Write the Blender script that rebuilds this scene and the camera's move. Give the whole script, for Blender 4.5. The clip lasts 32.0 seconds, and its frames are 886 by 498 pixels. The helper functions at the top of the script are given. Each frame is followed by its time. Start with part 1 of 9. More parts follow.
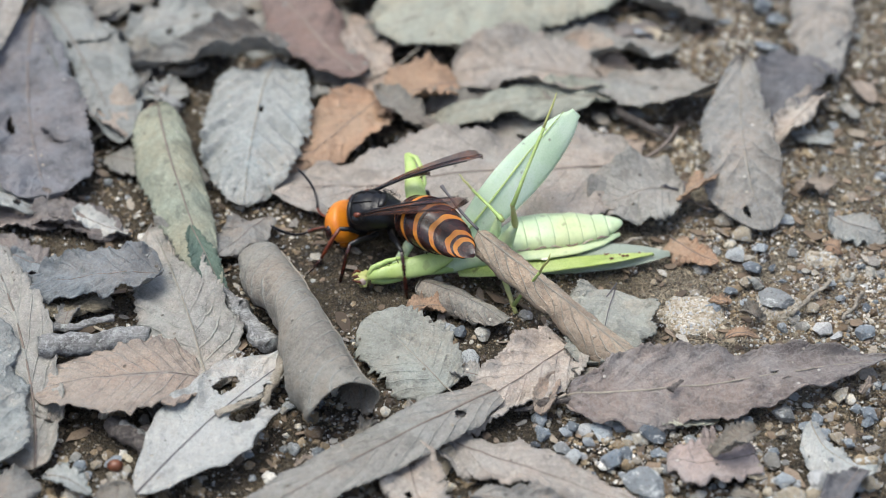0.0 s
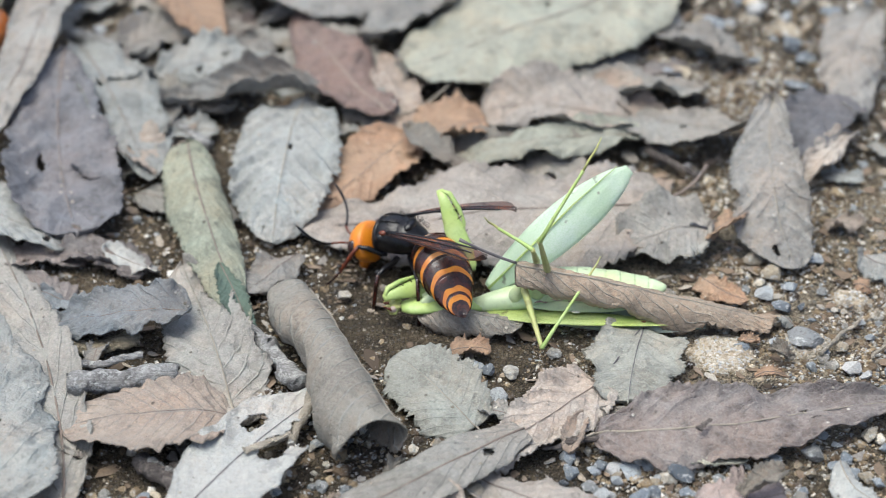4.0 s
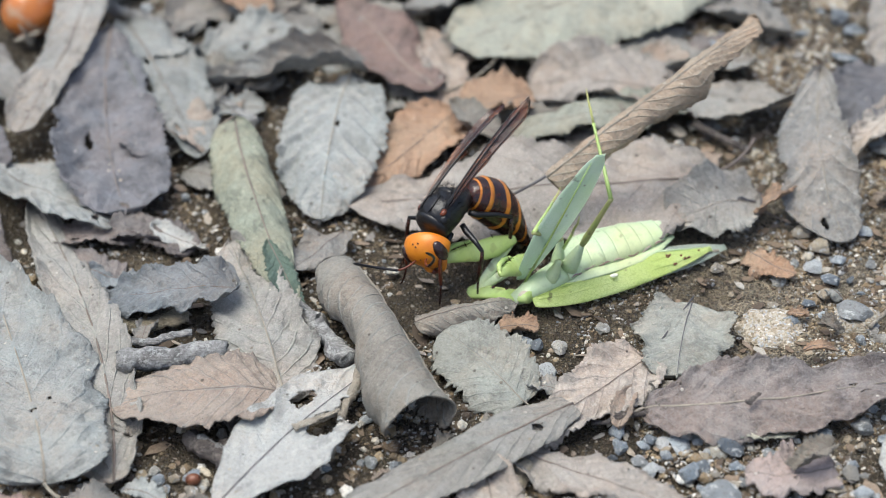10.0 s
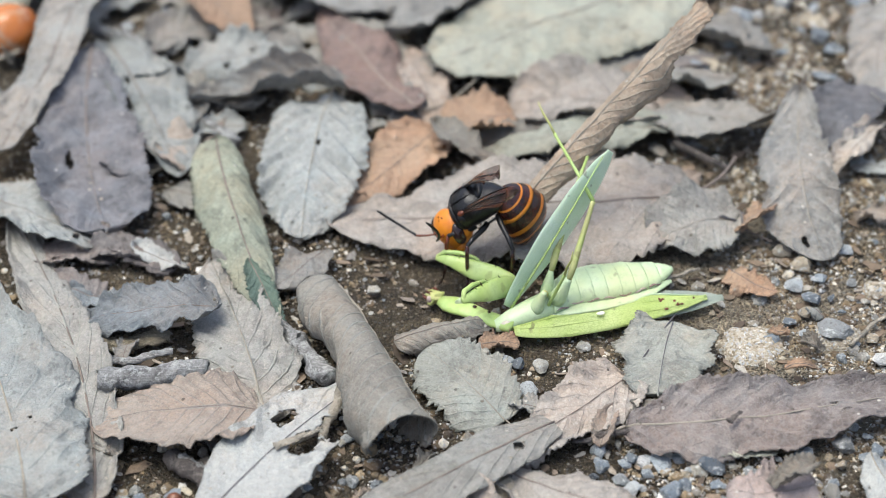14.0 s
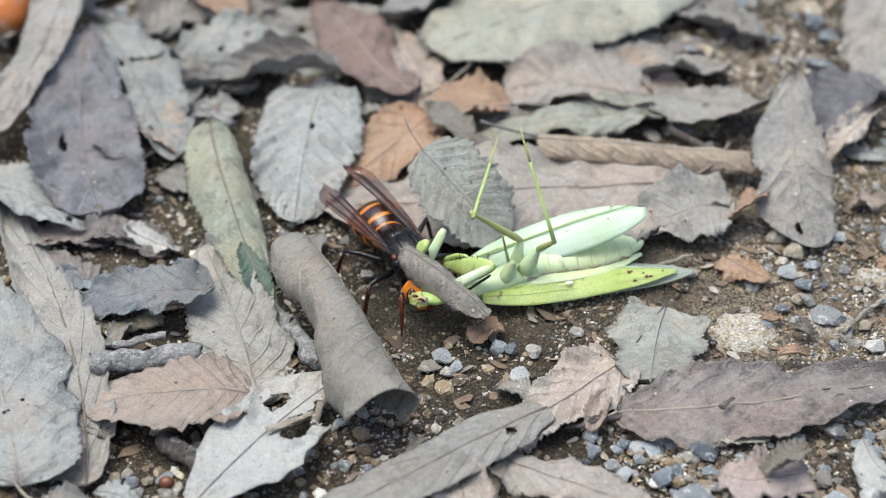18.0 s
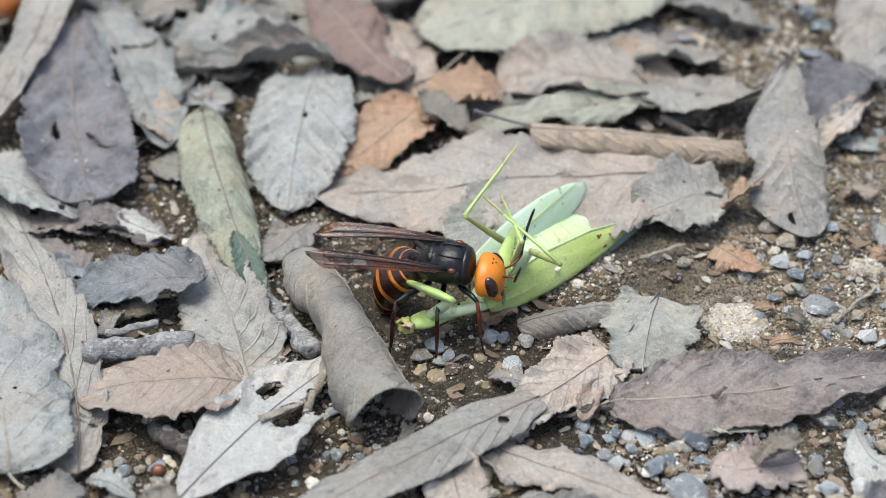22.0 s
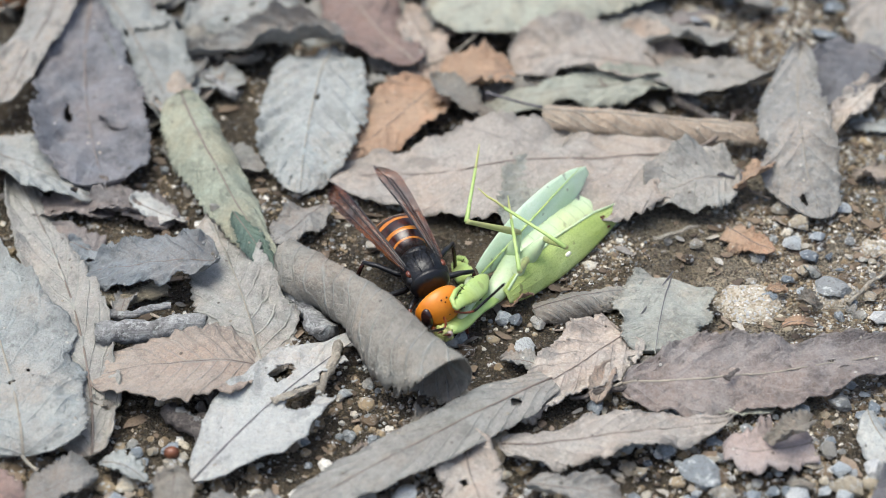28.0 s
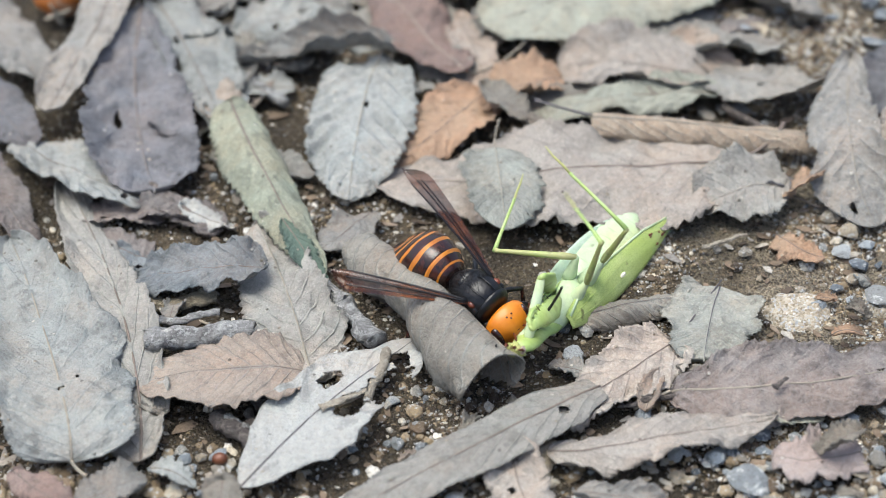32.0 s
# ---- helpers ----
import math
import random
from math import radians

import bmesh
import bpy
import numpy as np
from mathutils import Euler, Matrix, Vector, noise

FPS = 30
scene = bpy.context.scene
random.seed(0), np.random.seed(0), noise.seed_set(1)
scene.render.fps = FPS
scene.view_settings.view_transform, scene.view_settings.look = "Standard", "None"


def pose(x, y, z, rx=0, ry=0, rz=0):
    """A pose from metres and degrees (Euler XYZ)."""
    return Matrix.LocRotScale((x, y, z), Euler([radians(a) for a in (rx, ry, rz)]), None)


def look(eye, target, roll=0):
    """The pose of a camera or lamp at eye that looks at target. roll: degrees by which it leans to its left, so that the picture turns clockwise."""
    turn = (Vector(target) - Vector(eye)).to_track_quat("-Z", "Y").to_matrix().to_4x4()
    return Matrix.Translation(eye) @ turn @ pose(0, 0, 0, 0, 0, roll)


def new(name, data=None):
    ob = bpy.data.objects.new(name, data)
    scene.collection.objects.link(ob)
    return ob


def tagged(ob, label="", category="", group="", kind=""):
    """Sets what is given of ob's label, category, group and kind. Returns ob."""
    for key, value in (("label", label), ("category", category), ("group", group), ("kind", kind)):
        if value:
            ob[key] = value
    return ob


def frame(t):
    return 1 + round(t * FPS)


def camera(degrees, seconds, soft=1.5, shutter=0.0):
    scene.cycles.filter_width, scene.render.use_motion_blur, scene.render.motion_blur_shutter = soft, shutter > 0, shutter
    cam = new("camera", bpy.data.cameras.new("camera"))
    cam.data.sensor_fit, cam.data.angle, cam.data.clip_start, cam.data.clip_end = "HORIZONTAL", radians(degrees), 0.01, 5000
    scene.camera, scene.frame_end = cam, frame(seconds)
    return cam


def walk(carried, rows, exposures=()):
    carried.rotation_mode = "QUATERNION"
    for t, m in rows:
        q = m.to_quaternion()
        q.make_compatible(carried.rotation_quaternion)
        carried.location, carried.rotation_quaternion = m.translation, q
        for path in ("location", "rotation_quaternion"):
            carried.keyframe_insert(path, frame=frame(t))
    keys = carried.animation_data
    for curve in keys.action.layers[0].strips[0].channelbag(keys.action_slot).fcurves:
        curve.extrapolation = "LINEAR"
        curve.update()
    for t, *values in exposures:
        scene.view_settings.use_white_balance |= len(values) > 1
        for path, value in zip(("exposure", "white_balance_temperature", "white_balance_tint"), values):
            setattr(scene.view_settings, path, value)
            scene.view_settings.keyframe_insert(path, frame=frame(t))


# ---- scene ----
cam = camera(20.0, 32.0, soft=0.5, shutter=0.5)
cam.data.dof.use_dof, cam.data.dof.focus_distance, cam.data.dof.aperture_fstop = True, 0.607, 10.0
EYE = (0.0000, -0.4887, 0.4101)
# seconds, and the turn of the camera, which stands on a rest and is only swung
PATH = [
    (0.0, 50.000, -0.000, 0.000),
    (0.5, 50.316, 0.084, 0.059),
    (1.0, 50.620, 0.036, 0.007),
    (1.5, 50.565, 0.202, 0.194),
    (2.0, 50.712, 0.269, 0.411),
    (2.5, 50.665, 0.161, 0.282),
    (3.0, 50.805, 0.050, 0.291),
    (3.5, 50.788, 0.063, 0.366),
    (4.0, 50.865, 0.299, 0.600),
    (4.5, 50.853, 0.651, 0.971),
    (6.5, 51.075, 0.855, 0.683),
    (7.0, 51.059, 1.044, 0.966),
    (7.5, 51.065, 0.979, 0.958),
    (8.0, 51.090, 1.016, 0.987),
    (8.5, 51.556, 1.162, 1.139),
    (9.0, 51.239, 1.225, 1.100),
    (9.5, 50.370, 1.291, 1.278),
    (10.0, 50.320, 1.286, 1.197),
    (10.5, 51.097, 0.727, 0.529),
    (11.0, 50.985, 0.851, 0.721),
    (11.5, 51.545, 0.912, 0.758),
    (12.0, 51.428, 0.807, 0.564),
    (12.5, 51.410, 0.924, 0.672),
    (13.0, 51.933, 0.820, 0.516),
    (13.5, 50.738, 0.984, 0.678),
    (14.0, 50.738, 1.051, 0.832),
    (14.5, 50.836, 0.584, 0.269),
    (16.5, 49.546, 0.572, 0.569),
    (17.0, 49.450, 0.716, 0.673),
    (17.5, 49.327, 0.822, 1.023),
    (18.0, 50.393, 0.731, 0.899),
    (18.5, 50.379, 0.897, 1.089),
    (19.0, 50.174, 1.018, 1.167),
    (19.5, 50.084, 1.027, 1.273),
    (20.0, 50.179, 0.497, 0.663),
    (20.5, 50.178, 0.503, 0.660),
    (21.0, 50.040, 0.510, 0.713),
    (21.5, 50.135, 0.556, 0.778),
    (22.0, 50.140, 0.517, 0.863),
    (22.5, 49.527, 0.348, 0.695),
    (23.0, 49.490, 0.227, 0.541),
    (23.5, 49.425, 0.113, 0.486),
    (24.0, 49.556, 0.443, 0.851),
    (24.5, 49.550, 0.452, 0.879),
    (25.0, 49.462, 0.482, 0.902),
    (25.5, 49.419, 0.430, 0.866),
    (27.5, 49.706, 0.637, 0.962),
    (28.0, 49.732, 0.759, 1.027),
    (28.5, 49.397, 0.849, 1.168),
    (29.0, 49.186, 0.891, 1.162),
    (29.5, 49.136, 0.982, 1.354),
    (30.0, 49.280, 1.016, 1.336),
    (30.5, 49.694, 1.101, 1.509),
    (31.0, 49.883, 1.210, 1.688),
    (31.5, 49.999, 1.344, 1.887),
    (32.0, 49.917, 1.341, 1.981),
]
# the clip's camera, on automatic exposure, brightens and darkens a little
EXPOSURES = [(0.0, 0.75), (1.0, 0.75), (2.0, 0.83), (4.0, 0.86), (7.0, 0.89), (9.0, 0.88), (10.0, 0.82), (11.0, 0.85), (12.0, 0.87), (14.0, 0.89), (17.0, 0.88), (18.0, 0.84),
             (19.0, 0.82), (21.0, 0.79), (22.0, 0.88), (23.0, 0.85), (25.0, 0.88), (28.0, 0.88), (30.0, 0.92), (32.0, 0.92)]
walk(cam, [(t, pose(*EYE, rx, ry, rz)) for t, rx, ry, rz in PATH], EXPOSURES)

# ---- light: a bright overcast sky through high trees, soft from above ----
world = bpy.data.worlds.new("overcast_sky")
scene.world = world
world.use_nodes = True
sky_nodes = world.node_tree.nodes
sky = sky_nodes.new("ShaderNodeTexSky")
sky.sky_type, sky.sun_disc = "NISHITA", False
sky.sun_elevation, sky.sun_rotation = radians(76), radians(-85)
sky.air_density, sky.dust_density, sky.ozone_density = 1.0, 4.2, 1.0
world.node_tree.links.new(sky.outputs[0], sky_nodes["Background"].inputs[0])
sky_nodes["Background"].inputs[1].default_value = 0.13
sun = new("sun", bpy.data.lights.new("sun", "SUN"))
sun.data.energy, sun.data.angle, sun.data.color = 1.5, radians(40), (0.93, 1.0, 0.97)
sun.matrix_world = look((-0.22, 0.02, 0.95), (0, 0, 0))

MM = 0.001


# ---- materials ----
class Nodes:
    """A node material in the making."""

    def __init__(self, name, rough=0.7):
        self.material = bpy.data.materials.new(name)
        self.material.use_nodes = True
        self.tree = self.material.node_tree
        self.shader = self.tree.nodes["Principled BSDF"]
        self.shader.inputs["Roughness"].default_value = rough

    def node(self, kind, **values):
        made = self.tree.nodes.new(kind)
        for key, value in values.items():
            made.inputs[key.replace("_", " ")].default_value = value
        return made

    def link(self, a, b):
        self.tree.links.new(a, b)

    def math(self, kind, a, b=None, c=None):
        made = self.tree.nodes.new("ShaderNodeMath")
        made.operation = kind
        for i, value in enumerate((a, b, c)):
            if value is None:
                continue
            if isinstance(value, (int, float)):
                made.inputs[i].default_value = value
            else:
                self.link(value, made.inputs[i])
        return made.outputs[0]

    def place(self):
        return self.tree.nodes.new("ShaderNodeTexCoord").outputs["Object"]

    def noise(self, scale, detail=4.0, rough=0.55, place=None):
        made = self.node("ShaderNodeTexNoise", Scale=scale, Detail=detail, Roughness=rough)
        self.link(place or self.place(), made.inputs["Vector"])
        return made.outputs["Fac"]

    def ramp(self, fac, *stops):
        made = self.tree.nodes.new("ShaderNodeValToRGB")
        while len(made.color_ramp.elements) < len(stops):
            made.color_ramp.elements.new(0.5)
        for element, (at, colour) in zip(made.color_ramp.elements, stops):
            element.position = at
            element.color = (*colour, 1.0) if len(colour) == 3 else colour
        self.link(fac, made.inputs[0])
        return made.outputs[0]

    def mask(self, fac, low, high):
        made = self.node("ShaderNodeMapRange", From_Min=low, From_Max=high)
        self.link(fac, made.inputs["Value"])
        return made.outputs[0]

    def mix(self, fac, a, b, kind="MIX"):
        made = self.tree.nodes.new("ShaderNodeMix")
        made.data_type, made.blend_type = "RGBA", kind
        for i, value in ((0, fac), (6, a), (7, b)):
            if isinstance(value, (int, float)):
                made.inputs[i].default_value = value
            elif isinstance(value, tuple):
                made.inputs[i].default_value = (*value, 1.0)
            else:
                self.link(value, made.inputs[i])
        return made.outputs[2]

    def colour(self, value):
        if isinstance(value, tuple):
            self.shader.inputs["Base Color"].default_value = (*value, 1.0)
        else:
            self.link(value, self.shader.inputs["Base Color"])

    def bump(self, height, strength=0.4, distance=0.0004):
        made = self.node("ShaderNodeBump", Strength=strength, Distance=distance)
        self.link(height, made.inputs["Height"])
        self.link(made.outputs[0], self.shader.inputs["Normal"])


def shade(colour, k):
    return tuple(c * k for c in colour)


def leaf_material(name, main, second, vein, veins=9.0, stain=0.5, spots=0.5, show=0.36, rough=0.68, cast=(0.715, 0.878, 1.025)):
    """Dry leaf: two tones in blotches, side veins with a fine net between them, dark spots and grain."""
    main, second, vein = [(c[0] * cast[0], c[1] * cast[1], c[2] * cast[2]) for c in (main, second, vein)]
    n = Nodes(name, rough)
    uv = n.tree.nodes.new("ShaderNodeUVMap")
    split = n.tree.nodes.new("ShaderNodeSeparateXYZ")
    n.link(uv.outputs[0], split.inputs[0])
    u, v = split.outputs[0], n.math("ABSOLUTE", split.outputs[1])
    wob = n.math("MULTIPLY", n.math("SUBTRACT", n.noise(90.0, 2.0), 0.5), 0.5)
    along = n.math("ADD", n.math("SUBTRACT", n.math("MULTIPLY", u, veins), n.math("MULTIPLY", v, veins * 0.24)), wob)
    to_vein = n.math("ABSOLUTE", n.math("SUBTRACT", n.math("FRACT", along), 0.5))
    side = n.mask(to_vein, 0.42, 0.48)
    rib = n.mask(v, 0.05, 0.015)
    ribs = n.math("MAXIMUM", n.math("MULTIPLY", side, 0.75), rib)
    random_of = n.tree.nodes.new("ShaderNodeObjectInfo").outputs["Random"]
    shift = n.tree.nodes.new("ShaderNodeVectorMath")
    shift.operation = "ADD"
    n.link(n.place(), shift.inputs[0])
    n.link(random_of, shift.inputs[1])
    where = shift.outputs[0]
    blotch = n.mask(n.noise(85.0, 5.0, 0.6, where), 0.38, 0.66)
    base = n.mix(blotch, main, second)
    big = n.mask(n.noise(28.0, 3.0, 0.5, where), 0.35, 0.7)
    base = n.mix(n.math("MULTIPLY", big, stain), base, shade(second, 0.62))
    warm = (main[0] * 1.14, main[1] * 0.95, main[2] * 0.82)
    base = n.mix(n.math("MULTIPLY", n.mask(n.noise(42.0, 5.0, 0.65, where), 0.47, 0.62), 0.55), base, warm)
    base = n.mix(n.math("MULTIPLY", n.mask(n.noise(58.0, 4.0, 0.6, where), 0.52, 0.66), 0.4), base, shade((main[0] * 0.9, main[1], main[2] * 1.04), 1.22))
    brink = n.math("ADD", v, n.math("MULTIPLY", n.math("SUBTRACT", n.noise(150.0, 4.0, 0.6, where), 0.5), 0.5))
    base = n.mix(n.math("MULTIPLY", n.mask(brink, 0.86, 1.02), 0.4), base, shade(second, 0.5))
    base = n.mix(n.math("MULTIPLY", n.mask(n.noise(520.0, 5.0, 0.75, where), 0.46, 0.68), 0.5), base, shade(main, 1.3))
    base = n.mix(n.math("MULTIPLY", n.mask(n.noise(300.0, 3.0, 0.6, where), 0.60, 0.72), spots), base, shade(second, 0.28))
    base = n.mix(n.math("MULTIPLY", n.mask(n.noise(1300.0, 4.0, 0.8, where), 0.51, 0.60), 0.30), base, shade(second, 0.5))
    base = n.mix(n.math("MULTIPLY", n.mask(n.noise(2000.0, 3.0, 0.8, where), 0.55, 0.62), 0.3), base, shade(main, 1.6))
    base = n.mix(n.math("MULTIPLY", n.mask(n.noise(120.0, 6.0, 0.7, where), 0.56, 0.61), 0.5), base, shade(second, 0.55))
    sand = n.node("ShaderNodeTexVoronoi", Scale=330.0)
    n.link(where, sand.inputs["Vector"])
    tint = n.tree.nodes.new("ShaderNodeSeparateColor")
    n.link(sand.outputs["Color"], tint.inputs[0])
    speck = n.math("MULTIPLY", n.mask(sand.outputs["Distance"], 0.17, 0.11), n.mask(tint.outputs[0], 0.62, 0.66))
    base = n.mix(n.math("MULTIPLY", speck, 0.8), base, n.ramp(tint.outputs[1], (0.3, (0.07, 0.055, 0.04)), (0.55, (0.34, 0.28, 0.2)), (0.9, (0.58, 0.54, 0.47))))
    net = n.node("ShaderNodeTexVoronoi", Scale=650.0)
    net.feature = "DISTANCE_TO_EDGE"
    n.link(where, net.inputs["Vector"])
    cells = n.mask(net.outputs["Distance"], 0.0, 0.16)
    base = n.mix(n.math("MULTIPLY", n.math("SUBTRACT", 1.0, cells), 0.2), base, vein)
    base = n.mix(n.math("MULTIPLY", ribs, n.math("MULTIPLY", n.mask(n.noise(70.0, 3.0, 0.5, where), 0.3, 0.6), show)), base, vein)
    tone = n.node("ShaderNodeHueSaturation", Saturation=1.0)
    n.link(base, tone.inputs["Color"])
    n.link(n.math("MULTIPLY_ADD", random_of, 0.3, 0.85), tone.inputs["Value"])
    n.colour(tone.outputs[0])
    height = n.math("ADD", n.math("MULTIPLY", ribs, 1.15 * show), n.math("MULTIPLY", cells, 0.25))
    height = n.math("ADD", height, n.math("MULTIPLY", n.noise(900.0, 5.0, 0.8, where), 0.8))
    height = n.math("ADD", height, n.math("MULTIPLY", n.noise(160.0, 3.0, 0.6, where), 1.7))
    height = n.math("ADD", height, n.math("MULTIPLY", speck, 0.9))
    n.bump(height, 0.8, 0.0006)
    return n.material


WARM = (0.698, 0.900, 1.03)
LEAF = {
    "grey": leaf_material("dry_leaf_grey", (0.366, 0.280, 0.214), (0.248, 0.188, 0.142), (0.34, 0.315, 0.28)),
    "green": leaf_material("dry_leaf_dark_green", (0.135, 0.165, 0.110), (0.085, 0.105, 0.070), (0.18, 0.19, 0.13), 8.0, 0.4, 0.3),
    "pale": leaf_material("dry_leaf_pale", (0.456, 0.376, 0.300), (0.342, 0.281, 0.223), (0.37, 0.355, 0.30), 10.0, 0.35, 0.6),
    "sandy": leaf_material("dry_leaf_sandy", (0.425, 0.350, 0.262), (0.300, 0.243, 0.178), (0.40, 0.355, 0.28), 10.0, 0.35, 0.6),
    "dark": leaf_material("dry_leaf_dark", (0.235, 0.190, 0.172), (0.118, 0.092, 0.082), (0.22, 0.19, 0.17), 7.0, 0.4),
    "blue": leaf_material("dry_leaf_slate", (0.288, 0.250, 0.218), (0.195, 0.168, 0.146), (0.28, 0.275, 0.26), 8.0, 0.5, 0.7),
    "tan": leaf_material("dry_leaf_tan", (0.345, 0.256, 0.184), (0.238, 0.172, 0.122), (0.42, 0.355, 0.275), 15.0, 0.4, 0.3, 0.8),
    "beige": leaf_material("dry_leaf_beige", (0.435, 0.335, 0.256), (0.315, 0.238, 0.180), (0.40, 0.34, 0.25), 10.0, 0.35, 0.4, 0.6),
    "pink": leaf_material("dry_leaf_pinkish", (0.575, 0.402, 0.306), (0.455, 0.318, 0.240), (0.27, 0.180, 0.140), 9.0, 0.4, 0.35, cast=WARM),
    "rosy": leaf_material("dry_leaf_rosy", (0.520, 0.330, 0.232), (0.385, 0.235, 0.165), (0.40, 0.315, 0.255), 10.0, 0.4, 0.5, 0.6, cast=WARM),
    "red": leaf_material("dry_leaf_red_brown", (0.360, 0.195, 0.145), (0.225, 0.120, 0.090), (0.33, 0.215, 0.150), 7.0, 0.4, 0.4, cast=WARM),
    "blush": leaf_material("dry_leaf_blush", (0.47, 0.31, 0.25), (0.36, 0.225, 0.18), (0.42, 0.29, 0.235), 6.0, 0.4, 0.3, cast=WARM),
    "cinnamon": leaf_material("dry_leaf_cinnamon", (0.50, 0.305, 0.195), (0.345, 0.200, 0.125), (0.47, 0.36, 0.27), 15.0, 0.4, 0.4, 0.8, cast=WARM),
    "orange": leaf_material("dry_leaf_orange_brown", (0.520, 0.265, 0.150), (0.390, 0.190, 0.105), (0.38, 0.255, 0.170), 7.0, 0.3, 0.3, cast=WARM),
    "cream": leaf_material("dry_leaf_cream", (0.485, 0.395, 0.272), (0.375, 0.303, 0.205), (0.36, 0.33, 0.25), 8.0, 0.35, 0.4),
    "olive": leaf_material("dry_leaf_olive", (0.375, 0.318, 0.205), (0.250, 0.218, 0.138), (0.15, 0.125, 0.085), 8.0, 0.4, 0.3),
    "brown": leaf_material("dry_leaf_brown", (0.300, 0.218, 0.172), (0.158, 0.100, 0.078), (0.36, 0.28, 0.22), 8.0, 0.8, 0.7, 0.25),
    "white": leaf_material("bleached_leaf", (0.505, 0.410, 0.325), (0.410, 0.333, 0.265), (0.40, 0.36, 0.32), 6.0, 0.25, 0.2, 0.2),
}


def rib_material(name, colour):
    n = Nodes(name, 0.6)
    n.colour(n.mix(n.mask(n.noise(400.0), 0.35, 0.7), colour, shade(colour, 0.6)))
    n.bump(n.noise(1500.0), 0.4, 0.0002)
    return n.material


RIB = {"light": rib_material("leaf_rib_light", (0.32, 0.28, 0.22)), "dark": rib_material("leaf_rib_dark", (0.21, 0.165, 0.135)),
       "slate": rib_material("leaf_stalk_slate", (0.12, 0.11, 0.115))}


def soil_material():
    """Sandy soil: grains of many tones, some pale and some bluish, over damp brown earth."""
    n = Nodes("brown_soil", 0.95)
    base = n.ramp(n.noise(140.0, 6.0, 0.7), (0.3, (0.022, 0.017, 0.010)), (0.5, (0.066, 0.050, 0.028)), (0.72, (0.135, 0.105, 0.060)))
    base = n.mix(n.mask(n.noise(26.0, 3.0), 0.48, 0.66), base, (0.165, 0.126, 0.076))
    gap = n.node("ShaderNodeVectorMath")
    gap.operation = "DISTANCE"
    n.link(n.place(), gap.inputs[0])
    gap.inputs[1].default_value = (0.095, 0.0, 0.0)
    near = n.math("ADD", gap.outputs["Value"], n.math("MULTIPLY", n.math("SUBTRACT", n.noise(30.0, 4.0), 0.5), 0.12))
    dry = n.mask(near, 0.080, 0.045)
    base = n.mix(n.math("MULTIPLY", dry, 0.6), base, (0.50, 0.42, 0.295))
    height = n.math("MULTIPLY", n.noise(180.0), 1.5)
    for scale, share in ((900.0, 0.75), (1900.0, 0.6)):
        cells = n.node("ShaderNodeTexVoronoi", Scale=scale)
        n.link(n.place(), cells.inputs["Vector"])
        split = n.tree.nodes.new("ShaderNodeSeparateColor")
        n.link(cells.outputs["Color"], split.inputs[0])
        grain = n.ramp(split.outputs[0], (0.0, (0.025, 0.018, 0.012)), (0.4, (0.075, 0.054, 0.035)), (0.68, (0.16, 0.118, 0.075)), (0.82, (0.12, 0.122, 0.12)), (0.92, (0.33, 0.265, 0.18)), (1.0, (0.52, 0.48, 0.40)))
        body = n.mask(cells.outputs["Distance"], 0.55, 0.25)
        base = n.mix(n.math("MULTIPLY", body, share), base, grain)
        height = n.math("ADD", height, n.math("MULTIPLY", n.mask(cells.outputs["Distance"], 0.7, 0.1), 0.9))
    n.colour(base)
    n.bump(height, 1.0, 0.0014)
    return n.material


def stone_material(name, per_island):
    n = Nodes(name, 0.75)
    fine = 1.0 if per_island else 0.0035
    if per_island:
        pick = n.tree.nodes.new("ShaderNodeNewGeometry").outputs["Random Per Island"]
    else:
        pick = n.tree.nodes.new("ShaderNodeObjectInfo").outputs["Random"]
    if per_island:
        tone = n.ramp(pick, (0.0, (0.045, 0.029, 0.016)), (0.30, (0.135, 0.090, 0.048)), (0.55, (0.30, 0.22, 0.125)), (0.70, (0.43, 0.33, 0.20)), (0.80, (0.17, 0.20, 0.22)), (0.90, (0.64, 0.56, 0.42)), (1.0, (0.84, 0.81, 0.74)))
    else:
        tone = n.ramp(pick, (0.0, (0.10, 0.12, 0.14)), (0.2, (0.25, 0.29, 0.32)), (0.38, (0.50, 0.52, 0.51)), (0.5, (0.47, 0.40, 0.29)), (0.64, (0.36, 0.30, 0.215)), (0.78, (0.20, 0.24, 0.27)), (0.9, (0.40, 0.44, 0.46)), (1.0, (0.62, 0.61, 0.58)))
    grain = n.mix(n.math("MULTIPLY", n.mask(n.noise(1400.0 * fine, 6.0, 0.85), 0.5, 0.62), 0.7), tone, (0.15, 0.135, 0.12))
    grain = n.mix(n.mask(n.noise(600.0 * fine, 5.0, 0.7), 0.54, 0.64), grain, (0.56, 0.57, 0.55))
    if not per_island:
        grain = n.mix(n.math("MULTIPLY", n.mask(n.noise(9.0, 3.0, 0.7), 0.55, 0.66), 0.6), grain, (0.07, 0.07, 0.07))
    n.colour(grain)
    n.bump(n.noise(1000.0 * fine, 6.0, 0.8), 0.9, 0.0007)
    return n.material


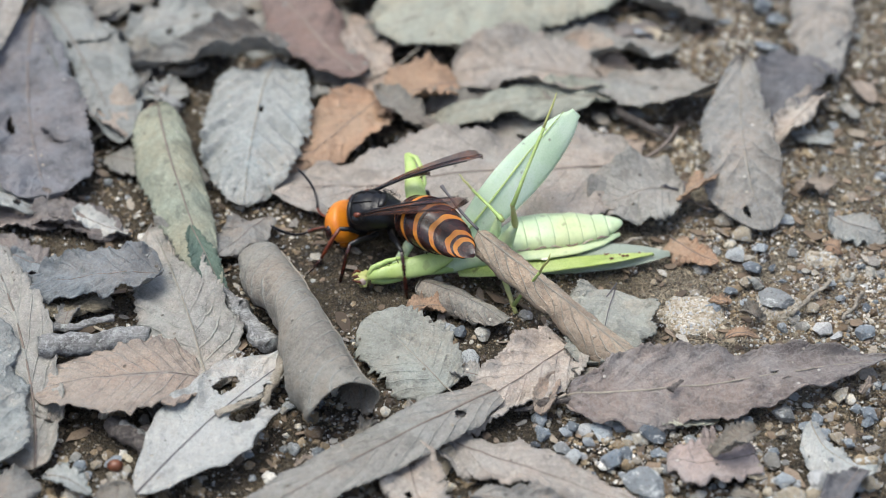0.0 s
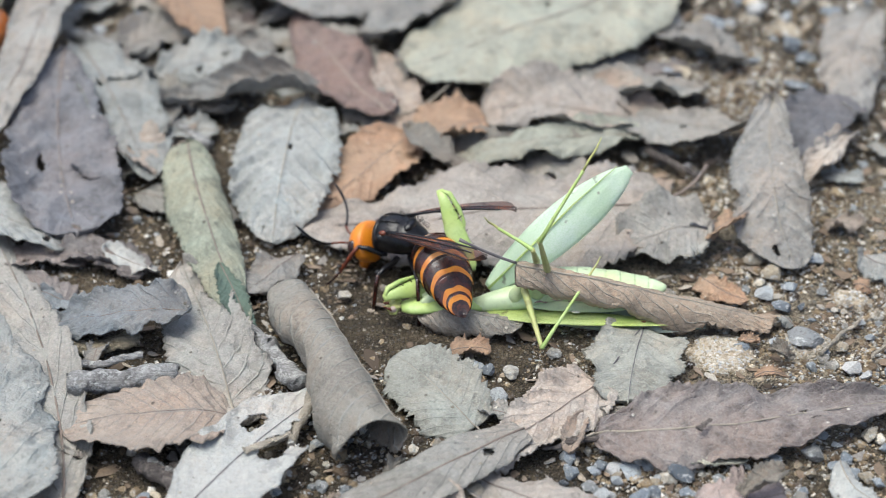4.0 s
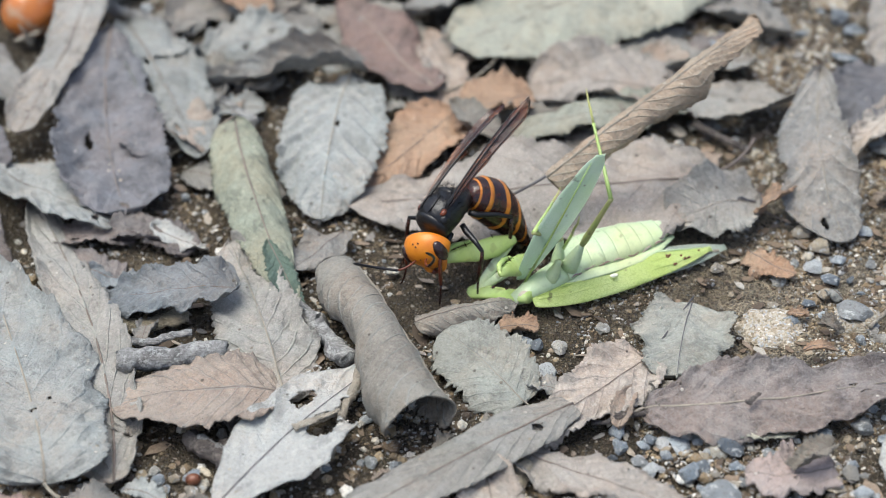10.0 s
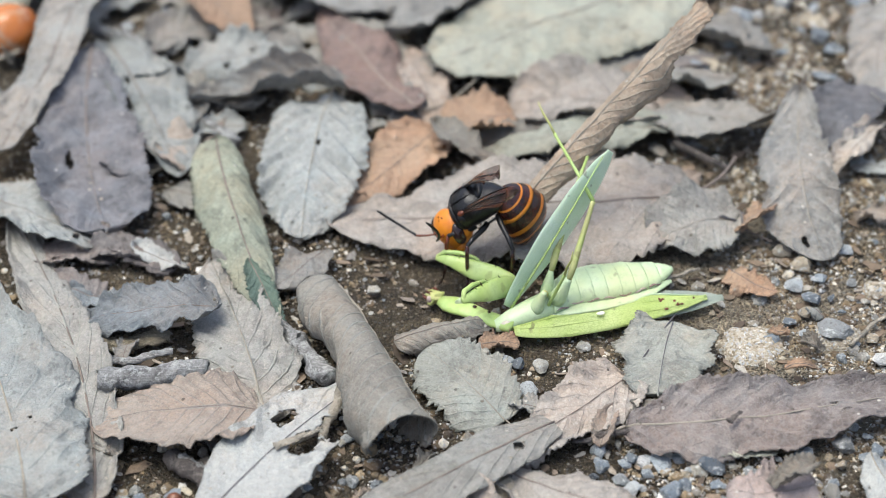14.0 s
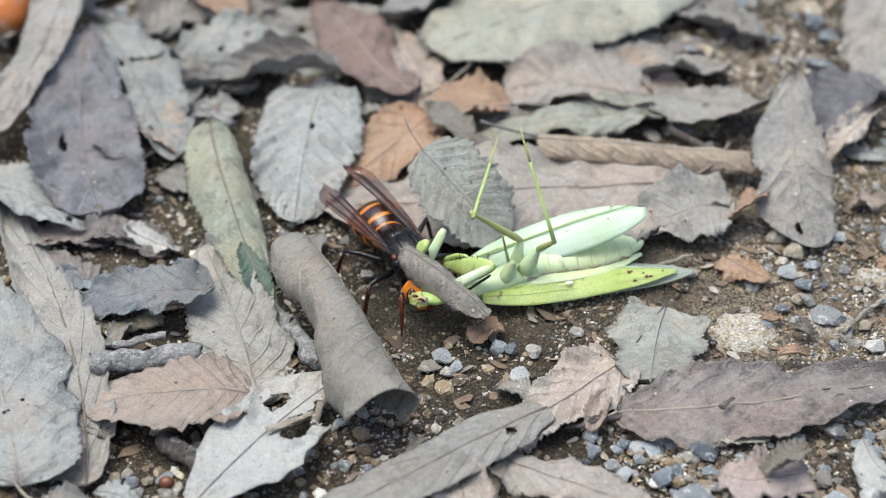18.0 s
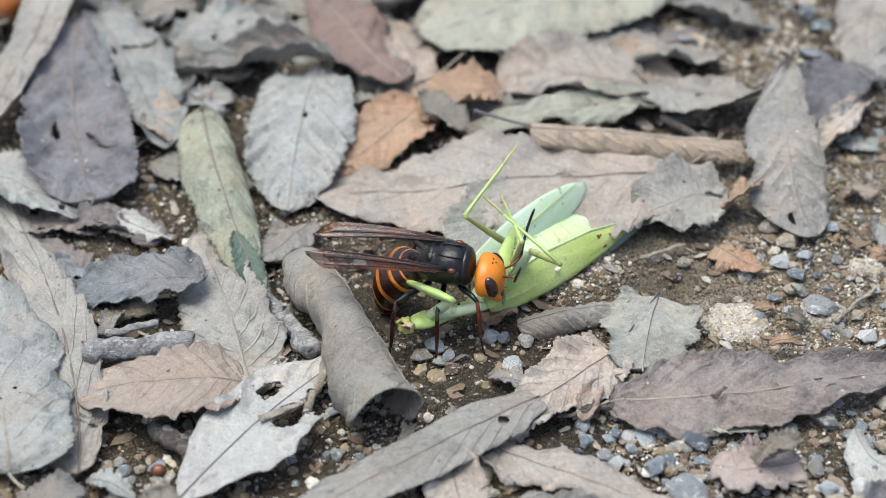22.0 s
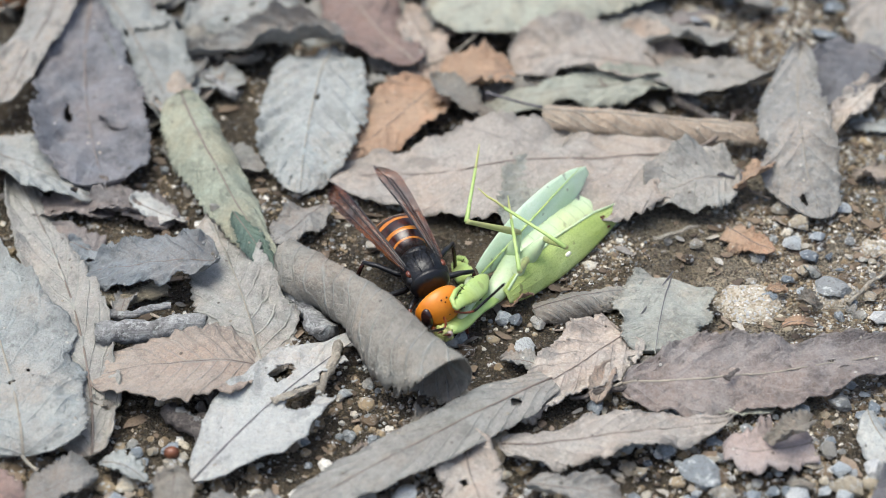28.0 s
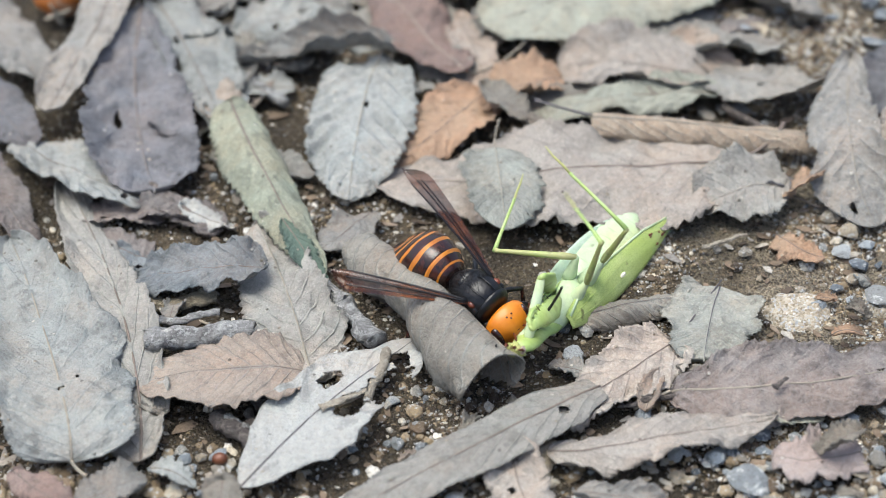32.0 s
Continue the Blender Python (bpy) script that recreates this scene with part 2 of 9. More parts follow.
def wood_material(name, light, dark, rough=0.85):
    n = Nodes(name, rough)
    stretch = n.node("ShaderNodeMapping", Scale=(40.0, 500.0, 500.0))
    n.link(n.place(), stretch.inputs["Vector"])
    lines = n.noise(3.0, 6.0, 0.7, stretch.outputs[0])
    base = n.mix(n.mask(n.noise(220.0, 4.0), 0.45, 0.7), n.ramp(lines, (0.3, dark), (0.7, light)), shade(dark, 0.5))
    base = n.mix(n.math("MULTIPLY", n.mask(n.noise(420.0, 5.0, 0.75), 0.5, 0.6), 0.7), base, shade(light, 1.25))
    n.colour(n.mix(n.math("MULTIPLY", n.mask(n.noise(1300.0, 4.0, 0.8), 0.52, 0.62), 0.5), base, shade(dark, 0.6)))
    n.bump(n.math("ADD", lines, n.noise(500.0, 5.0, 0.8)), 1.0, 0.0011)
    return n.material


def flake_material():
    """Crumbled leaf: each flake of its own brown, grey or tan."""
    n = Nodes("crumbled_leaf", 0.8)
    pick = n.tree.nodes.new("ShaderNodeNewGeometry").outputs["Random Per Island"]
    tone = n.ramp(pick, (0.0, (0.07, 0.05, 0.034)), (0.3, (0.16, 0.115, 0.075)), (0.55, (0.26, 0.19, 0.13)), (0.75, (0.24, 0.23, 0.21)), (0.9, (0.34, 0.27, 0.19)), (1.0, (0.44, 0.41, 0.35)))
    n.colour(n.mix(n.math("MULTIPLY", n.mask(n.noise(1500.0, 4.0, 0.8), 0.45, 0.65), 0.6), tone, (0.08, 0.06, 0.045)))
    n.bump(n.noise(1200.0, 4.0), 0.6, 0.0003)
    return n.material


FLAKE = flake_material()
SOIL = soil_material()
PEBBLE = stone_material("grey_pebble_stone", False)
GRIT = stone_material("mixed_grit", True)
BARK = wood_material("weathered_bark", (0.50, 0.50, 0.48), (0.20, 0.19, 0.18))
TWIG = wood_material("dark_twig_bark", (0.19, 0.165, 0.145), (0.075, 0.06, 0.055))
STRAW = wood_material("pale_straw", (0.46, 0.41, 0.33), (0.30, 0.26, 0.20))
CRUST = wood_material("lichened_bark_plate", (0.36, 0.31, 0.22), (0.19, 0.155, 0.10))


def fruit_material():
    n = Nodes("orange_red_berry_skin", 0.3)
    base = n.mix(n.mask(n.noise(90.0, 4.0), 0.4, 0.65), (0.46, 0.15, 0.035), (0.30, 0.085, 0.025))
    n.colour(n.mix(n.mask(n.noise(160.0, 4.0), 0.52, 0.66), base, (0.42, 0.27, 0.17)))
    n.bump(n.noise(400.0), 0.2, 0.0003)
    return n.material


FRUIT = fruit_material()


def cake_material():
    """Dried pale sand, caked into a crust."""
    n = Nodes("caked_pale_sand", 0.95)
    cells = n.node("ShaderNodeTexVoronoi", Scale=1700.0)
    n.link(n.place(), cells.inputs["Vector"])
    split = n.tree.nodes.new("ShaderNodeSeparateColor")
    n.link(cells.outputs["Color"], split.inputs[0])
    grain = n.ramp(split.outputs[0], (0.0, (0.22, 0.18, 0.12)), (0.3, (0.40, 0.34, 0.255)), (0.7, (0.52, 0.47, 0.38)), (0.9, (0.38, 0.40, 0.41)), (1.0, (0.68, 0.65, 0.58)))
    n.colour(n.mix(n.math("MULTIPLY", n.mask(n.noise(260.0, 5.0, 0.7), 0.54, 0.68), 0.7), grain, (0.30, 0.23, 0.145)))
    n.bump(n.math("ADD", n.noise(420.0, 6.0, 0.8), n.math("MULTIPLY", n.mask(cells.outputs["Distance"], 0.7, 0.1), 0.4)), 0.8, 0.0008)
    return n.material


CAKE = cake_material()


# ---- builders ----
def plain_nut():
    n = Nodes("red_brown_nut_shell", 0.35)
    n.colour(n.mix(n.mask(n.noise(500.0, 4.0), 0.4, 0.65), (0.17, 0.06, 0.028), (0.07, 0.028, 0.018)))
    n.bump(n.noise(900.0), 0.3, 0.0002)
    return n.material


def mesh_of(name, bm, material, smooth=True):
    data = bpy.data.meshes.new(name)
    bm.to_mesh(data)
    bm.free()
    data.materials.append(material)
    for face in data.polygons:
        face.use_smooth = smooth
    return data


def part(name, bm, material, parent=None, label="", smooth=True):
    """One mesh object of a bmesh, under a thing or a part where one is given."""
    ob = new(name, mesh_of(name, bm, material, smooth))
    ob.parent = parent
    return tagged(ob, label)


def add_tube(bm, points, radii, sides=8, squash=1.0, caps=True):
    """A tube through points (mm) with a radius at each (mm), into bm. squash flattens it along its own upright."""
    rings = []
    pts = [Vector(p) for p in points]
    for i, p in enumerate(pts):
        t = (pts[min(i + 1, len(pts) - 1)] - pts[max(i - 1, 0)]).normalized()
        side = t.cross(Vector((0, 0, 1)))
        side = side.normalized() if side.length > 0.05 else Vector((1, 0, 0))
        up = side.cross(t)
        ring = []
        for k in range(sides):
            a = 2 * math.pi * k / sides
            ring.append(bm.verts.new((p + side * (radii[i] * math.cos(a)) + up * (radii[i] * squash * math.sin(a))) * MM))
        rings.append(ring)
    for a, b in zip(rings, rings[1:]):
        for k in range(sides):
            bm.faces.new((a[k], a[(k + 1) % sides], b[(k + 1) % sides], b[k]))
    if caps:
        bm.faces.new(rings[0][::-1])
        bm.faces.new(rings[-1])
    return bm


def tube(points, radii, sides=8, squash=1.0):
    return add_tube(bmesh.new(), points, radii, sides, squash)


def bend(a, b, c, n):
    """n + 1 points on the curve that leaves a, leans towards b and ends at c."""
    a, b, c = Vector(a), Vector(b), Vector(c)
    return [a * (1 - u) ** 2 + b * (2 * u * (1 - u)) + c * u * u for u in [i / n for i in range(n + 1)]]


def loft(bm, rings, sides=20, close=True):
    """A skin over rings (centre x, y, z, half width, half height), mm, each upright across x, or tilted by a sixth value."""
    made = []
    for ring in rings:
        x, y, z, ry, rz = ring[:5]
        tilt = radians(ring[5]) if len(ring) > 5 else 0.0
        loop = []
        for k in range(sides):
            a = 2 * math.pi * k / sides
            h = rz * math.sin(a)
            loop.append(bm.verts.new(Vector((x + h * math.sin(tilt), y + ry * math.cos(a), z + h * math.cos(tilt))) * MM))
        made.append(loop)
    for a, b in zip(made, made[1:]):
        for k in range(sides):
            bm.faces.new((a[k], a[(k + 1) % sides], b[(k + 1) % sides], b[k]))
    if close:
        bm.faces.new(made[0][::-1])
        bm.faces.new(made[-1])
    bmesh.ops.recalc_face_normals(bm, faces=bm.faces)
    return bm


def ball(x, y, z, rx, ry, rz, detail=3):
    bm = bmesh.new()
    bmesh.ops.create_icosphere(bm, subdivisions=detail, radius=1.0)
    for vert in bm.verts:
        vert.co = Vector((x + vert.co.x * rx, y + vert.co.y * ry, z + vert.co.z * rz)) * MM
    return bm


def saw(x):
    f = x - math.floor(x)
    return f / 0.75 if f < 0.75 else (1 - f) / 0.25


def leaf(label, colour, base, mid, tip, left, right, bank=0, curl=None, widest=0.42, blunt=0.5, teeth=0.045, count=32, wave=3.0, pucker=0.36,
         ragged=0.0, holes=(), stalk=(), rib="dark", thick=0.28, seed=0, cut=(0.0, 1.0), group="fallen leaves", twist=0, cone=0.0, folds=9, stem=""):
    """A fallen leaf on a midrib from base by mid to tip (mm), left and right half widths in mm, the halves curled by degrees.
    holes: (along, across, size along, size across); cut: the stretch of the midrib that is left."""
    a, m, c = Vector(base), Vector(mid), Vector(tip)
    curl = curl or (34 * math.sin(seed * 2.3) + 10, 34 * math.cos(seed * 3.1) + 10)
    ctrl = m * 2 - (a + c) * 0.5
    long = (m - a).length + (c - m).length
    nu = max(36, min(136, int(count * 4)))
    if holes and long > 40:
        nu = 180
    nv = 44 if holes and long > 40 else 24 if long > 26 else 12
    power = math.log(0.5) / math.log(widest)
    bm = bmesh.new()
    layer = bm.loops.layers.uv.new("UVMap")
    grid = []
    off = Vector((seed * 3.1 + base[0] * 0.01, seed * 1.7, base[1] * 0.01))
    for i in range(nu + 1):
        u = cut[0] + (cut[1] - cut[0]) * i / nu
        p = a * (1 - u) ** 2 + ctrl * (2 * u * (1 - u)) + c * u * u
        t = ((ctrl - a) * (1 - u) + (c - ctrl) * u).normalized()
        s = t.cross(Vector((0, 0, 1))).normalized()
        s.rotate(Matrix.Rotation(radians(bank + twist * (u - 0.5)), 3, t))
        up = s.cross(t)
        full = max(0.0, math.sin(math.pi * min(1.0, max(0.0, u)) ** power)) ** blunt
        row = []
        for j in range(nv + 1):
            v = (j - nv / 2) / (nv / 2)
            w = right if v > 0 else left
            worn = 1 - ragged * max(0.0, noise.noise(Vector((u * 9, (1 if v > 0 else -1) * 3.3, seed * 5.0))) + 0.25) if ragged else 1.0
            worn *= 1 + 0.26 * noise.noise(Vector((u * 3.5, (2 if v > 0 else -2) * 1.7, seed * 3.7))) + 0.13 * noise.noise(Vector((u * 13, v, seed * 1.3))) - 0.35 * max(0.0, noise.noise(Vector((u * 6, v * 0.5, seed * 4.1 + 9))) - 0.32)
            edge = abs(v) ** 6
            reach = full * worn * (1 + teeth * (saw(u * count + 0.6 * noise.noise(Vector((u * 7, seed, 0)))) - 0.5) * (1.6 + 2.2 * noise.noise(Vector((u * 11, v, seed)))) * edge)
            arc = abs(v) * w * max(0.02, reach)
            turn = radians(curl[1] if v > 0 else curl[0]) * arc / max(w, 0.01) * (1 + cone * (1 - 2 * u))
            k = turn / arc if abs(turn) > 1e-4 else 0.0
            out, rise = (math.sin(turn) / k, (1 - math.cos(turn)) / k) if k else (arc, 0.0)
            q = p + s * (out if v > 0 else -out) + up * rise
            nn = noise.noise(q * 0.045 + off) * wave * 2.0 + noise.noise(q * 0.16 + off) * wave * 0.9 + noise.noise(q * 0.5 + off) * wave * 0.2
            nn += pucker * math.cos(2 * math.pi * (u * folds - abs(v) * folds * 0.24)) * min(1.0, abs(v) * 3) * full
            nn += max(0.0, abs(v) - 0.6) * wave * 3.2 * (noise.noise(Vector((u * 3.0, v, seed * 2.3))) + 0.15)
            q = q + up * (nn * (0.35 + 0.65 * abs(v)))
            row.append((bm.verts.new(q * MM), u, v))
        grid.append(row)
    for i in range(nu):
        for j in range(nv):
            u, v = (grid[i][j][1] + grid[i + 1][j][1]) / 2, (grid[i][j][2] + grid[i][j + 1][2]) / 2
            if any(((u - h[0]) / h[2]) ** 2 + ((v - h[1]) / h[3]) ** 2 < 1 + 0.6 * noise.noise(Vector((u * 24, v * 6, seed))) + 0.3 * noise.noise(Vector((u * 70, v * 17, seed))) for h in holes):
                continue
            corners = (grid[i][j], grid[i][j + 1], grid[i + 1][j + 1], grid[i + 1][j])
            face = bm.faces.new([x[0] for x in corners])
            for loop, x in zip(face.loops, corners):
                loop[layer].uv = (x[1], x[2])
    for vert in [x for x in bm.verts if not x.link_faces]:
        bm.verts.remove(vert)
    start = a.copy()
    bmesh.ops.translate(bm, verts=bm.verts, vec=-start * MM)
    ob = part("leaf", bm, LEAF[colour])
    ob.location = start * MM
    tagged(ob, label, "leaf", group)
    thin = ob.modifiers.new("thickness", "SOLIDIFY")
    thin.thickness, thin.offset = thick * MM, -1.0
    spine = []
    for i in range(17):
        u = cut[0] + (min(cut[1], 0.97) - cut[0]) * i / 16
        p = a * (1 - u) ** 2 + ctrl * (2 * u * (1 - u)) + c * u * u
        t = ((ctrl - a) * (1 - u) + (c - ctrl) * u).normalized()
        s = t.cross(Vector((0, 0, 1))).normalized()
        s.rotate(Matrix.Rotation(radians(bank + twist * (u - 0.5)), 3, t))
        up = s.cross(t)
        nn = noise.noise(p * 0.045 + off) * wave * 2.0 + noise.noise(p * 0.16 + off) * wave * 0.9 + noise.noise(p * 0.5 + off) * wave * 0.2
        if not any(((u - h[0]) / h[2]) ** 2 + (h[1] / h[3]) ** 2 < 1 for h in holes):
            spine.append(p - start + up * (nn * 0.35 + 0.02))
    thickness = max(0.18, min(0.42, long / 210))
    if len(spine) > 3:
        part("midrib", tube(spine, [thickness * (1 - 0.75 * i / len(spine)) for i in range(len(spine))], 6, 0.8), RIB[rib], ob)
    if stalk:
        bx, cx = Vector(stalk[0]), Vector(stalk[1])
        part("stalk", tube(bend(Vector((0, 0, 0)), bx - start, cx - start, 8), [thickness * 1.15] * 8 + [thickness * 1.7], 7), RIB[stem or rib], ob)
    return ob


def stick(label, a, b, r0, r1, material, name="twig", bumps=0.22, seed=0, squash=1.0, sides=12, sway=1.0):
    """A broken stick from a to b (mm), knotted and slightly crooked."""
    pts, radii = [], []
    a, b = Vector(a), Vector(b)
    n = 18
    for i in range(n + 1):
        u = i / n
        p = (b - a) * u
        side = Vector((noise.noise(Vector((u * 3, seed, 1))), noise.noise(Vector((u * 3, seed, 5))), 0.4 * noise.noise(Vector((u * 3, seed, 9)))))
        pts.append(p + side * sway)
        radii.append((r0 + (r1 - r0) * u) * (1 + bumps * noise.noise(Vector((u * 9, seed, 3)))))
    bm = tube(pts, radii, sides, squash)
    for vert in bm.verts:
        vert.co += Vector((noise.noise(vert.co * 900), noise.noise(vert.co * 900 + Vector((7, 0, 0))), noise.noise(vert.co * 900 + Vector((0, 7, 0))))) * (bumps * 1.6 * max(r0, r1) * MM)
    ob = part(name, bm, material)
    ob.location = a * MM
    return tagged(ob, label, name)


def stone_mesh(name, seed, detail=2):
    bm = bmesh.new()
    bmesh.ops.create_icosphere(bm, subdivisions=detail, radius=1.0)
    rough = Vector((seed * 7.3, seed * 3.1, seed * 1.9))
    for vert in bm.verts:
        d = vert.co.normalized()
        r = 1 + 0.30 * noise.noise(d * 1.1 + rough) + 0.16 * noise.noise(d * 2.7 + rough) + 0.06 * noise.noise(d * 7.0 + rough)
        q = d * r
        for k in range(11):
            cut = Vector((math.sin(seed * 3 + k * 2.1), math.cos(seed * 5 + k * 1.3), math.sin(seed + k * 4.0))).normalized()
            over = q.dot(cut) - 0.6
            if over > 0:
                q -= cut * over * 0.95
        vert.co = q * (1 + 0.035 * noise.noise(d * 14.0 + rough))
    return mesh_of(name, bm, PEBBLE, False)


STONES = [stone_mesh("pebble", k, 3) for k in range(9)]
STONE_COUNT = [0]


def pebble(x, y, rx, ry, rz, label="small grey weathered pebble on the soil", sink=0.4):
    """A pebble (mm) that lies sunk in the soil."""
    k = STONE_COUNT[0]
    STONE_COUNT[0] += 1
    ob = new("pebble", STONES[k % len(STONES)])
    ob.location = (x * MM, y * MM, rz * (1 - sink) * MM)
    ob.rotation_euler = (0.3 * math.sin(k * 1.7), 0.3 * math.cos(k * 2.3), k * 1.1)
    a = k * 1.1
    ob.scale = ((rx * abs(math.cos(a)) + ry * abs(math.sin(a))) * MM, (rx * abs(math.sin(a)) + ry * abs(math.cos(a))) * MM, rz * MM)
    return tagged(ob, label, "pebble", "pebbles on the soil")


# ---- the ground: one sheet of soil, fine near the scene and coarse towards the horizon ----
def ground_height(x, y):
    p = Vector((x, y, 0))
    return (1.3 * noise.noise(p * 0.022) + 0.8 * noise.noise(p * 0.075) + 0.35 * noise.noise(p * 0.27)) - 0.6


def ground():
    n = 240
    axis = [300.0 * math.sinh(4.8 * (2 * i / n - 1)) / math.sinh(4.8) * 150 for i in range(n + 1)]
    axis = [0.62 * v if abs(v) < 1 else v for v in axis]
    verts = [(x * MM, y * MM, ground_height(x, y) * MM if abs(x) < 900 and abs(y) < 900 else -0.0006) for y in axis for x in axis]
    faces = [(j * (n + 1) + i, j * (n + 1) + i + 1, (j + 1) * (n + 1) + i + 1, (j + 1) * (n + 1) + i) for j in range(n) for i in range(n)]
    data = bpy.data.meshes.new("ground")
    data.from_pydata(verts, [], faces)
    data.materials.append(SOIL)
    for face in data.polygons:
        face.use_smooth = True
    tagged(new("ground", data), "bare brown sandy soil under leaf litter", "soil", kind="structure")


def grit(name, count, low, high, x0, x1, y0, y1, label, seed, detail=1, keep=0.0):
    """Loose grains (mm) strewn over a stretch of the soil, in patches."""
    rng = random.Random(seed)
    bm = bmesh.new()
    bmesh.ops.create_icosphere(bm, subdivisions=detail, radius=1.0)
    v0 = np.array([v.co[:] for v in bm.verts])
    f0 = np.array([[v.index for v in f.verts] for f in bm.faces])
    bm.free()
    verts, faces, made = [], [], 0
    while made < count:
        x, y = rng.uniform(x0, x1), rng.uniform(y0, y1)
        if noise.noise(Vector((x, y, seed)) * 0.03) < keep * rng.uniform(-1, 1):
            continue
        r = low * (high / low) ** (rng.random() ** 2.2)
        lump = 1 + 0.5 * (np.array([rng.random() for _ in v0]) - 0.5)
        q = v0 * lump[:, None] * np.array([r * rng.uniform(0.7, 1.35), r * rng.uniform(0.7, 1.35), r * rng.uniform(0.55, 0.95)])
        a = rng.uniform(0, 6.3)
        turn = np.array([[math.cos(a), -math.sin(a), 0], [math.sin(a), math.cos(a), 0], [0, 0, 1]])
        verts.append(q @ turn.T + np.array([x, y, ground_height(x, y) + r * 0.25]))
        faces.append(f0 + made * len(v0))
        made += 1
    data = bpy.data.meshes.new(name)
    data.from_pydata((np.concatenate(verts) * MM).tolist(), [], np.concatenate(faces).tolist())
    data.materials.append(GRIT)
    tagged(new(name, data), label, "grit", kind="stuff")


def litter(count, x0, x1, y0, y1, colours, seed, low=3.0, high=8.0):
    """Small torn scraps of dry leaf strewn over a stretch of the ground (mm)."""
    rng = random.Random(seed)
    for k in range(count):
        x, y, a, r = rng.uniform(x0, x1), rng.uniform(y0, y1), rng.uniform(0, 6.28), rng.uniform(low, high)
        z, dx, dy = rng.uniform(1.0, 2.4), math.cos(a), math.sin(a)
        if -24 < x < 64 and -42 < y < 28:
            continue
        leaf("torn scrap of dry leaf on the soil", rng.choice(colours), (x - dx * r, y - dy * r, z), (x, y, z + rng.uniform(0.3, 2.0)), (x + dx * r, y + dy * r, z), r * rng.uniform(0.4, 0.8), r * rng.uniform(0.4, 0.8),
             ragged=rng.uniform(0.3, 0.7), teeth=0.03, count=12, wave=1.6, blunt=0.4, seed=200 + seed * 31 + k, group="scraps of leaf")


def flakes(name, count, low, high, x0, x1, y0, y1, label, seed):
    """Small broken flakes of leaf and bark (mm), each a thin bent plate with an uneven outline."""
    rng = random.Random(seed)
    verts, faces = [], []
    for _ in range(count):
        x, y = rng.uniform(x0, x1), rng.uniform(y0, y1)
        r, a, long, n = low * (high / low) ** (rng.random() ** 1.8), rng.uniform(0, 6.3), rng.uniform(1.0, 2.6), rng.randint(5, 8)
        tx, ty, bow, thick = rng.uniform(-0.4, 0.4), rng.uniform(-0.4, 0.4), rng.uniform(-0.25, 0.25), rng.uniform(0.1, 0.22)
        z0, start, ring = ground_height(x, y) + 0.35 + 0.25 * r, len(verts), []
        for k in range(n):
            b = 6.283 * k / n
            q = r * rng.uniform(0.55, 1.25)
            u, v = q * long * math.cos(b), q * math.sin(b)
            ring.append((x + u * math.cos(a) - v * math.sin(a), y + u * math.sin(a) + v * math.cos(a), z0 + u * tx + v * ty + bow * v * v))
        for lift in (0.0, -thick):
            verts.append((x * MM, y * MM, (z0 + 0.1 * r + lift) * MM))
            verts += [(p[0] * MM, p[1] * MM, (p[2] + lift) * MM) for p in ring]
        for k in range(n):
            k2, low_start = (k + 1) % n, start + n + 1
            faces += [(start, start + 1 + k, start + 1 + k2), (low_start, low_start + 1 + k2, low_start + 1 + k), (start + 1 + k, low_start + 1 + k, low_start + 1 + k2, start + 1 + k2)]
    data = bpy.data.meshes.new(name)
    data.from_pydata(verts, [], faces)
    data.materials.append(FLAKE)
    tagged(new(name, data), label, "crumbs", kind="stuff")


def under_leaves(count, x0, x1, y0, y1, colours, seed):
    """Leaves half covered by the others, low on the ground (mm)."""
    rng = random.Random(seed)
    for k in range(count):
        x, y, a, r = x0 + (x1 - x0) * (k + rng.random()) / count, rng.uniform(y0, y1), rng.uniform(-0.9, 0.9) + (math.pi if k % 2 else 0.0), rng.uniform(9.0, 17.0)
        z, dx, dy = rng.uniform(0.8, 2.0), math.cos(a), math.sin(a)
        leaf("dry leaf half covered by other fallen leaves", rng.choice(colours), (x - dx * r, y - dy * r, z), (x, y, z + rng.uniform(0.5, 2.5)), (x + dx * r, y + dy * r, z), r * rng.uniform(0.4, 0.65), r * rng.uniform(0.4, 0.65),
             ragged=rng.uniform(0.1, 0.45), teeth=0.05, count=18, wave=rng.uniform(1.5, 3.2), blunt=rng.uniform(0.35, 0.55), seed=400 + seed * 31 + k,
             holes=((rng.uniform(0.2, 0.8), rng.uniform(-0.6, 0.6), 0.05, 0.12),) if k % 3 == 0 else ())


ground()
grit("sand", 62000, 0.16, 0.62, 15, 135, -78, 110, "coarse yellowish sand over the soil", 4, 1, 0.3)
grit("fine_grit", 40000, 0.22, 0.75, -150, 150, -115, 160, "fine brown and tan grains of sand strewn over the soil", 3, 1, 0.35)
grit("coarse_grit", 1300, 0.6, 1.8, 20, 150, -60, 160, "loose small grey and tan stones strewn over the soil", 5, 2, 0.7)
grit("gravel", 1500, 0.8, 2.2, -150, 150, -115, -40, "loose bluish and tan gravel on the soil", 8, 2, 0.6)
grit("stray_grit", 500, 0.5, 1.5, -150, 20, -40, 160, "small grains on dark soil", 9, 1, 0.7)
flakes("leaf_crumbs", 2600, 0.35, 1.9, -130, 130, -110, 150, "crumbled brown and grey bits of leaf and bark on the soil", 12)


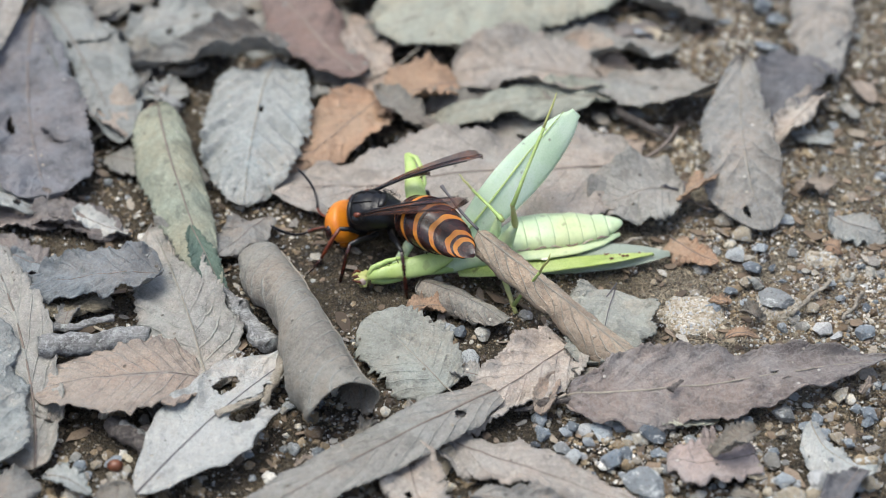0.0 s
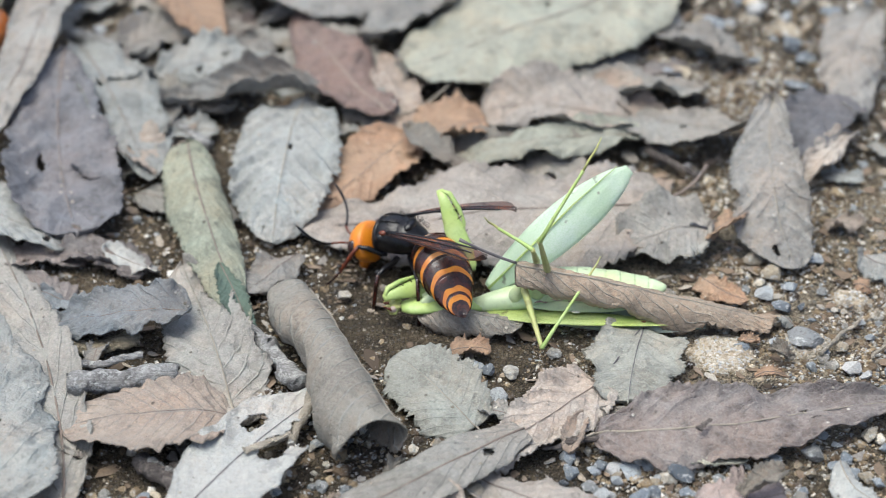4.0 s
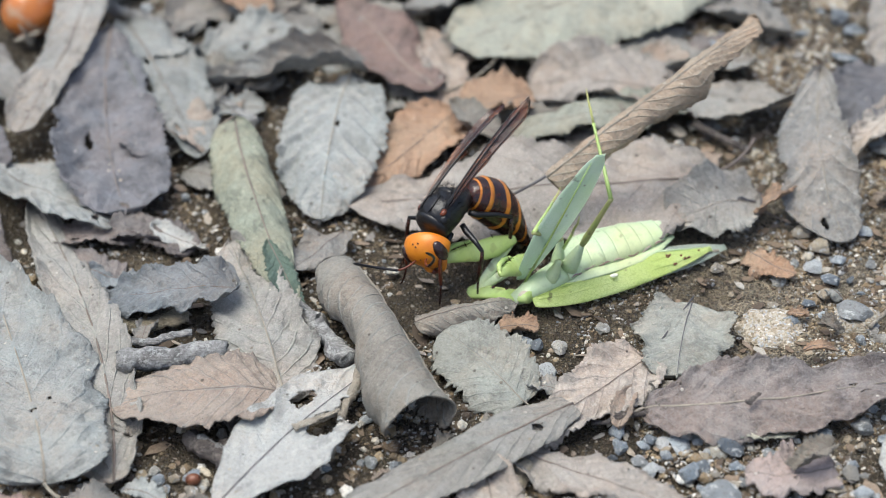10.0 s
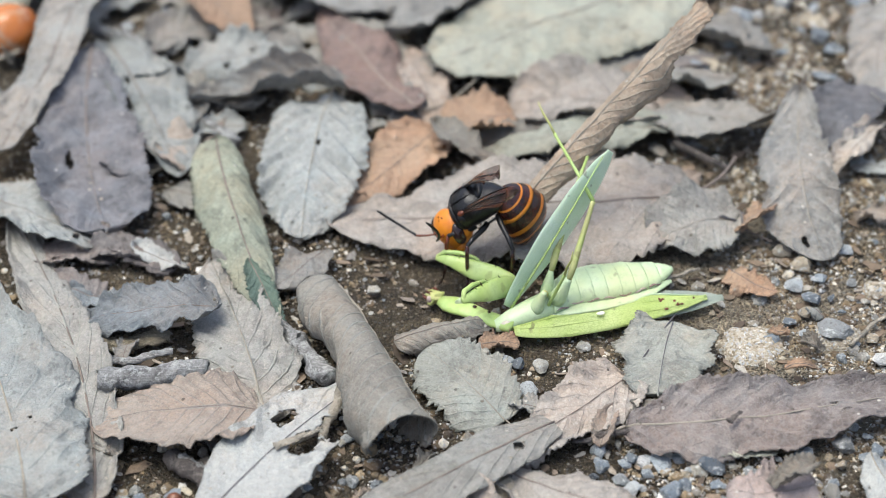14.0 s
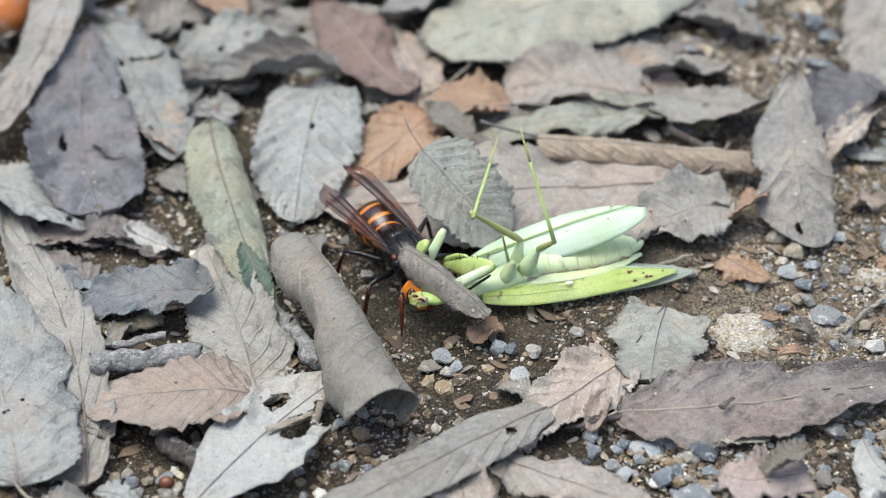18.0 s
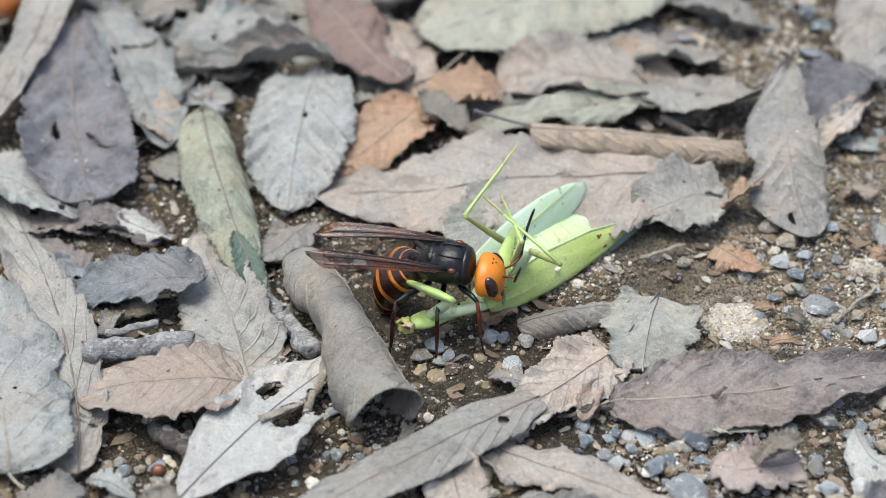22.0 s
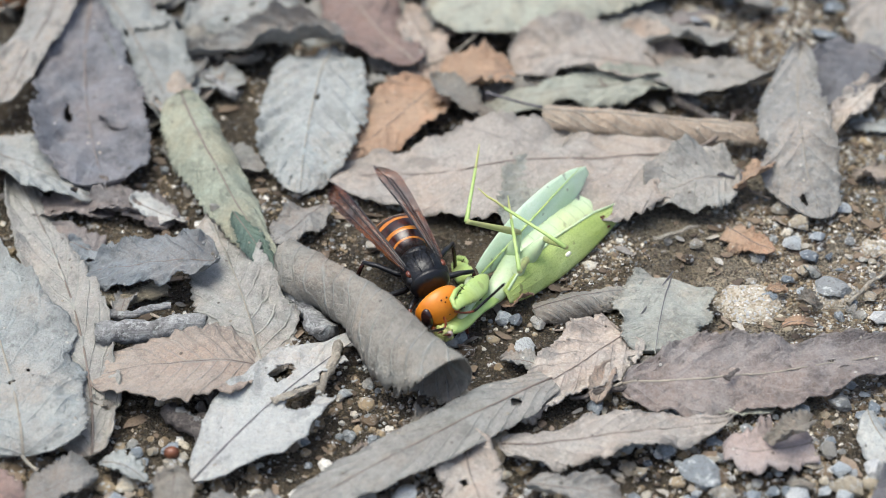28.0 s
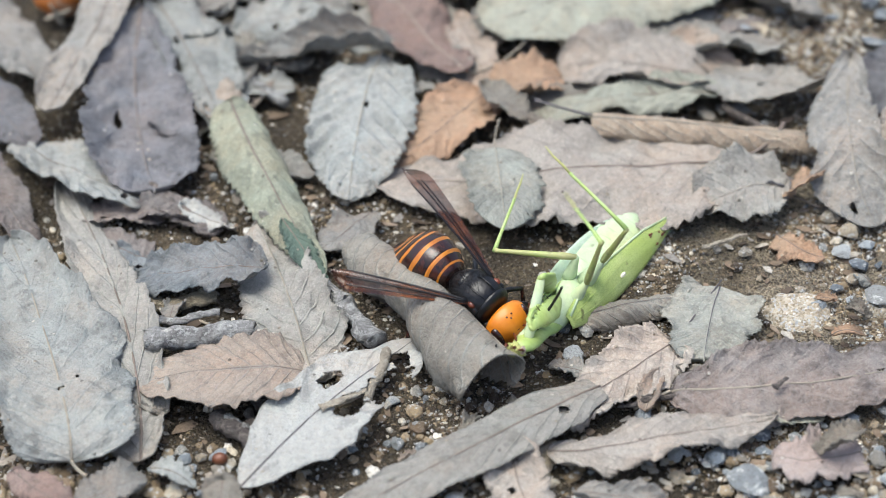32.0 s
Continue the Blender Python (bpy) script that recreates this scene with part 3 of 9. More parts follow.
# ---- fallen leaves, twigs and pebbles ----
leaf("folded greyish dry leaf standing on its edge", "grey", (-118.6, 141.6, 10.0), (-123.3, 81.7, 15.0), (-133.9, 44.4, 8.0), 7.3, 9.6, curl=(25, -20), teeth=0.04, blunt=0.35)
leaf("dark grey-brown dry leaf with a cupped blade", "dark", (-113.0, 85.1, 14.0), (-110.9, 51.3, 8.0), (-101.8, 15.3, 3.0), 16.5, 17, curl=(38, 28), seed=1, widest=0.68, blunt=0.32, holes=((0.62, 0.35, 0.04, 0.06),))
leaf("pale grey dry leaf with a small hole", "pale", (-141.6, 35.9, 5.0), (-121.2, 20.0, 7.0), (-104.4, 10.7, 5.0), 12.0, 10.0, holes=((0.86, 0.1, 0.025, 0.3),), seed=2, ragged=0.25)
leaf("crumpled pale dry leaf with ragged holes", "pale", (-110.7, 98.1, 6.0), (-96.0, 65.4, 9.0), (-85.0, 39.2, 4.0), 12.5, 9.5, curl=(30, 40), ragged=0.12, holes=((0.8, 0.35, 0.03, 0.09), (0.3, 0.2, 0.035, 0.08), (0.45, 0.5, 0.05, 0.1)), wave=3.0, seed=3)
leaf("small rosy dry leaf folded under a pale one", "rosy", (-101.3, 64.4, 5.0), (-88.9, 50.2, 7.0), (-80.0, 44.2, 3.0), 7.5, 7.5, seed=4, wave=2.0)
leaf("crumpled grey dry leaf with a torn edge", "pale", (-87.2, 85.8, 4.0), (-74.0, 90.5, 7.0), (-59.6, 86.6, 4.0), 9, 9, seed=64, wave=3.0, ragged=0.35, holes=((0.4, 0.3, 0.05, 0.1), (0.65, -0.4, 0.05, 0.12)))
leaf("shaded brown dry leaf under others", "orange", (3.5, 65.8, 4.0), (-6.5, 60.5, 6.0), (-17.1, 55.5, 4.0), 9, 10, seed=65, curl=(50, 40))
leaf("small tan dry leaf with a folded tip", "tan", (-1.4, 44.7, 4.0), (-9.7, 48.2, 8.0), (-17.5, 59.5, 5.0), 5.0, 5.0, seed=66, curl=(30, -30))
leaf("narrow slate-grey curled dry leaf", "grey", (-38.5, 76.9, 7.0), (-62.3, 72.5, 9.0), (-85.7, 71.0, 5.0), 5.5, 6.5, curl=(60, 80), seed=5)
leaf("large pale grey toothed dry leaf", "pale", (-45.7, 78.4, 6.0), (-49.6, 41.2, 10.0), (-51.3, 14.2, 3.0), 14.8, 14.6, seed=6, curl=(-34, -30), teeth=0.06, rib='light', pucker=0.95, holes=((0.42, -0.06, 0.02, 0.05),), widest=0.48, blunt=0.55)
leaf("red-brown dry leaf with a long stalk", "red", (-22.6, 67.8, 4.0), (-36.0, 85.2, 8.0), (-51.0, 114.6, 6.0), 11.2, 11.6, seed=7, rib='light', stalk=((-13.0, 67.7, 5.0), (-2.9, 84.9, 7.0)), blunt=0.55)
leaf("flat orange-brown dry leaf", "orange", (-16.3, 61.8, 3.0), (-28.5, 42.3, 5.0), (-41.9, 29.2, 3.0), 10.0, 11.0, seed=8, curl=(10, 10), blunt=0.6)
leaf("long pinkish-brown dry leaf lying flat", "pink", (51.1, 30.2, 5.0), (7.0, 21.1, 7.5), (-45.1, 21.3, 3.0), 21, 16.5, wave=2.6, ragged=0.06, seed=9, stalk=((58.2, 32.6, 6.0), (61.9, 39.4, 9.0)), blunt=0.42, widest=0.4, curl=(-8, 6))
leaf("pale brown dry leaf with a thin stalk", "beige", (60.2, 19.1, 3.0), (50.5, 15.9, 5.5), (38.8, 9.8, 3.0), 11.5, 10.5, seed=10, stalk=((64.4, 15.1, 3.0), (69.7, 12.9, 2.0)))
leaf("yellowish dry leaf with a dark curled edge", "cream", (45.4, 57.2, 5.0), (22.5, 54.9, 6.0), (-4.9, 49.2, 4.0), 8, 7, seed=11, curl=(-15, 10), stalk=((50.9, 50.4, 3.0), (53.9, 49.2, 2.0)))
leaf("large cream dry leaf with toothed edges", "cream", (58.9, 139.2, 6.0), (21.3, 109.2, 9.0), (-18.7, 87.8, 6.0), 20.9, 23.4, seed=12, curl=(-10, 0), teeth=0.03, blunt=0.38, holes=((0.45, 0.3, 0.012, 0.04),), wave=2.0)
leaf("narrow rosy-brown dry leaf", "rosy", (-26.2, 97.7, 4.0), (-20.1, 77.0, 5.0), (-13.7, 57.4, 3.0), 5.8, 5.8, seed=13)
leaf("brownish dry leaf with a torn side", "pink", (45.9, 65.8, 4.0), (24.3, 69.0, 7.0), (2.5, 71.0, 4.0), 12, 12, seed=14, ragged=0.1, blunt=0.4)
leaf("grey dry leaf with a ragged edge", "beige", (65.0, 80.8, 5.0), (46.7, 82.9, 6.0), (28.8, 87.7, 4.0), 9.5, 9.5, seed=15, ragged=0.15, blunt=0.4)
leaf("grey-brown toothed dry leaf", "beige", (43.1, 71.6, 4.0), (59.2, 60.4, 7.0), (76.6, 65.8, 4.0), 10, 12, seed=16, holes=((0.45, 0.1, 0.03, 0.06),))
leaf("grey toothed dry leaf leaning on its side", "grey", (80.9, 61.7, 13.0), (78.1, 28.5, 11.0), (83.4, 5.4, 2.0), 10, 12, seed=17, curl=(70, -20), widest=0.6, blunt=0.45, teeth=0.04, rib='light', holes=((0.86, 0.35, 0.03, 0.1),))
leaf("dark slate dry leaf with a long stalk", "dark", (104.9, 78.4, 4.0), (93.0, 62.6, 5.0), (80.8, 48.9, 3.0), 9.6, 9.2, seed=18, rib='slate', stalk=((107.4, 79.7, 5.0), (113.8, 87.7, 6.0)))
leaf("narrow tan dry leaf strip", "pink", (103.4, 61.2, 4.0), (95.0, 48.4, 5.0), (87.1, 38.4, 3.0), 4, 4.5, seed=19)
leaf("grey dry leaf with a wavy edge", "grey", (115.7, 116.6, 5.0), (105.8, 91.1, 6.0), (107.3, 67.2, 3.0), 9.5, 10, seed=21, ragged=0.2)
leaf("bright orange-brown smooth dry leaf", "orange", (-94.4, 149.1, 5.0), (-83.2, 119.9, 8.0), (-71.1, 103.0, 5.0), 9.1, 8.8, seed=22, teeth=0.0, wave=0.5)
leaf("small dark oval dry leaf", "grey", (-69.2, 111.1, 3.0), (-62.6, 103.8, 5.0), (-54.5, 100.9, 3.0), 6.3, 6.7, seed=23, teeth=0.0)
leaf("light grey dry leaf with blunt teeth", "grey", (-84.7, 155.3, 5.0), (-56.7, 130.0, 8.0), (-25.0, 117.8, 5.0), 13.6, 15.6, seed=24, blunt=0.6)
leaf("small grey dry leaf half covered", "grey", (-4.6, 127.9, 5.0), (-17.6, 114.7, 6.0), (-31.9, 102.0, 4.0), 10.1, 10.8, seed=25)
leaf("greyish brown dry leaf at the back", "brown", (26.8, 152.2, 4.0), (8.1, 147.7, 5.0), (-9.7, 143.3, 4.0), 9.2, 9.2, seed=26)
leaf("flat pinkish dry leaf with a toothed edge", "pink", (30.7, -40.2, 4.0), (13.7, -56.9, 5.5), (-6.7, -69.6, 3.0), 9, 9, seed=27, teeth=0.06, blunt=0.35, widest=0.25)
leaf("long pale dry leaf rolled lengthwise", "beige", (12.4, -57.2, 5.0), (-14.1, -78.9, 8.0), (-47.8, -101.8, 5.0), 8.0, 7.6, seed=28, wave=1.2, curl=(-16, -24), blunt=0.24, teeth=0.02, pucker=0.2, holes=((0.2, -0.3, 0.02, 0.2),))
leaf("brown dry leaf with a wavy upper edge", "brown", (29.0, -58.0, 4.0), (57.9, -58.3, 8.0), (106.2, -45.6, 4.0), 9.6, 9.8, seed=30, curl=(24, -34), teeth=0.03, blunt=0.55, ragged=0.14, stalk=((25.7, -59.0, 3.0), (20.3, -61.8, 2.0)), rib='light', wave=2.6, holes=((0.74, -0.1, 0.012, 0.04), (0.76, 0.35, 0.015, 0.04)))
leaf("pale grey torn dry leaf with a dark stalk", "sandy", (43.1, -16.8, 3.0), (39.5, -33.1, 5.0), (37.3, -47.1, 3.0), 11.5, 11, seed=131, ragged=0.1, blunt=0.22, stalk=((34.0, -34.1, 4.0), (30.3, -41.2, 3.0)), rib='slate', cut=(0.06, 1.0))
leaf("tapering scrap of a pale dry leaf", "sandy", (38.0, -21.5, 3.0), (33.6, -24.8, 4.0), (26.5, -24.7, 2.0), 3.6, 3.6, seed=61, teeth=0.0)
leaf("small grey dry leaf under a rolled one", "grey", (-45.0, 10.4, 3.0), (-50.3, 2.5, 4.0), (-57.6, -7.4, 3.0), 5.5, 6.3, seed=34)
leaf("flat beige toothed dry leaf", "beige", (-55.8, -53.5, 4.0), (-61.8, -31.5, 6.0), (-73.4, 2.9, 4.0), 12.8, 11.7, seed=35, teeth=0.05, rib='light', blunt=0.45)
leaf("torn slate-grey dry leaf", "blue", (-70.3, -18.9, 7.0), (-86.9, -21.2, 9.0), (-108.6, -18.5, 3.0), 7.0, 9.8, seed=36, ragged=0.45, curl=(-20, 20), rib='dark', blunt=0.35)
leaf("scrap of slate-grey dry leaf on the soil", "blue", (-108.2, -5.9, 3.0), (-99.7, -10.4, 4.0), (-88.2, -13.7, 3.0), 3.6, 4.4, seed=62, ragged=0.5)
leaf("orange-brown toothed dry leaf", "rosy", (-57.5, -51.3, 3.0), (-73.7, -53.2, 6.5), (-96.8, -55.4, 3.0), 15, 12, seed=38, curl=(10, 14), wave=1.5, teeth=0.05, count=15, ragged=0.12, blunt=0.42, stalk=((-56.6, -52.4, 3.0), (-54.9, -48.4, 2.0)))
leaf("pale lance-shaped dry leaf with torn holes", "white", (-69.2, -90.5, 4.0), (-51.0, -66.0, 7.0), (-31.0, -40.5, 5.0), 11.0, 13.0, seed=39, teeth=0.0, wave=0.9, curl=(10, 14), widest=0.5, blunt=0.62, ragged=0.05, holes=((0.60, -0.42, 0.055, 0.2), (0.55, 0.42, 0.075, 0.3), (0.72, 0.62, 0.13, 0.4), (0.86, 0.3, 0.05, 0.3)), rib='slate')
leaf("large brown dry leaf under a grey one", "beige", (-93.1, -81.6, 3.0), (-102.8, -35.2, 5.0), (-125.8, 21.1, 4.0), 10.3, 7.5, seed=41, rib='dark', blunt=0.4)
leaf("large pale grey dry leaf with clear veins", "pale", (-108.6, -83.7, 5.0), (-115.5, -57.7, 9.0), (-136.4, -3.1, 5.0), 18.4, 18.7, seed=42, rib='light', widest=0.38, stalk=((-107.5, -85.4, 4.0), (-104.8, -86.7, 3.0)), holes=((0.42, 0.0, 0.01, 0.03), (0.47, 0.25, 0.01, 0.03)), teeth=0.03)
leaf("bleached scrap of leaf on the soil", "white", (-93.4, 9.8, 2.0), (-86.6, 5.8, 3.0), (-79.4, 4.7, 2.0), 3.4, 3.4, seed=43, teeth=0.0, ragged=0.3)
leaf("rosy round dry leaf with a ragged edge", "blush", (71.8, -76.6, 3.0), (61.0, -80.6, 5.0), (51.3, -78.0, 3.0), 10.2, 10.2, seed=44, ragged=0.45, blunt=0.5)
leaf("small tan scrap of dry leaf", "tan", (71.2, -74.2, 6.0), (66.2, -78.0, 7.0), (61.8, -79.3, 5.0), 3.3, 3.3, seed=45, ragged=0.3)
leaf("white pointed scrap of dry leaf", "white", (85.4, -66.9, 5.0), (89.7, -77.7, 5.0), (98.2, -82.9, 3.0), 3.6, 4.9, seed=46, teeth=0.0, rib='light')
leaf("dark purple scrap of dry leaf", "dark", (94.4, -82.9, 3.0), (89.5, -91.1, 4.0), (83.6, -98.9, 3.0), 4.0, 4.0, seed=47)
leaf("dry brown leaf with ragged holes", "pink", (-7.9, -78.9, 3.0), (-5.9, -90.8, 5.0), (-2.0, -101.1, 3.0), 8.1, 7.8, seed=48, ragged=0.4, holes=((0.5, 0.3, 0.05, 0.1),))
leaf("curled grey-brown dry leaf", "grey", (6.6, -91.2, 4.0), (20.7, -95.2, 6.0), (37.0, -99.2, 3.0), 3.8, 4.5, seed=49, curl=(40, 30), ragged=0.3)
leaf("small grey folded dry leaf", "grey", (-106.1, -95.6, 3.0), (-98.6, -93.1, 5.0), (-91.1, -87.6, 4.0), 6.1, 5.3, seed=50, curl=(20, -40))
leaf("tan dry leaf tip standing up", "tan", (-72.5, -93.7, 9.0), (-72.5, -99.4, 8.0), (-73.6, -103.3, 3.0), 5.1, 4.8, seed=51, curl=(-30, -30), teeth=0.0)
leaf("small grey scrap of dry leaf", "grey", (-64.9, -99.3, 3.0), (-56.2, -96.7, 4.0), (-44.7, -97.8, 3.0), 4.9, 4.5, seed=52, ragged=0.3)
leaf("dark brown glossy dry leaf", "red", (-121.6, -86.4, 4.0), (-112.4, -94.5, 5.0), (-102.6, -102.1, 3.0), 5.4, 5.4, seed=53)
leaf("flaky orange-brown scraps of leaf", "orange", (57.8, 4.0, 2.0), (62.5, -2.8, 3.0), (69.3, -7.2, 2.0), 4.3, 5.1, seed=54, ragged=0.5)
leaf("curled orange-brown scrap of leaf", "orange", (61.2, 16.5, 3.0), (65.4, 17.2, 7.0), (71.4, 25.7, 4.0), 3.6, 3.6, seed=55, curl=(30, 30))
leaf("purplish dry leaf mostly covered", "dark", (46.3, 35.7, 2.0), (53.1, 27.0, 4.0), (63.7, 20.0, 2.0), 5.5, 5.9, seed=56)
leaf("small pinkish scrap of leaf", "rosy", (91.9, 26.8, 2.0), (96.1, 23.2, 3.0), (101.2, 22.5, 2.0), 3.0, 3.0, seed=57)
leaf("pale weathered scrap of leaf", "pale", (100.3, 9.6, 3.0), (105.2, 5.4, 4.0), (113.6, 3.5, 3.0), 5.8, 5.4, seed=58, ragged=0.3)
leaf("cream dry leaf at the back", "cream", (-136.0, 135.7, 5.0), (-144.0, 128.2, 6.0), (-156.4, 121.0, 4.0), 10.0, 8.6, seed=59)
leaf("narrow pale curled dry leaf", "pale", (-89.1, 84.6, 4.0), (-98.3, 83.3, 6.0), (-108.9, 83.5, 3.0), 5.6, 6.1, seed=60, curl=(50, 40), wave=1.8)
leaf("grey scrap of leaf behind a twig", "grey", (-82.0, 75.1, 3.0), (-85.5, 63.3, 4.0), (-86.3, 54.3, 3.0), 5.1, 4.3, seed=63, ragged=0.3)
leaf("shaded grey dry leaf at the edge", "grey", (-173.3, 110.6, 3.0), (-153.5, 83.7, 6.0), (-138.0, 63.9, 3.0), 10.8, 10.8, seed=81, ragged=0.2)
leaf("dark curled dry leaf at the edge", "dark", (-162.4, 69.1, 3.0), (-147.4, 48.2, 6.0), (-136.3, 33.6, 3.0), 8.4, 8.4, seed=82, ragged=0.2)
leaf("grey-brown dry leaf half covered", "brown", (-155.4, 29.9, 2.0), (-141.7, 13.2, 4.0), (-130.3, -4.8, 2.0), 7.1, 7.1, seed=83)
leaf("pale grey dry leaf with torn edges", "pale", (-155.3, -1.7, 3.0), (-141.1, -15.0, 5.0), (-128.6, -31.8, 3.0), 7.8, 7.8, seed=84, ragged=0.3)
stick("weathered grey stick with broken ends", (-59.6, -13.9, 3.0), (-40.9, -40.7, 3.0), 1.87, 2.87, BARK, name='stick', seed=1, bumps=0.3)
stick("short grey barked stick on the soil", (-96.7, -43.1, 5.5), (-70.9, -39.3, 5.0), 2.6, 2.9, BARK, name='stick', seed=2)
stick("flat plate of lichened tan bark", (-102.5, -28.8, 3.0), (-81.7, -24.4, 3.0), 2.58, 2.30, CRUST, name='bark_piece', seed=3, squash=0.4)
stick("grey strip of split bark", (-99.4, -36.2, 4.0), (-79.8, -31.9, 5.0), 1.29, 1.15, BARK, name='bark_piece', seed=4, squash=0.5)
stick("thick grey fallen twig", (-94.4, 75.7, 5.0), (-70.7, 55.4, 3.0), 1.87, 1.43, BARK, seed=5)
stick("dark thin leaf stalk on the soil", (-106.8, 17.9, 4.0), (-97.6, 8.7, 2.0), 0.72, 0.43, TWIG, seed=6)
stick("pale dry forked twig", (-38.2, -47.5, 7.0), (-44.0, -73.0, 3.0), 1.15, 1.00, STRAW, seed=7)
stick("thin pale dry straw", (-52.4, -64.3, 4.0), (-42.7, -59.4, 4.0), 1.29, 1.00, STRAW, name='straw', seed=8, squash=0.3)
stick("dark bluish twig on the soil", (47.4, 54.2, 3.0), (60.9, 41.6, 3.0), 1.15, 0.86, TWIG, seed=9)
stick("grey twig lying under leaves", (-115.6, 107.3, 5.0), (-100.0, 98.6, 5.0), 1.72, 1.72, BARK, seed=10)
stick("thin dry straw on the soil", (85.3, -27.6, 2.0), (96.7, -13.9, 2.0), 0.57, 0.43, STRAW, name='straw', seed=11)
stick("grey twig on the soil", (-77.1, -66.6, 3.0), (-64.0, -79.6, 3.0), 2.30, 1.72, TWIG, seed=12)
stick("thin dark twig on the soil", (-69.3, -68.0, 2.0), (-63.0, -72.7, 2.0), 1.72, 1.29, TWIG, seed=13)
stick("thin curved twig under a dry leaf", (16.7, -61.9, 3.0), (31.3, -59.1, 4.0), 0.57, 0.57, TWIG, seed=14)
pebble(4.3, -32.7, 1.8, 2.6, 2.0)
pebble(9.5, -33.2, 2.0, 2.0, 1.6)
pebble(6.7, -42.3, 2.3, 2.3, 1.8)
pebble(76.6, 4.6, 3.0, 3.0, 2.4)
pebble(72.4, 10.8, 2.5, 2.2, 1.7)
pebble(74.1, -3.0, 2.1, 1.9, 1.5)
pebble(77.8, -8.3, 2.8, 2.2, 1.7)
pebble(76.2, -13.7, 2.8, 1.9, 1.5)
pebble(82.7, -20.8, 4.8, 3.0, 2.4)
pebble(71.3, -16.9, 1.8, 1.4, 1.1)
pebble(75.0, -23.3, 1.6, 1.5, 1.2)
pebble(91.0, -23.4, 1.6, 1.6, 1.3)
pebble(86.1, -27.9, 1.6, 1.2, 1.0)
pebble(80.6, -0.6, 2.3, 1.9, 1.5)
pebble(66.5, -23.2, 1.8, 1.4, 1.1)
pebble(-32.2, -4.1, 1.8, 1.4, 1.1)
pebble(-23.9, 137.3, 2.1, 2.5, 1.9)
pebble(93.1, 135.8, 2.3, 2.2, 1.7)
pebble(88.6, 116.5, 2.5, 1.9, 1.5)
pebble(79.7, 99.4, 2.1, 1.6, 1.3)
pebble(91.2, 86.8, 5.7, 2.2, 1.7)
pebble(95.9, 100.6, 2.1, 1.6, 1.3)
pebble(108.1, 109.0, 1.8, 1.9, 1.5)
pebble(83.1, 126.9, 1.6, 1.6, 1.3)
pebble(71.6, 98.1, 2.3, 2.2, 1.7)
pebble(65.6, 103.8, 2.1, 1.9, 1.5)
pebble(49.1, -68.2, 3.9, 2.7, 2.2)
pebble(38.8, -77.2, 3.0, 3.0, 2.4)
pebble(46.2, -84.8, 5.1, 3.5, 2.8)
pebble(29.8, -75.8, 2.1, 1.9, 1.5)
pebble(21.4, -71.2, 1.6, 1.2, 1.0)
pebble(-15.7, -38.8, 2.3, 2.3, 1.8)
pebble(-11.2, -40.8, 1.4, 1.6, 1.3)
pebble(1.1, -32.0, 2.5, 1.9, 1.5)
pebble(-3.5, -70.4, 3.4, 3.0, 2.4)
pebble(-0.8, -76.9, 4.1, 3.3, 2.6)
pebble(-21.8, -92.7, 3.9, 2.5, 1.9)
pebble(-83.4, -79.2, 1.5, 1.6, 1.3)
pebble(-75.7, -77.3, 2.1, 1.9, 1.5)
pebble(-81.6, -81.3, 1.4, 1.1, 0.9)
pebble(79.2, -89.1, 4.6, 3.5, 2.8)
pebble(75.9, -76.4, 2.1, 1.9, 1.5)
pebble(71.6, -81.0, 2.1, 2.5, 1.9)
pebble(77.8, -83.2, 3.0, 1.9, 1.5)
pebble(85.5, -83.7, 2.3, 3.3, 2.6)
pebble(70.5, -64.3, 3.4, 1.6, 1.3)
pebble(51.5, -91.9, 2.8, 2.2, 1.7)
pebble(67.4, -91.8, 3.0, 2.5, 1.9)
pebble(37.3, -67.3, 3.4, 1.6, 1.3)
pebble(94.1, -54.6, 2.3, 1.6, 1.3)
pebble(-37.5, -60.1, 1.4, 1.6, 1.3)
pebble(-30.1, -61.0, 1.4, 1.4, 1.1)
pebble(-29.9, -66.8, 1.6, 1.4, 1.1)
pebble(-69.9, -63.2, 1.4, 1.4, 1.1)
pebble(-12.9, -35.1, 2.5, 2.3, 1.8)
pebble(-9.0, -38.6, 1.4, 1.4, 1.1)
pebble(22.1, -84.4, 1.8, 1.4, 1.1)
pebble(24.1, -80.8, 1.6, 1.2, 1.0)
pebble(-36.5, -58.5, 1.6, 1.6, 1.3)
pebble(-85.8, -95.7, 3.4, 2.2, 1.7)
pebble(32.4, -84.3, 2.1, 1.6, 1.3)
pebble(-114.8, 124.9, 2.3, 2.2, 1.7)
pebble(-96.4, 123.2, 2.8, 1.6, 1.3)
pebble(-103.7, 129.2, 2.8, 1.9, 1.5)
pebble(-107.8, 114.5, 2.3, 1.6, 1.3)
pebble(-61.0, 114.0, 1.6, 1.6, 1.3)
pebble(-89.9, 107.1, 2.3, 1.4, 1.1)
pebble(49.8, -3.2, 2.0, 1.6, 1.3, "small tan angular stone on the soil")


def far_pebbles(count, x0, x1, y0, y1, low, high, seed):
    rng = random.Random(seed)
    for _ in range(count):
        r = low + (high - low) * rng.random() ** 2
        pebble(rng.uniform(x0, x1), rng.uniform(y0, y1), r, r * rng.uniform(0.7, 1.0), r * rng.uniform(0.6, 0.85), "bluish grey pebble on sandy soil")


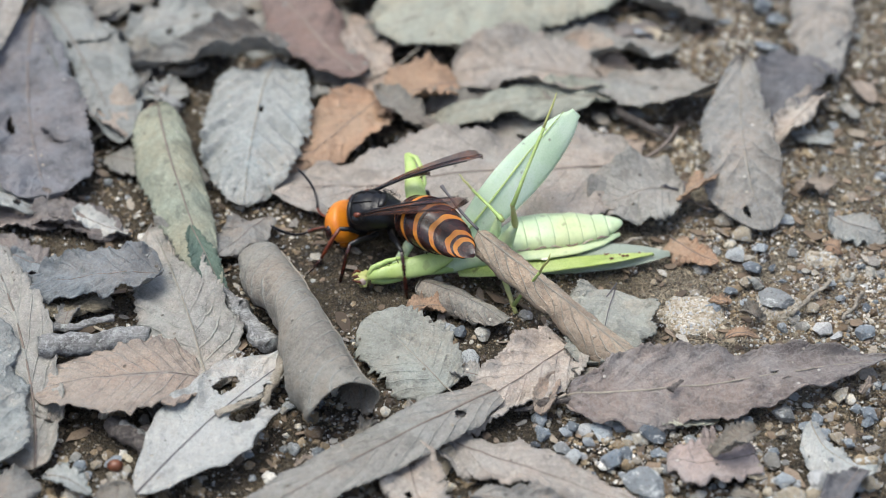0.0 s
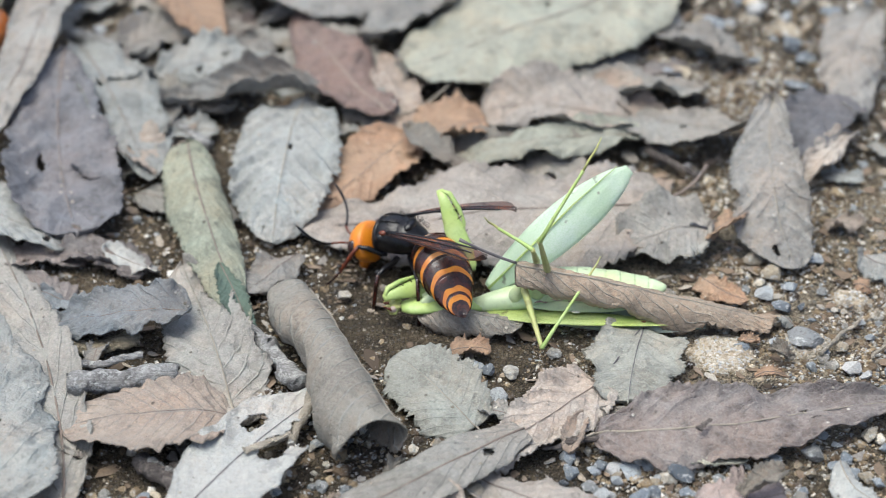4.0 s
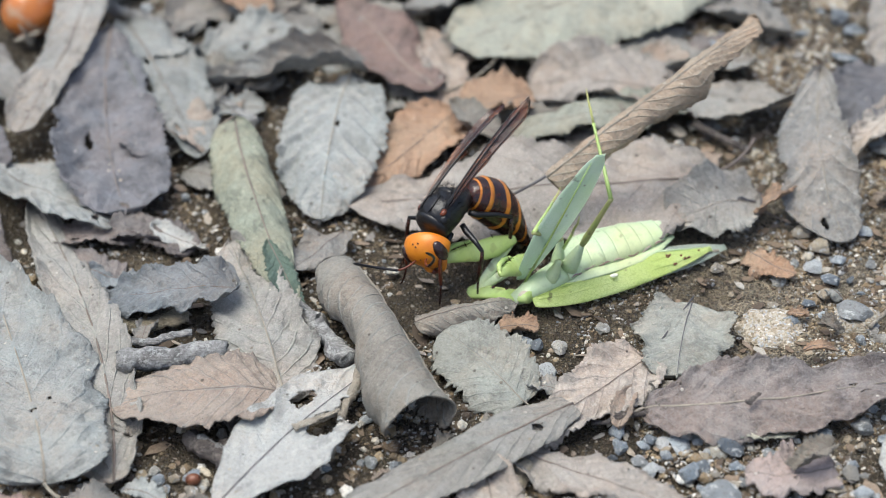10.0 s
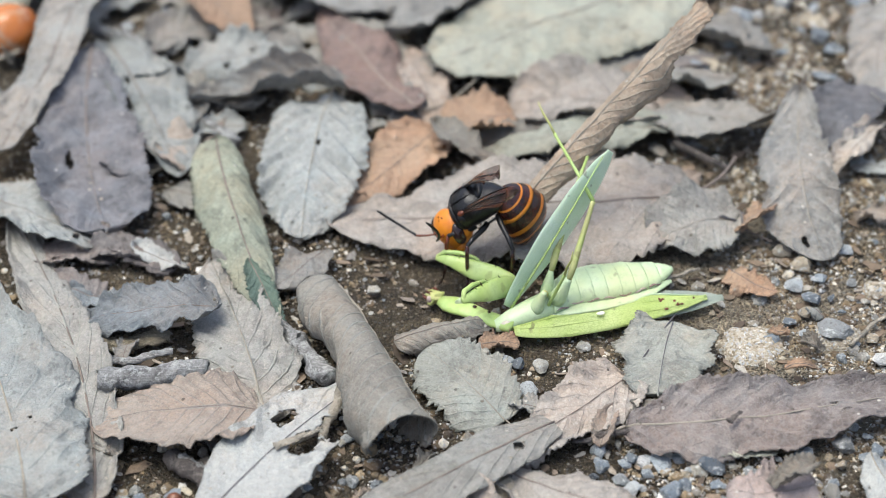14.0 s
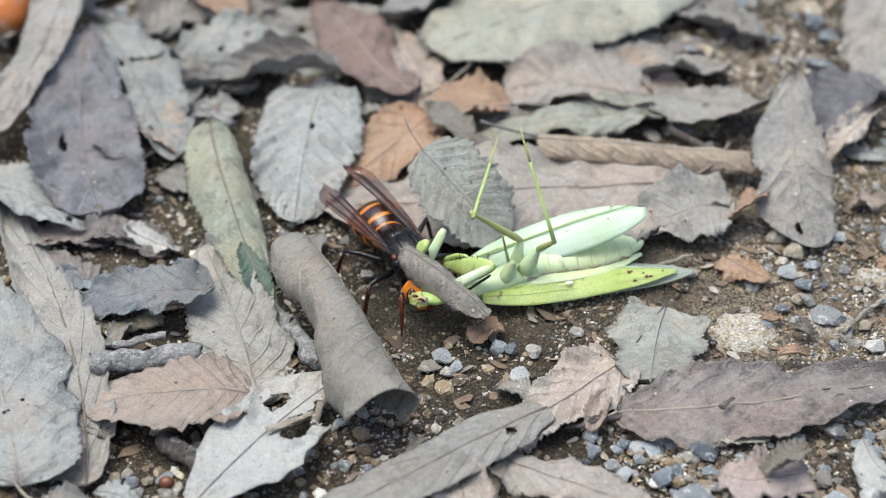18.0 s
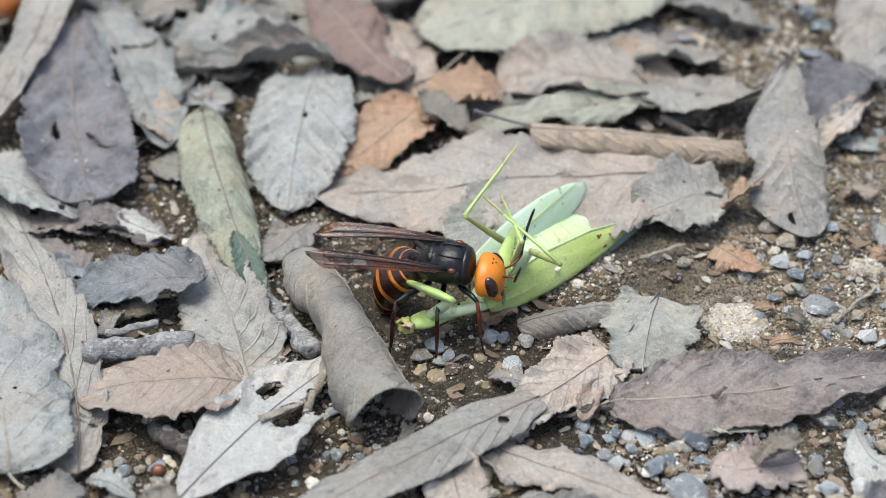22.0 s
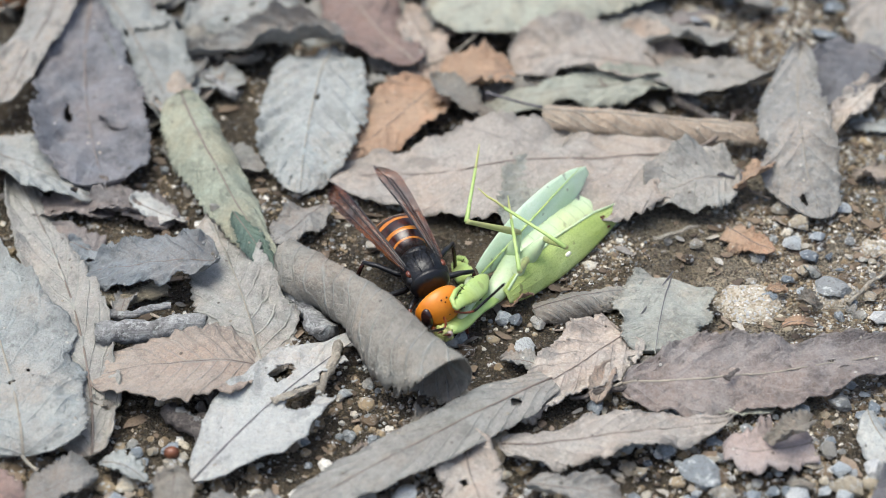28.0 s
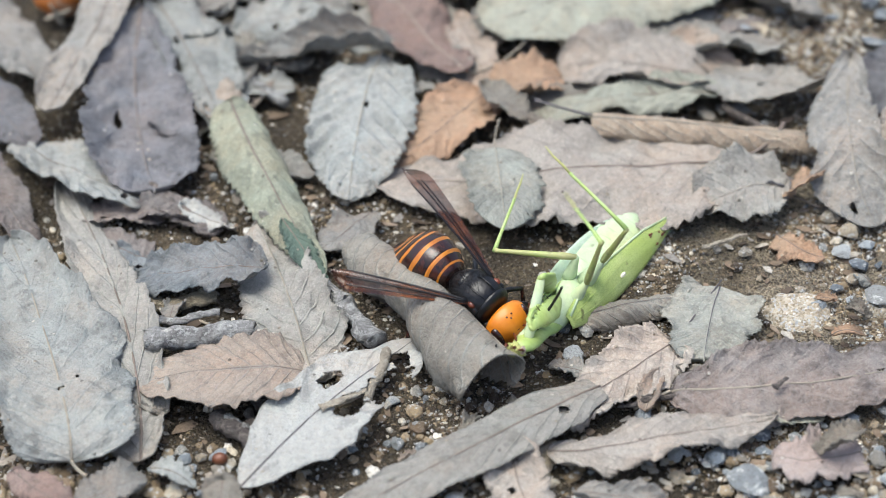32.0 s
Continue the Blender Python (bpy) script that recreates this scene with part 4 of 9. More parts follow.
far_pebbles(60, 48, 128, 88, 165, 1.4, 4.2, 31)
far_pebbles(22, 84, 128, -40, 60, 0.9, 2.8, 32)
far_pebbles(50, 22, 112, -104, -60, 1.0, 3.2, 33)


def cake(x, y, rx, ry, high, seed):
    """A low crumbling cake of dried sand (mm) on the soil, pitted and broken at its rim."""
    bm = bmesh.new()
    rings, turns = 16, 40
    rows = []
    for i in range(rings + 1):
        f = i / rings
        row = []
        for k in range(turns):
            a = 2 * math.pi * k / turns
            rim = 1 + 0.28 * noise.noise(Vector((math.cos(a) * 1.6, math.sin(a) * 1.6, seed))) + 0.12 * noise.noise(Vector((math.cos(a) * 5, math.sin(a) * 5, seed)))
            px, py = rx * f * rim * math.cos(a), ry * f * rim * math.sin(a)
            p = Vector((px, py, seed * 7.0))
            z = high * (1 - f ** 4) * (0.75 + 0.5 * noise.noise(p * 0.22)) + 0.75 * noise.noise(p * 0.6) + 0.4 * noise.noise(p * 1.5) - 0.9 * f ** 6 - 0.4
            row.append(bm.verts.new(Vector((px, py, z)) * MM))
        rows.append(row)
    for a, b in zip(rows, rows[1:]):
        for k in range(turns):
            bm.faces.new((a[k], a[(k + 1) % turns], b[(k + 1) % turns], b[k]))
    ob = part("sand_crust", bm, CAKE)
    ob.location = (x * MM, y * MM, 0.2 * MM)
    return tagged(ob, "pale crumbling crust of dried sand on the soil", "sand crust")


cake(61.5, -24.5, 8.4, 7.4, 1.5, 1)
cake(82.8, -21.5, 6.2, 5.2, 2.2, 2)
cake(96.0, -4.0, 5.0, 4.0, 1.8, 3)
stick("thin pale straw on the soil", (38.9, -3.0, 2.0), (50.5, 1.6, 2.4), 0.6, 0.4, STRAW, name='straw', seed=21)
stick("short pale straw lying on the soil", (104.0, -19.0, 1.8), (98.0, -29.0, 1.8), 0.55, 0.4, STRAW, name='straw', seed=22)
stick("dark curved leaf stalk on the soil", (22.5, -61.0, 3.0), (35.0, -57.1, 4.0), 0.6, 0.8, TWIG, seed=23)
stick("small bluish black seed husk on a brown leaf", (52.8, -62.3, 9.5), (55.8, -58.9, 9.5), 0.9, 0.5, TWIG, name='seed_husk', seed=31, squash=0.5, sway=0.2)
leaf("narrow curved orange-brown flake of leaf", "orange", (68.5, -36.8, 3.0), (72.0, -37.2, 5.0), (76.6, -37.0, 3.0), 1.6, 1.4, curl=(30, 30), teeth=0.02, count=10, wave=0.5, seed=91)
leaf("yellowish strip of leaf under a brown one", "cream", (44.9, -62.9, 2.0), (54.6, -64.7, 3.2), (64.5, -64.7, 2.0), 3.0, 3.4, teeth=0.02, count=12, wave=0.8, ragged=0.2, seed=92)
leaf("small pale torn flake of leaf on the soil", "pale", (-90.5, -83.0, 2.0), (-84.9, -85.7, 3.5), (-79.9, -88.9, 2.0), 3.6, 3.2, teeth=0.12, count=12, wave=1.0, ragged=0.35, seed=93)
stick("flat pale splinter of straw across a torn leaf", (-52.4, -68.7, 8.0), (-41.8, -63.1, 8.5), 1.2, 0.7, STRAW, name='straw', seed=33, squash=0.3, sway=0.3)
stick("short stub of grey bark on the soil", (-75.0, -67.8, 3.0), (-68.1, -73.4, 3.0), 2.0, 1.7, BARK, name='bark_piece', seed=34)
pebble(-83.5, -79.1, 1.9, 1.8, 1.6, "small bluish white pebble on the soil", 0.3)
pebble(-81.8, -82.2, 1.3, 1.2, 1.1, "small bluish white pebble on the soil", 0.3)
nut = part("nut", ball(0, 0, 1.6, 1.9, 1.5, 1.5, 3), plain_nut())
nut.location = (-75.2 * MM, -79.2 * MM, 0)
tagged(nut, "small smooth red-brown fallen nut", "nut")

# leaves that the hornet drags and kicks about, each built round its own origin
CIGAR = leaf("brown dry leaf rolled into a tube, lying over the mantis", "cinnamon", (0, 0, 0), (33, 0, 1.5), (66, 0, 0), 10.0, 10.5, bank=0, curl=(-165, -155), widest=0.40, blunt=0.28, teeth=0.09, wave=1.7, pucker=0.45, folds=15, ragged=0.35, cone=0.2, rib="light", stem="slate", stalk=((-6, 0, 0.5), (-15, 2, 1.5)), seed=71)
CURLED = leaf("small brownish curled dry leaf", "tan", (-13, 0, 0), (0, 0, 1.5), (13, 0, 0), 8.5, 7.5, curl=(-125, -120), blunt=0.4, wave=1.5, teeth=0.06, pucker=0.5, rib="dark", seed=72)
SCRAP = leaf("small orange-brown crumpled scrap of leaf", "orange", (-5, 0, 0), (0, 0, 1.2), (5, 0, 0), 4.0, 4.0, curl=(60, 50), blunt=0.4, wave=2.0, teeth=0.1, count=10, ragged=0.3, seed=74)
PALE_LEAF = leaf("small pale dry leaf with large teeth and a stalk", "sandy", (-16.0, 0, 0), (0, 0, 1.5), (16.0, 0, 0), 11.6, 11.0, blunt=0.5, teeth=0.10, count=15, wave=1.0, stalk=((-20, 0, 0), (-25, 2, 1)), rib="light", seed=73)

ROLLED = leaf("brown dry leaf rolled into a wide tube", "tan", (-41.3, -6.6, 6.2), (-27.0, -40.3, 12.2), (-14.4, -68.5, 12.2), 11.8, 33.0, bank=-70, seed=33, curl=(-92, -258), blunt=0.17, widest=0.56, teeth=0.09, rib='light', wave=2.3, cone=0.17, ragged=0.12, pucker=0.5, folds=12, cut=(0.03, 0.95))
GREEN_LEAF = leaf("olive-green curled dry leaf with a toothed edge", "olive", (-75.4, 45.6, 11.0), (-68.2, 15.8, 10.0), (-55.3, -19.9, 3.0), 8.6, 9.8, seed=7.5, curl=(-62, -48), teeth=0.07, blunt=0.6, widest=0.36, wave=1.6)
GREEN_EDGE = leaf("dark green torn leaf edge folded under", "green", (-63.3, -1.7, 9.0), (-58.5, -11.4, 6.0), (-52.9, -23.5, 2.0), 2.3, 5.0, seed=8.2, curl=(-10, 35), teeth=0.14, count=22, blunt=0.6, widest=0.55, wave=1.0)
PINK_LEAF = leaf("pinkish dry leaf with a wavy edge", "pink", (-1.5, -69.0, 3.0), (17.2, -82.6, 5.0), (45.6, -94.3, 2.0), 6.5, 7.2, seed=29, blunt=0.5, teeth=0.04)

def fruit(x, y):
    body = ball(0, 0, 8.0, 8.2, 8.2, 7.6, 4)
    for vert in body.verts:
        vert.co += vert.co * 0.04 * noise.noise(vert.co * 150)
    ob = part("berry", body, FRUIT)
    ob.location = (x * MM, y * MM, 0)
    tagged(ob, "round orange-red fallen berry with a dry calyx", "berry")
    for k in range(4):
        a = k * 1.57 + 0.4
        cup = bmesh.new()
        add_tube(cup, bend((0, -6.5, 5.0), (2.5 * math.cos(a), -8.8, 5.0 + 2.5 * math.sin(a)), (4.6 * math.cos(a), -7.8, 5.0 + 4.6 * math.sin(a)), 5), [1.4, 1.6, 1.4, 1.0, 0.6, 0.2], 7, 0.4)
        part("calyx", cup, RIB["light"], ob)


fruit(-139.1, 102.6)
pebble(27.1, -78.0, 0.9, 1.3, 1.0)
pebble(69.7, -96.6, 1.7, 1.3, 1.0)
pebble(104.6, -7.3, 0.8, 0.8, 0.6)
pebble(87.8, -63.0, 1.7, 1.5, 1.2)
pebble(66.9, -57.6, 0.9, 1.0, 0.8)
pebble(83.1, -29.5, 1.2, 0.9, 0.7)
pebble(-64.7, -72.5, 1.2, 1.4, 1.1)
pebble(110.6, 6.1, 1.1, 1.3, 1.0)
pebble(62.3, -56.6, 1.8, 1.7, 1.3)
pebble(91.8, -69.0, 1.8, 1.5, 1.2)
pebble(57.0, -92.2, 2.2, 1.3, 1.1)
pebble(95.9, -33.9, 1.7, 1.4, 1.1)
pebble(52.2, -84.9, 0.8, 1.3, 1.0)
pebble(32.5, -57.6, 1.9, 1.0, 0.8)
pebble(89.8, -91.1, 2.1, 1.1, 0.9)
pebble(49.5, -94.1, 2.2, 1.0, 0.8)
pebble(41.3, -65.6, 1.5, 1.5, 1.2)
pebble(23.0, -74.1, 1.4, 1.4, 1.1)
pebble(-37.8, -75.0, 1.3, 0.7, 0.6)
pebble(-2.6, -85.7, 1.0, 1.0, 0.8)
pebble(73.8, -57.6, 0.9, 1.0, 0.8)
pebble(50.3, -57.3, 0.8, 1.0, 0.8)
pebble(52.3, -56.0, 2.1, 1.5, 1.2)
pebble(42.6, -70.8, 1.3, 1.0, 0.8)
pebble(-43.2, -66.8, 0.8, 0.8, 0.6)
pebble(42.4, -91.8, 1.0, 0.8, 0.7)
pebble(77.6, -26.4, 0.7, 1.1, 0.9)
pebble(-20.8, -52.5, 1.0, 0.8, 0.6)
pebble(101.4, -10.4, 0.9, 1.3, 1.1)
pebble(-9.2, -86.9, 1.4, 0.9, 0.7)
pebble(74.6, -97.0, 1.5, 1.8, 1.5)
pebble(-54.4, -50.0, 0.9, 0.8, 0.7)
pebble(-79.8, -77.8, 1.5, 1.3, 1.0)
pebble(77.0, -44.0, 1.0, 1.3, 1.1)
pebble(83.4, -54.9, 1.4, 0.8, 0.6)
pebble(33.6, -95.0, 2.0, 1.0, 0.8)
pebble(-24.5, -58.2, 1.2, 0.8, 0.6)
pebble(97.4, -83.8, 1.6, 1.8, 1.4)
pebble(41.1, -81.4, 1.2, 1.3, 1.0)
pebble(94.3, -70.8, 1.5, 1.5, 1.1)
pebble(104.7, -23.3, 1.2, 1.1, 0.9)
pebble(57.9, -63.2, 0.8, 1.7, 1.3)
pebble(58.7, -87.3, 1.6, 1.2, 0.9)
pebble(64.8, -89.8, 1.0, 1.4, 1.1)
pebble(-44.9, -74.7, 1.2, 1.1, 0.9)
pebble(-63.2, -71.6, 1.6, 1.4, 1.1)
pebble(32.2, -75.0, 0.9, 1.1, 0.9)
pebble(73.6, -89.7, 2.1, 1.0, 0.8)
pebble(-72.8, -91.1, 1.6, 0.9, 0.7)
pebble(86.0, -57.8, 1.5, 0.8, 0.6)
pebble(63.3, -70.3, 1.1, 1.2, 0.9)
pebble(92.5, -18.8, 0.7, 1.0, 0.8)
pebble(71.9, -57.6, 1.5, 1.5, 1.2)
pebble(44.4, -56.7, 2.0, 1.1, 0.9)
pebble(54.2, -95.2, 2.0, 1.1, 0.9)
pebble(93.8, -80.4, 1.8, 0.9, 0.7)
pebble(76.5, -74.1, 0.9, 1.8, 1.5)
pebble(-78.6, -89.5, 0.7, 1.4, 1.1)
pebble(48.9, -79.8, 2.2, 1.1, 0.9)
pebble(64.6, -65.7, 1.0, 1.0, 0.8)
pebble(62.7, -63.0, 1.3, 0.8, 0.7)
pebble(23.5, -87.8, 1.6, 1.0, 0.8)
pebble(97.6, -59.5, 2.0, 1.3, 1.0)
pebble(88.2, -72.6, 1.6, 1.6, 1.2)
pebble(99.9, -38.1, 1.3, 1.0, 0.8)
pebble(27.4, -61.0, 0.9, 1.6, 1.3)
pebble(36.1, -58.8, 2.1, 1.8, 1.4)
pebble(82.7, -7.7, 1.2, 0.8, 0.6)
pebble(42.0, -97.4, 2.3, 1.4, 1.1)
pebble(98.9, -68.8, 1.3, 0.8, 0.6)
pebble(59.6, -77.6, 1.1, 1.4, 1.1)
pebble(44.2, -59.0, 1.4, 0.9, 0.7)
pebble(-17.8, -90.6, 1.0, 0.9, 0.7)
pebble(-16.2, -86.6, 0.8, 1.1, 0.9)
pebble(86.2, -90.5, 2.0, 1.5, 1.1)
pebble(-21.1, -50.5, 0.7, 0.8, 0.6)
pebble(30.2, -92.1, 1.6, 1.5, 1.2)
pebble(-42.6, -35.5, 1.4, 1.3, 1.0)
pebble(63.7, -84.4, 0.9, 1.6, 1.3)
pebble(28.7, -67.1, 1.9, 1.0, 0.8)
pebble(-40.7, -60.4, 1.1, 1.2, 1.0)
pebble(-26.6, -40.4, 0.8, 0.9, 0.7)
pebble(96.7, 14.4, 0.8, 0.9, 0.7)
pebble(-22.8, -54.4, 1.2, 1.1, 0.8)
pebble(31.1, -94.6, 1.1, 1.9, 1.5)
pebble(86.3, -46.1, 1.7, 1.0, 0.8)
pebble(38.0, -96.7, 1.1, 1.5, 1.1)
pebble(61.8, -96.9, 1.0, 1.7, 1.4)
pebble(90.6, -86.1, 1.1, 1.8, 1.4)
pebble(25.2, -55.1, 1.5, 1.3, 1.0)
pebble(33.8, -70.7, 1.3, 1.7, 1.4)
pebble(-61.2, -59.8, 1.0, 1.5, 1.2)
pebble(50.9, -74.3, 1.2, 0.9, 0.7)
pebble(88.7, -67.7, 2.2, 1.1, 0.9)
pebble(-25.9, -92.6, 1.6, 1.1, 0.9)
pebble(98.7, -19.5, 1.5, 1.2, 1.0)
pebble(25.8, -96.0, 1.0, 1.3, 1.1)
pebble(93.0, -15.3, 0.9, 0.8, 0.6)
pebble(93.2, -77.1, 1.1, 1.8, 1.4)
pebble(87.0, -25.0, 1.1, 1.0, 0.8)
pebble(-69.2, -53.4, 0.9, 1.0, 0.8)
pebble(95.0, -92.3, 2.1, 0.8, 0.7)
pebble(76.2, -94.4, 1.5, 1.5, 1.2)
pebble(51.9, -95.9, 2.0, 1.8, 1.4)
pebble(-24.6, -83.8, 1.1, 1.1, 0.9)
pebble(84.8, -65.3, 2.2, 1.5, 1.2)
pebble(33.0, -66.5, 1.8, 1.6, 1.2)
pebble(71.4, -55.2, 1.3, 1.3, 1.0)
pebble(-1.8, -66.0, 0.9, 0.9, 0.7)
pebble(-61.2, -36.9, 1.1, 1.2, 1.0)
pebble(49.2, -74.0, 1.8, 1.0, 0.8)
pebble(-40.3, -48.9, 1.6, 0.9, 0.7)
pebble(78.7, -42.0, 1.0, 1.5, 1.2)
pebble(88.7, -1.5, 1.7, 0.8, 0.6)
pebble(27.4, -72.9, 2.1, 1.8, 1.4)
pebble(2.9, -56.7, 0.9, 1.4, 1.1)
pebble(96.9, -14.1, 1.1, 1.0, 0.8)
pebble(23.1, -67.8, 1.3, 1.9, 1.5)
pebble(99.4, -64.1, 1.3, 1.7, 1.4)
pebble(74.7, -21.3, 1.1, 1.4, 1.1)
pebble(-88.6, -37.9, 0.7, 1.4, 1.1)
pebble(79.0, -94.5, 1.3, 1.1, 0.9)
pebble(-62.2, -81.1, 1.0, 0.9, 0.7)
pebble(42.3, -74.5, 1.5, 1.8, 1.4)
pebble(84.0, -87.7, 2.0, 1.7, 1.3)
pebble(84.9, -12.9, 1.5, 0.7, 0.6)

under_leaves(12, -115, -40, 88, 128, ("grey", "brown", "beige", "pale"), 1)
under_leaves(10, -112, -70, 30, 85, ("grey", "beige", "dark", "tan"), 2)
under_leaves(14, -45, 70, 75, 130, ("tan", "grey", "rosy", "beige", "brown"), 3)
under_leaves(9, -40, 52, 34, 72, ("rosy", "tan", "beige", "orange"), 4)
under_leaves(4, -114, -92, -40, 20, ("grey", "beige", "brown"), 6)
litter(16, -80, -25, 60, 125, ("grey", "pale", "tan", "rosy"), 1, 3.0, 9.0)
litter(6, 40, 115, 20, 90, ("grey", "tan", "rosy", "pale"), 2, 2.5, 6.0)
litter(10, 30, 110, -60, 0, ("tan", "orange", "pale", "rosy"), 3, 1.5, 4.0)
litter(10, -115, -40, -80, 0, ("grey", "tan", "pale"), 4, 2.0, 6.0)
litter(9, -40, 80, -95, -40, ("grey", "rosy", "tan"), 5, 2.0, 6.0)
litter(8, -20, 60, 50, 140, ("rosy", "tan", "grey"), 6, 4.0, 9.0)


# ---- the hornet, at rest about its thorax: x ahead, y to its left, z up ----
def plain(name, colour, second, rough=0.4, scale=900.0, coat=0.0, bump=0.3):
    n = Nodes(name, rough)
    n.colour(n.mix(n.mask(n.noise(scale, 4.0, 0.6), 0.35, 0.7), colour, second))
    n.shader.inputs["Coat Weight"].default_value = coat
    n.bump(n.noise(scale * 2.5, 3.0), bump, 0.00015)
    return n.material


SHELL = plain("black_chitin", (0.003, 0.003, 0.004), (0.007, 0.006, 0.007), 0.36, 400.0, 0.0, 0.8)
DARK = plain("dark_brown_chitin", (0.012, 0.006, 0.005), (0.060, 0.013, 0.007), 0.26, 500.0, 0.15)
BAND = plain("orange_banded_chitin", (0.58, 0.215, 0.018), (0.44, 0.12, 0.012), 0.38, 500.0, 0.15)
FACE = plain("orange_head_chitin", (0.66, 0.215, 0.010), (0.56, 0.155, 0.008), 0.42, 350.0, 0.1)
JAW = plain("red_brown_chitin", (0.17, 0.035, 0.010), (0.06, 0.012, 0.006), 0.4, 500.0)
EYE_DARK = plain("dark_compound_eye", (0.018, 0.006, 0.006), (0.030, 0.010, 0.008), 0.22, 2500.0, 0.3)
HAIR = plain("brown_hair", (0.012, 0.010, 0.009), (0.035, 0.027, 0.02), 0.8)


def wing_material():
    n = Nodes("smoky_amber_wing", 0.25)
    n.colour(n.mix(n.mask(n.noise(110.0, 3.0), 0.42, 0.6), (0.150, 0.048, 0.018), (0.034, 0.013, 0.013)))
    n.shader.inputs["Alpha"].default_value = 0.74
    n.bump(n.noise(700.0, 3.0), 0.5, 0.0003)
    return n.material


WING = wing_material()


def hornet():
    body = new("hornet")
    tagged(body, "giant hornet with orange head and banded abdomen feeding on a mantis", "hornet")
    parts = {"body": body}
    parts["thorax"] = part("thorax", loft(bmesh.new(), [(6.3, 0, -0.4, 1.6, 1.6), (5.8, 0, 0, 3.2, 2.9), (4.8, 0, 0.3, 4.1, 3.6), (4.5, 0, 0.5, 4.2, 3.9), (2.6, 0, 0.8, 4.7, 4.3), (0.4, 0, 0.8, 4.9, 4.4), (-1.4, 0, 0.5, 4.7, 4.1), (-1.7, 0, 0.4, 4.5, 3.8),
                    (-2.6, 0, 0.3, 4.5, 3.9), (-3.6, 0, 0.0, 4.2, 3.5), (-4.0, 0, -0.2, 3.9, 3.2), (-5.4, 0, -0.7, 3.2, 2.7), (-6.6, 0, -1.2, 1.9, 1.8), (-7.4, 0, -1.4, 0.9, 0.9)], 26), SHELL, body, "glossy black thorax")
    fuzz = bmesh.new()
    rng = random.Random(4)
    for _ in range(800):
        a, b = rng.uniform(0.1, math.pi - 0.1), rng.uniform(-5.5, 5.0)
        r = 4.9 * math.sqrt(max(0.05, 1 - (b / 6.6) ** 2))
        n = Vector((b * 0.12, math.cos(a), math.sin(a))).normalized()
        p = Vector((b, r * math.cos(a), 0.4 + r * 0.95 * math.sin(a)))
        q = p + n * rng.uniform(0.8, 1.6) + Vector((rng.uniform(-0.5, 0.1), rng.uniform(-0.3, 0.3), rng.uniform(-0.3, 0.3)))
        s = n.cross(Vector((1, 0, 0))).normalized() * 0.04
        fuzz.faces.new([fuzz.verts.new(v * MM) for v in (p - s, p + s, q)])
    part("fuzz", fuzz, HAIR, parts["thorax"], "short brown hairs")
    for side in (1, -1):
        part("tegula", ball(2.2, side * 3.8, 3.1, 1.0, 0.7, 0.6, 2), JAW, parts["thorax"], "red-brown wing base")
    part("collar", loft(bmesh.new(), [(6.0, 0, 0.0, 3.0, 2.7), (5.5, 0, 0.3, 3.9, 3.5), (4.9, 0, 0.5, 4.35, 3.95), (4.3, 0, 0.6, 4.5, 4.15), (4.1, 0, 0.6, 4.2, 3.9)], 26), SHELL, parts["thorax"], "black hairy collar")
    for side in (1, -1):
        part("groove", tube([(4.0, side * 1.5, 4.75), (2.4, side * 1.7, 5.0), (0.4, side * 1.7, 5.0), (-1.2, side * 1.4, 4.65)], [0.12, 0.2, 0.2, 0.1], 6), SHELL, parts["thorax"])
        part("shoulder", ball(3.0, side * 3.6, 1.6, 1.5, 1.2, 1.4, 3), SHELL, parts["thorax"])
    part("scutellum", ball(-3.0, 0, 3.4, 1.2, 2.6, 0.9, 2), SHELL, parts["thorax"])
    # head, about its own centre
    head_bm = ball(0, 0, 0, 3.9, 4.9, 4.3, 4)
    for vert in head_bm.verts:
        c = vert.co / MM
        if c.x < -0.8:
            c.x = -0.8 + (c.x + 0.8) * 0.35
        if c.z < -1.0:
            c.y *= 1 + 0.10 * (c.z + 1.0)
            c.x += 0.16 * -(c.z + 1.0)
        vert.co = c * MM
    head = parts["head"] = part("head", head_bm, FACE, body, "large bright orange head")
    for side in (1, -1):
        eye = ball(0, 0, 0, 1.5, 1.2, 2.4)
        for vert in eye.verts:
            vert.co.x -= 0.16 * (vert.co.z / MM) * MM
            vert.co += Vector((1.55, side * 3.6, 0.4)) * MM
        part("eye", eye, EYE_DARK, head, "dark brown compound eye")
        part("mandible", tube([(1.3, side * 1.8, -2.4), (2.0, side * 1.7, -3.2), (2.5, side * 1.35, -4.0), (2.8, side * 0.9, -4.6)], [1.2, 1.25, 1.1, 0.75], 12, 0.75), FACE, head)
        part("mandible_tip", tube([(2.7, side * 1.0, -4.3), (2.9, side * 0.6, -4.9), (2.9, side * 0.1, -5.3)], [0.9, 0.65, 0.15], 10, 0.75), JAW, head, "dark mandible tip")
        feeler = bend((2.9, side * 1.1, 0.9), (5.6, side * 1.6, 2.2), (6.4, side * 3.6, 3.0), 5)
        a = part("antenna", tube(feeler, [0.2, 0.22, 0.22, 0.22, 0.24, 0.24], 8), JAW, head)
        part("flagellum", tube(bend((6.4, side * 3.6, 3.0), (6.4, side * 8.2, 5.4), (8.2, side * 8.6, 10.6), 12), [0.27] * 12 + [0.16], 8), SHELL, a, "black antenna tip")
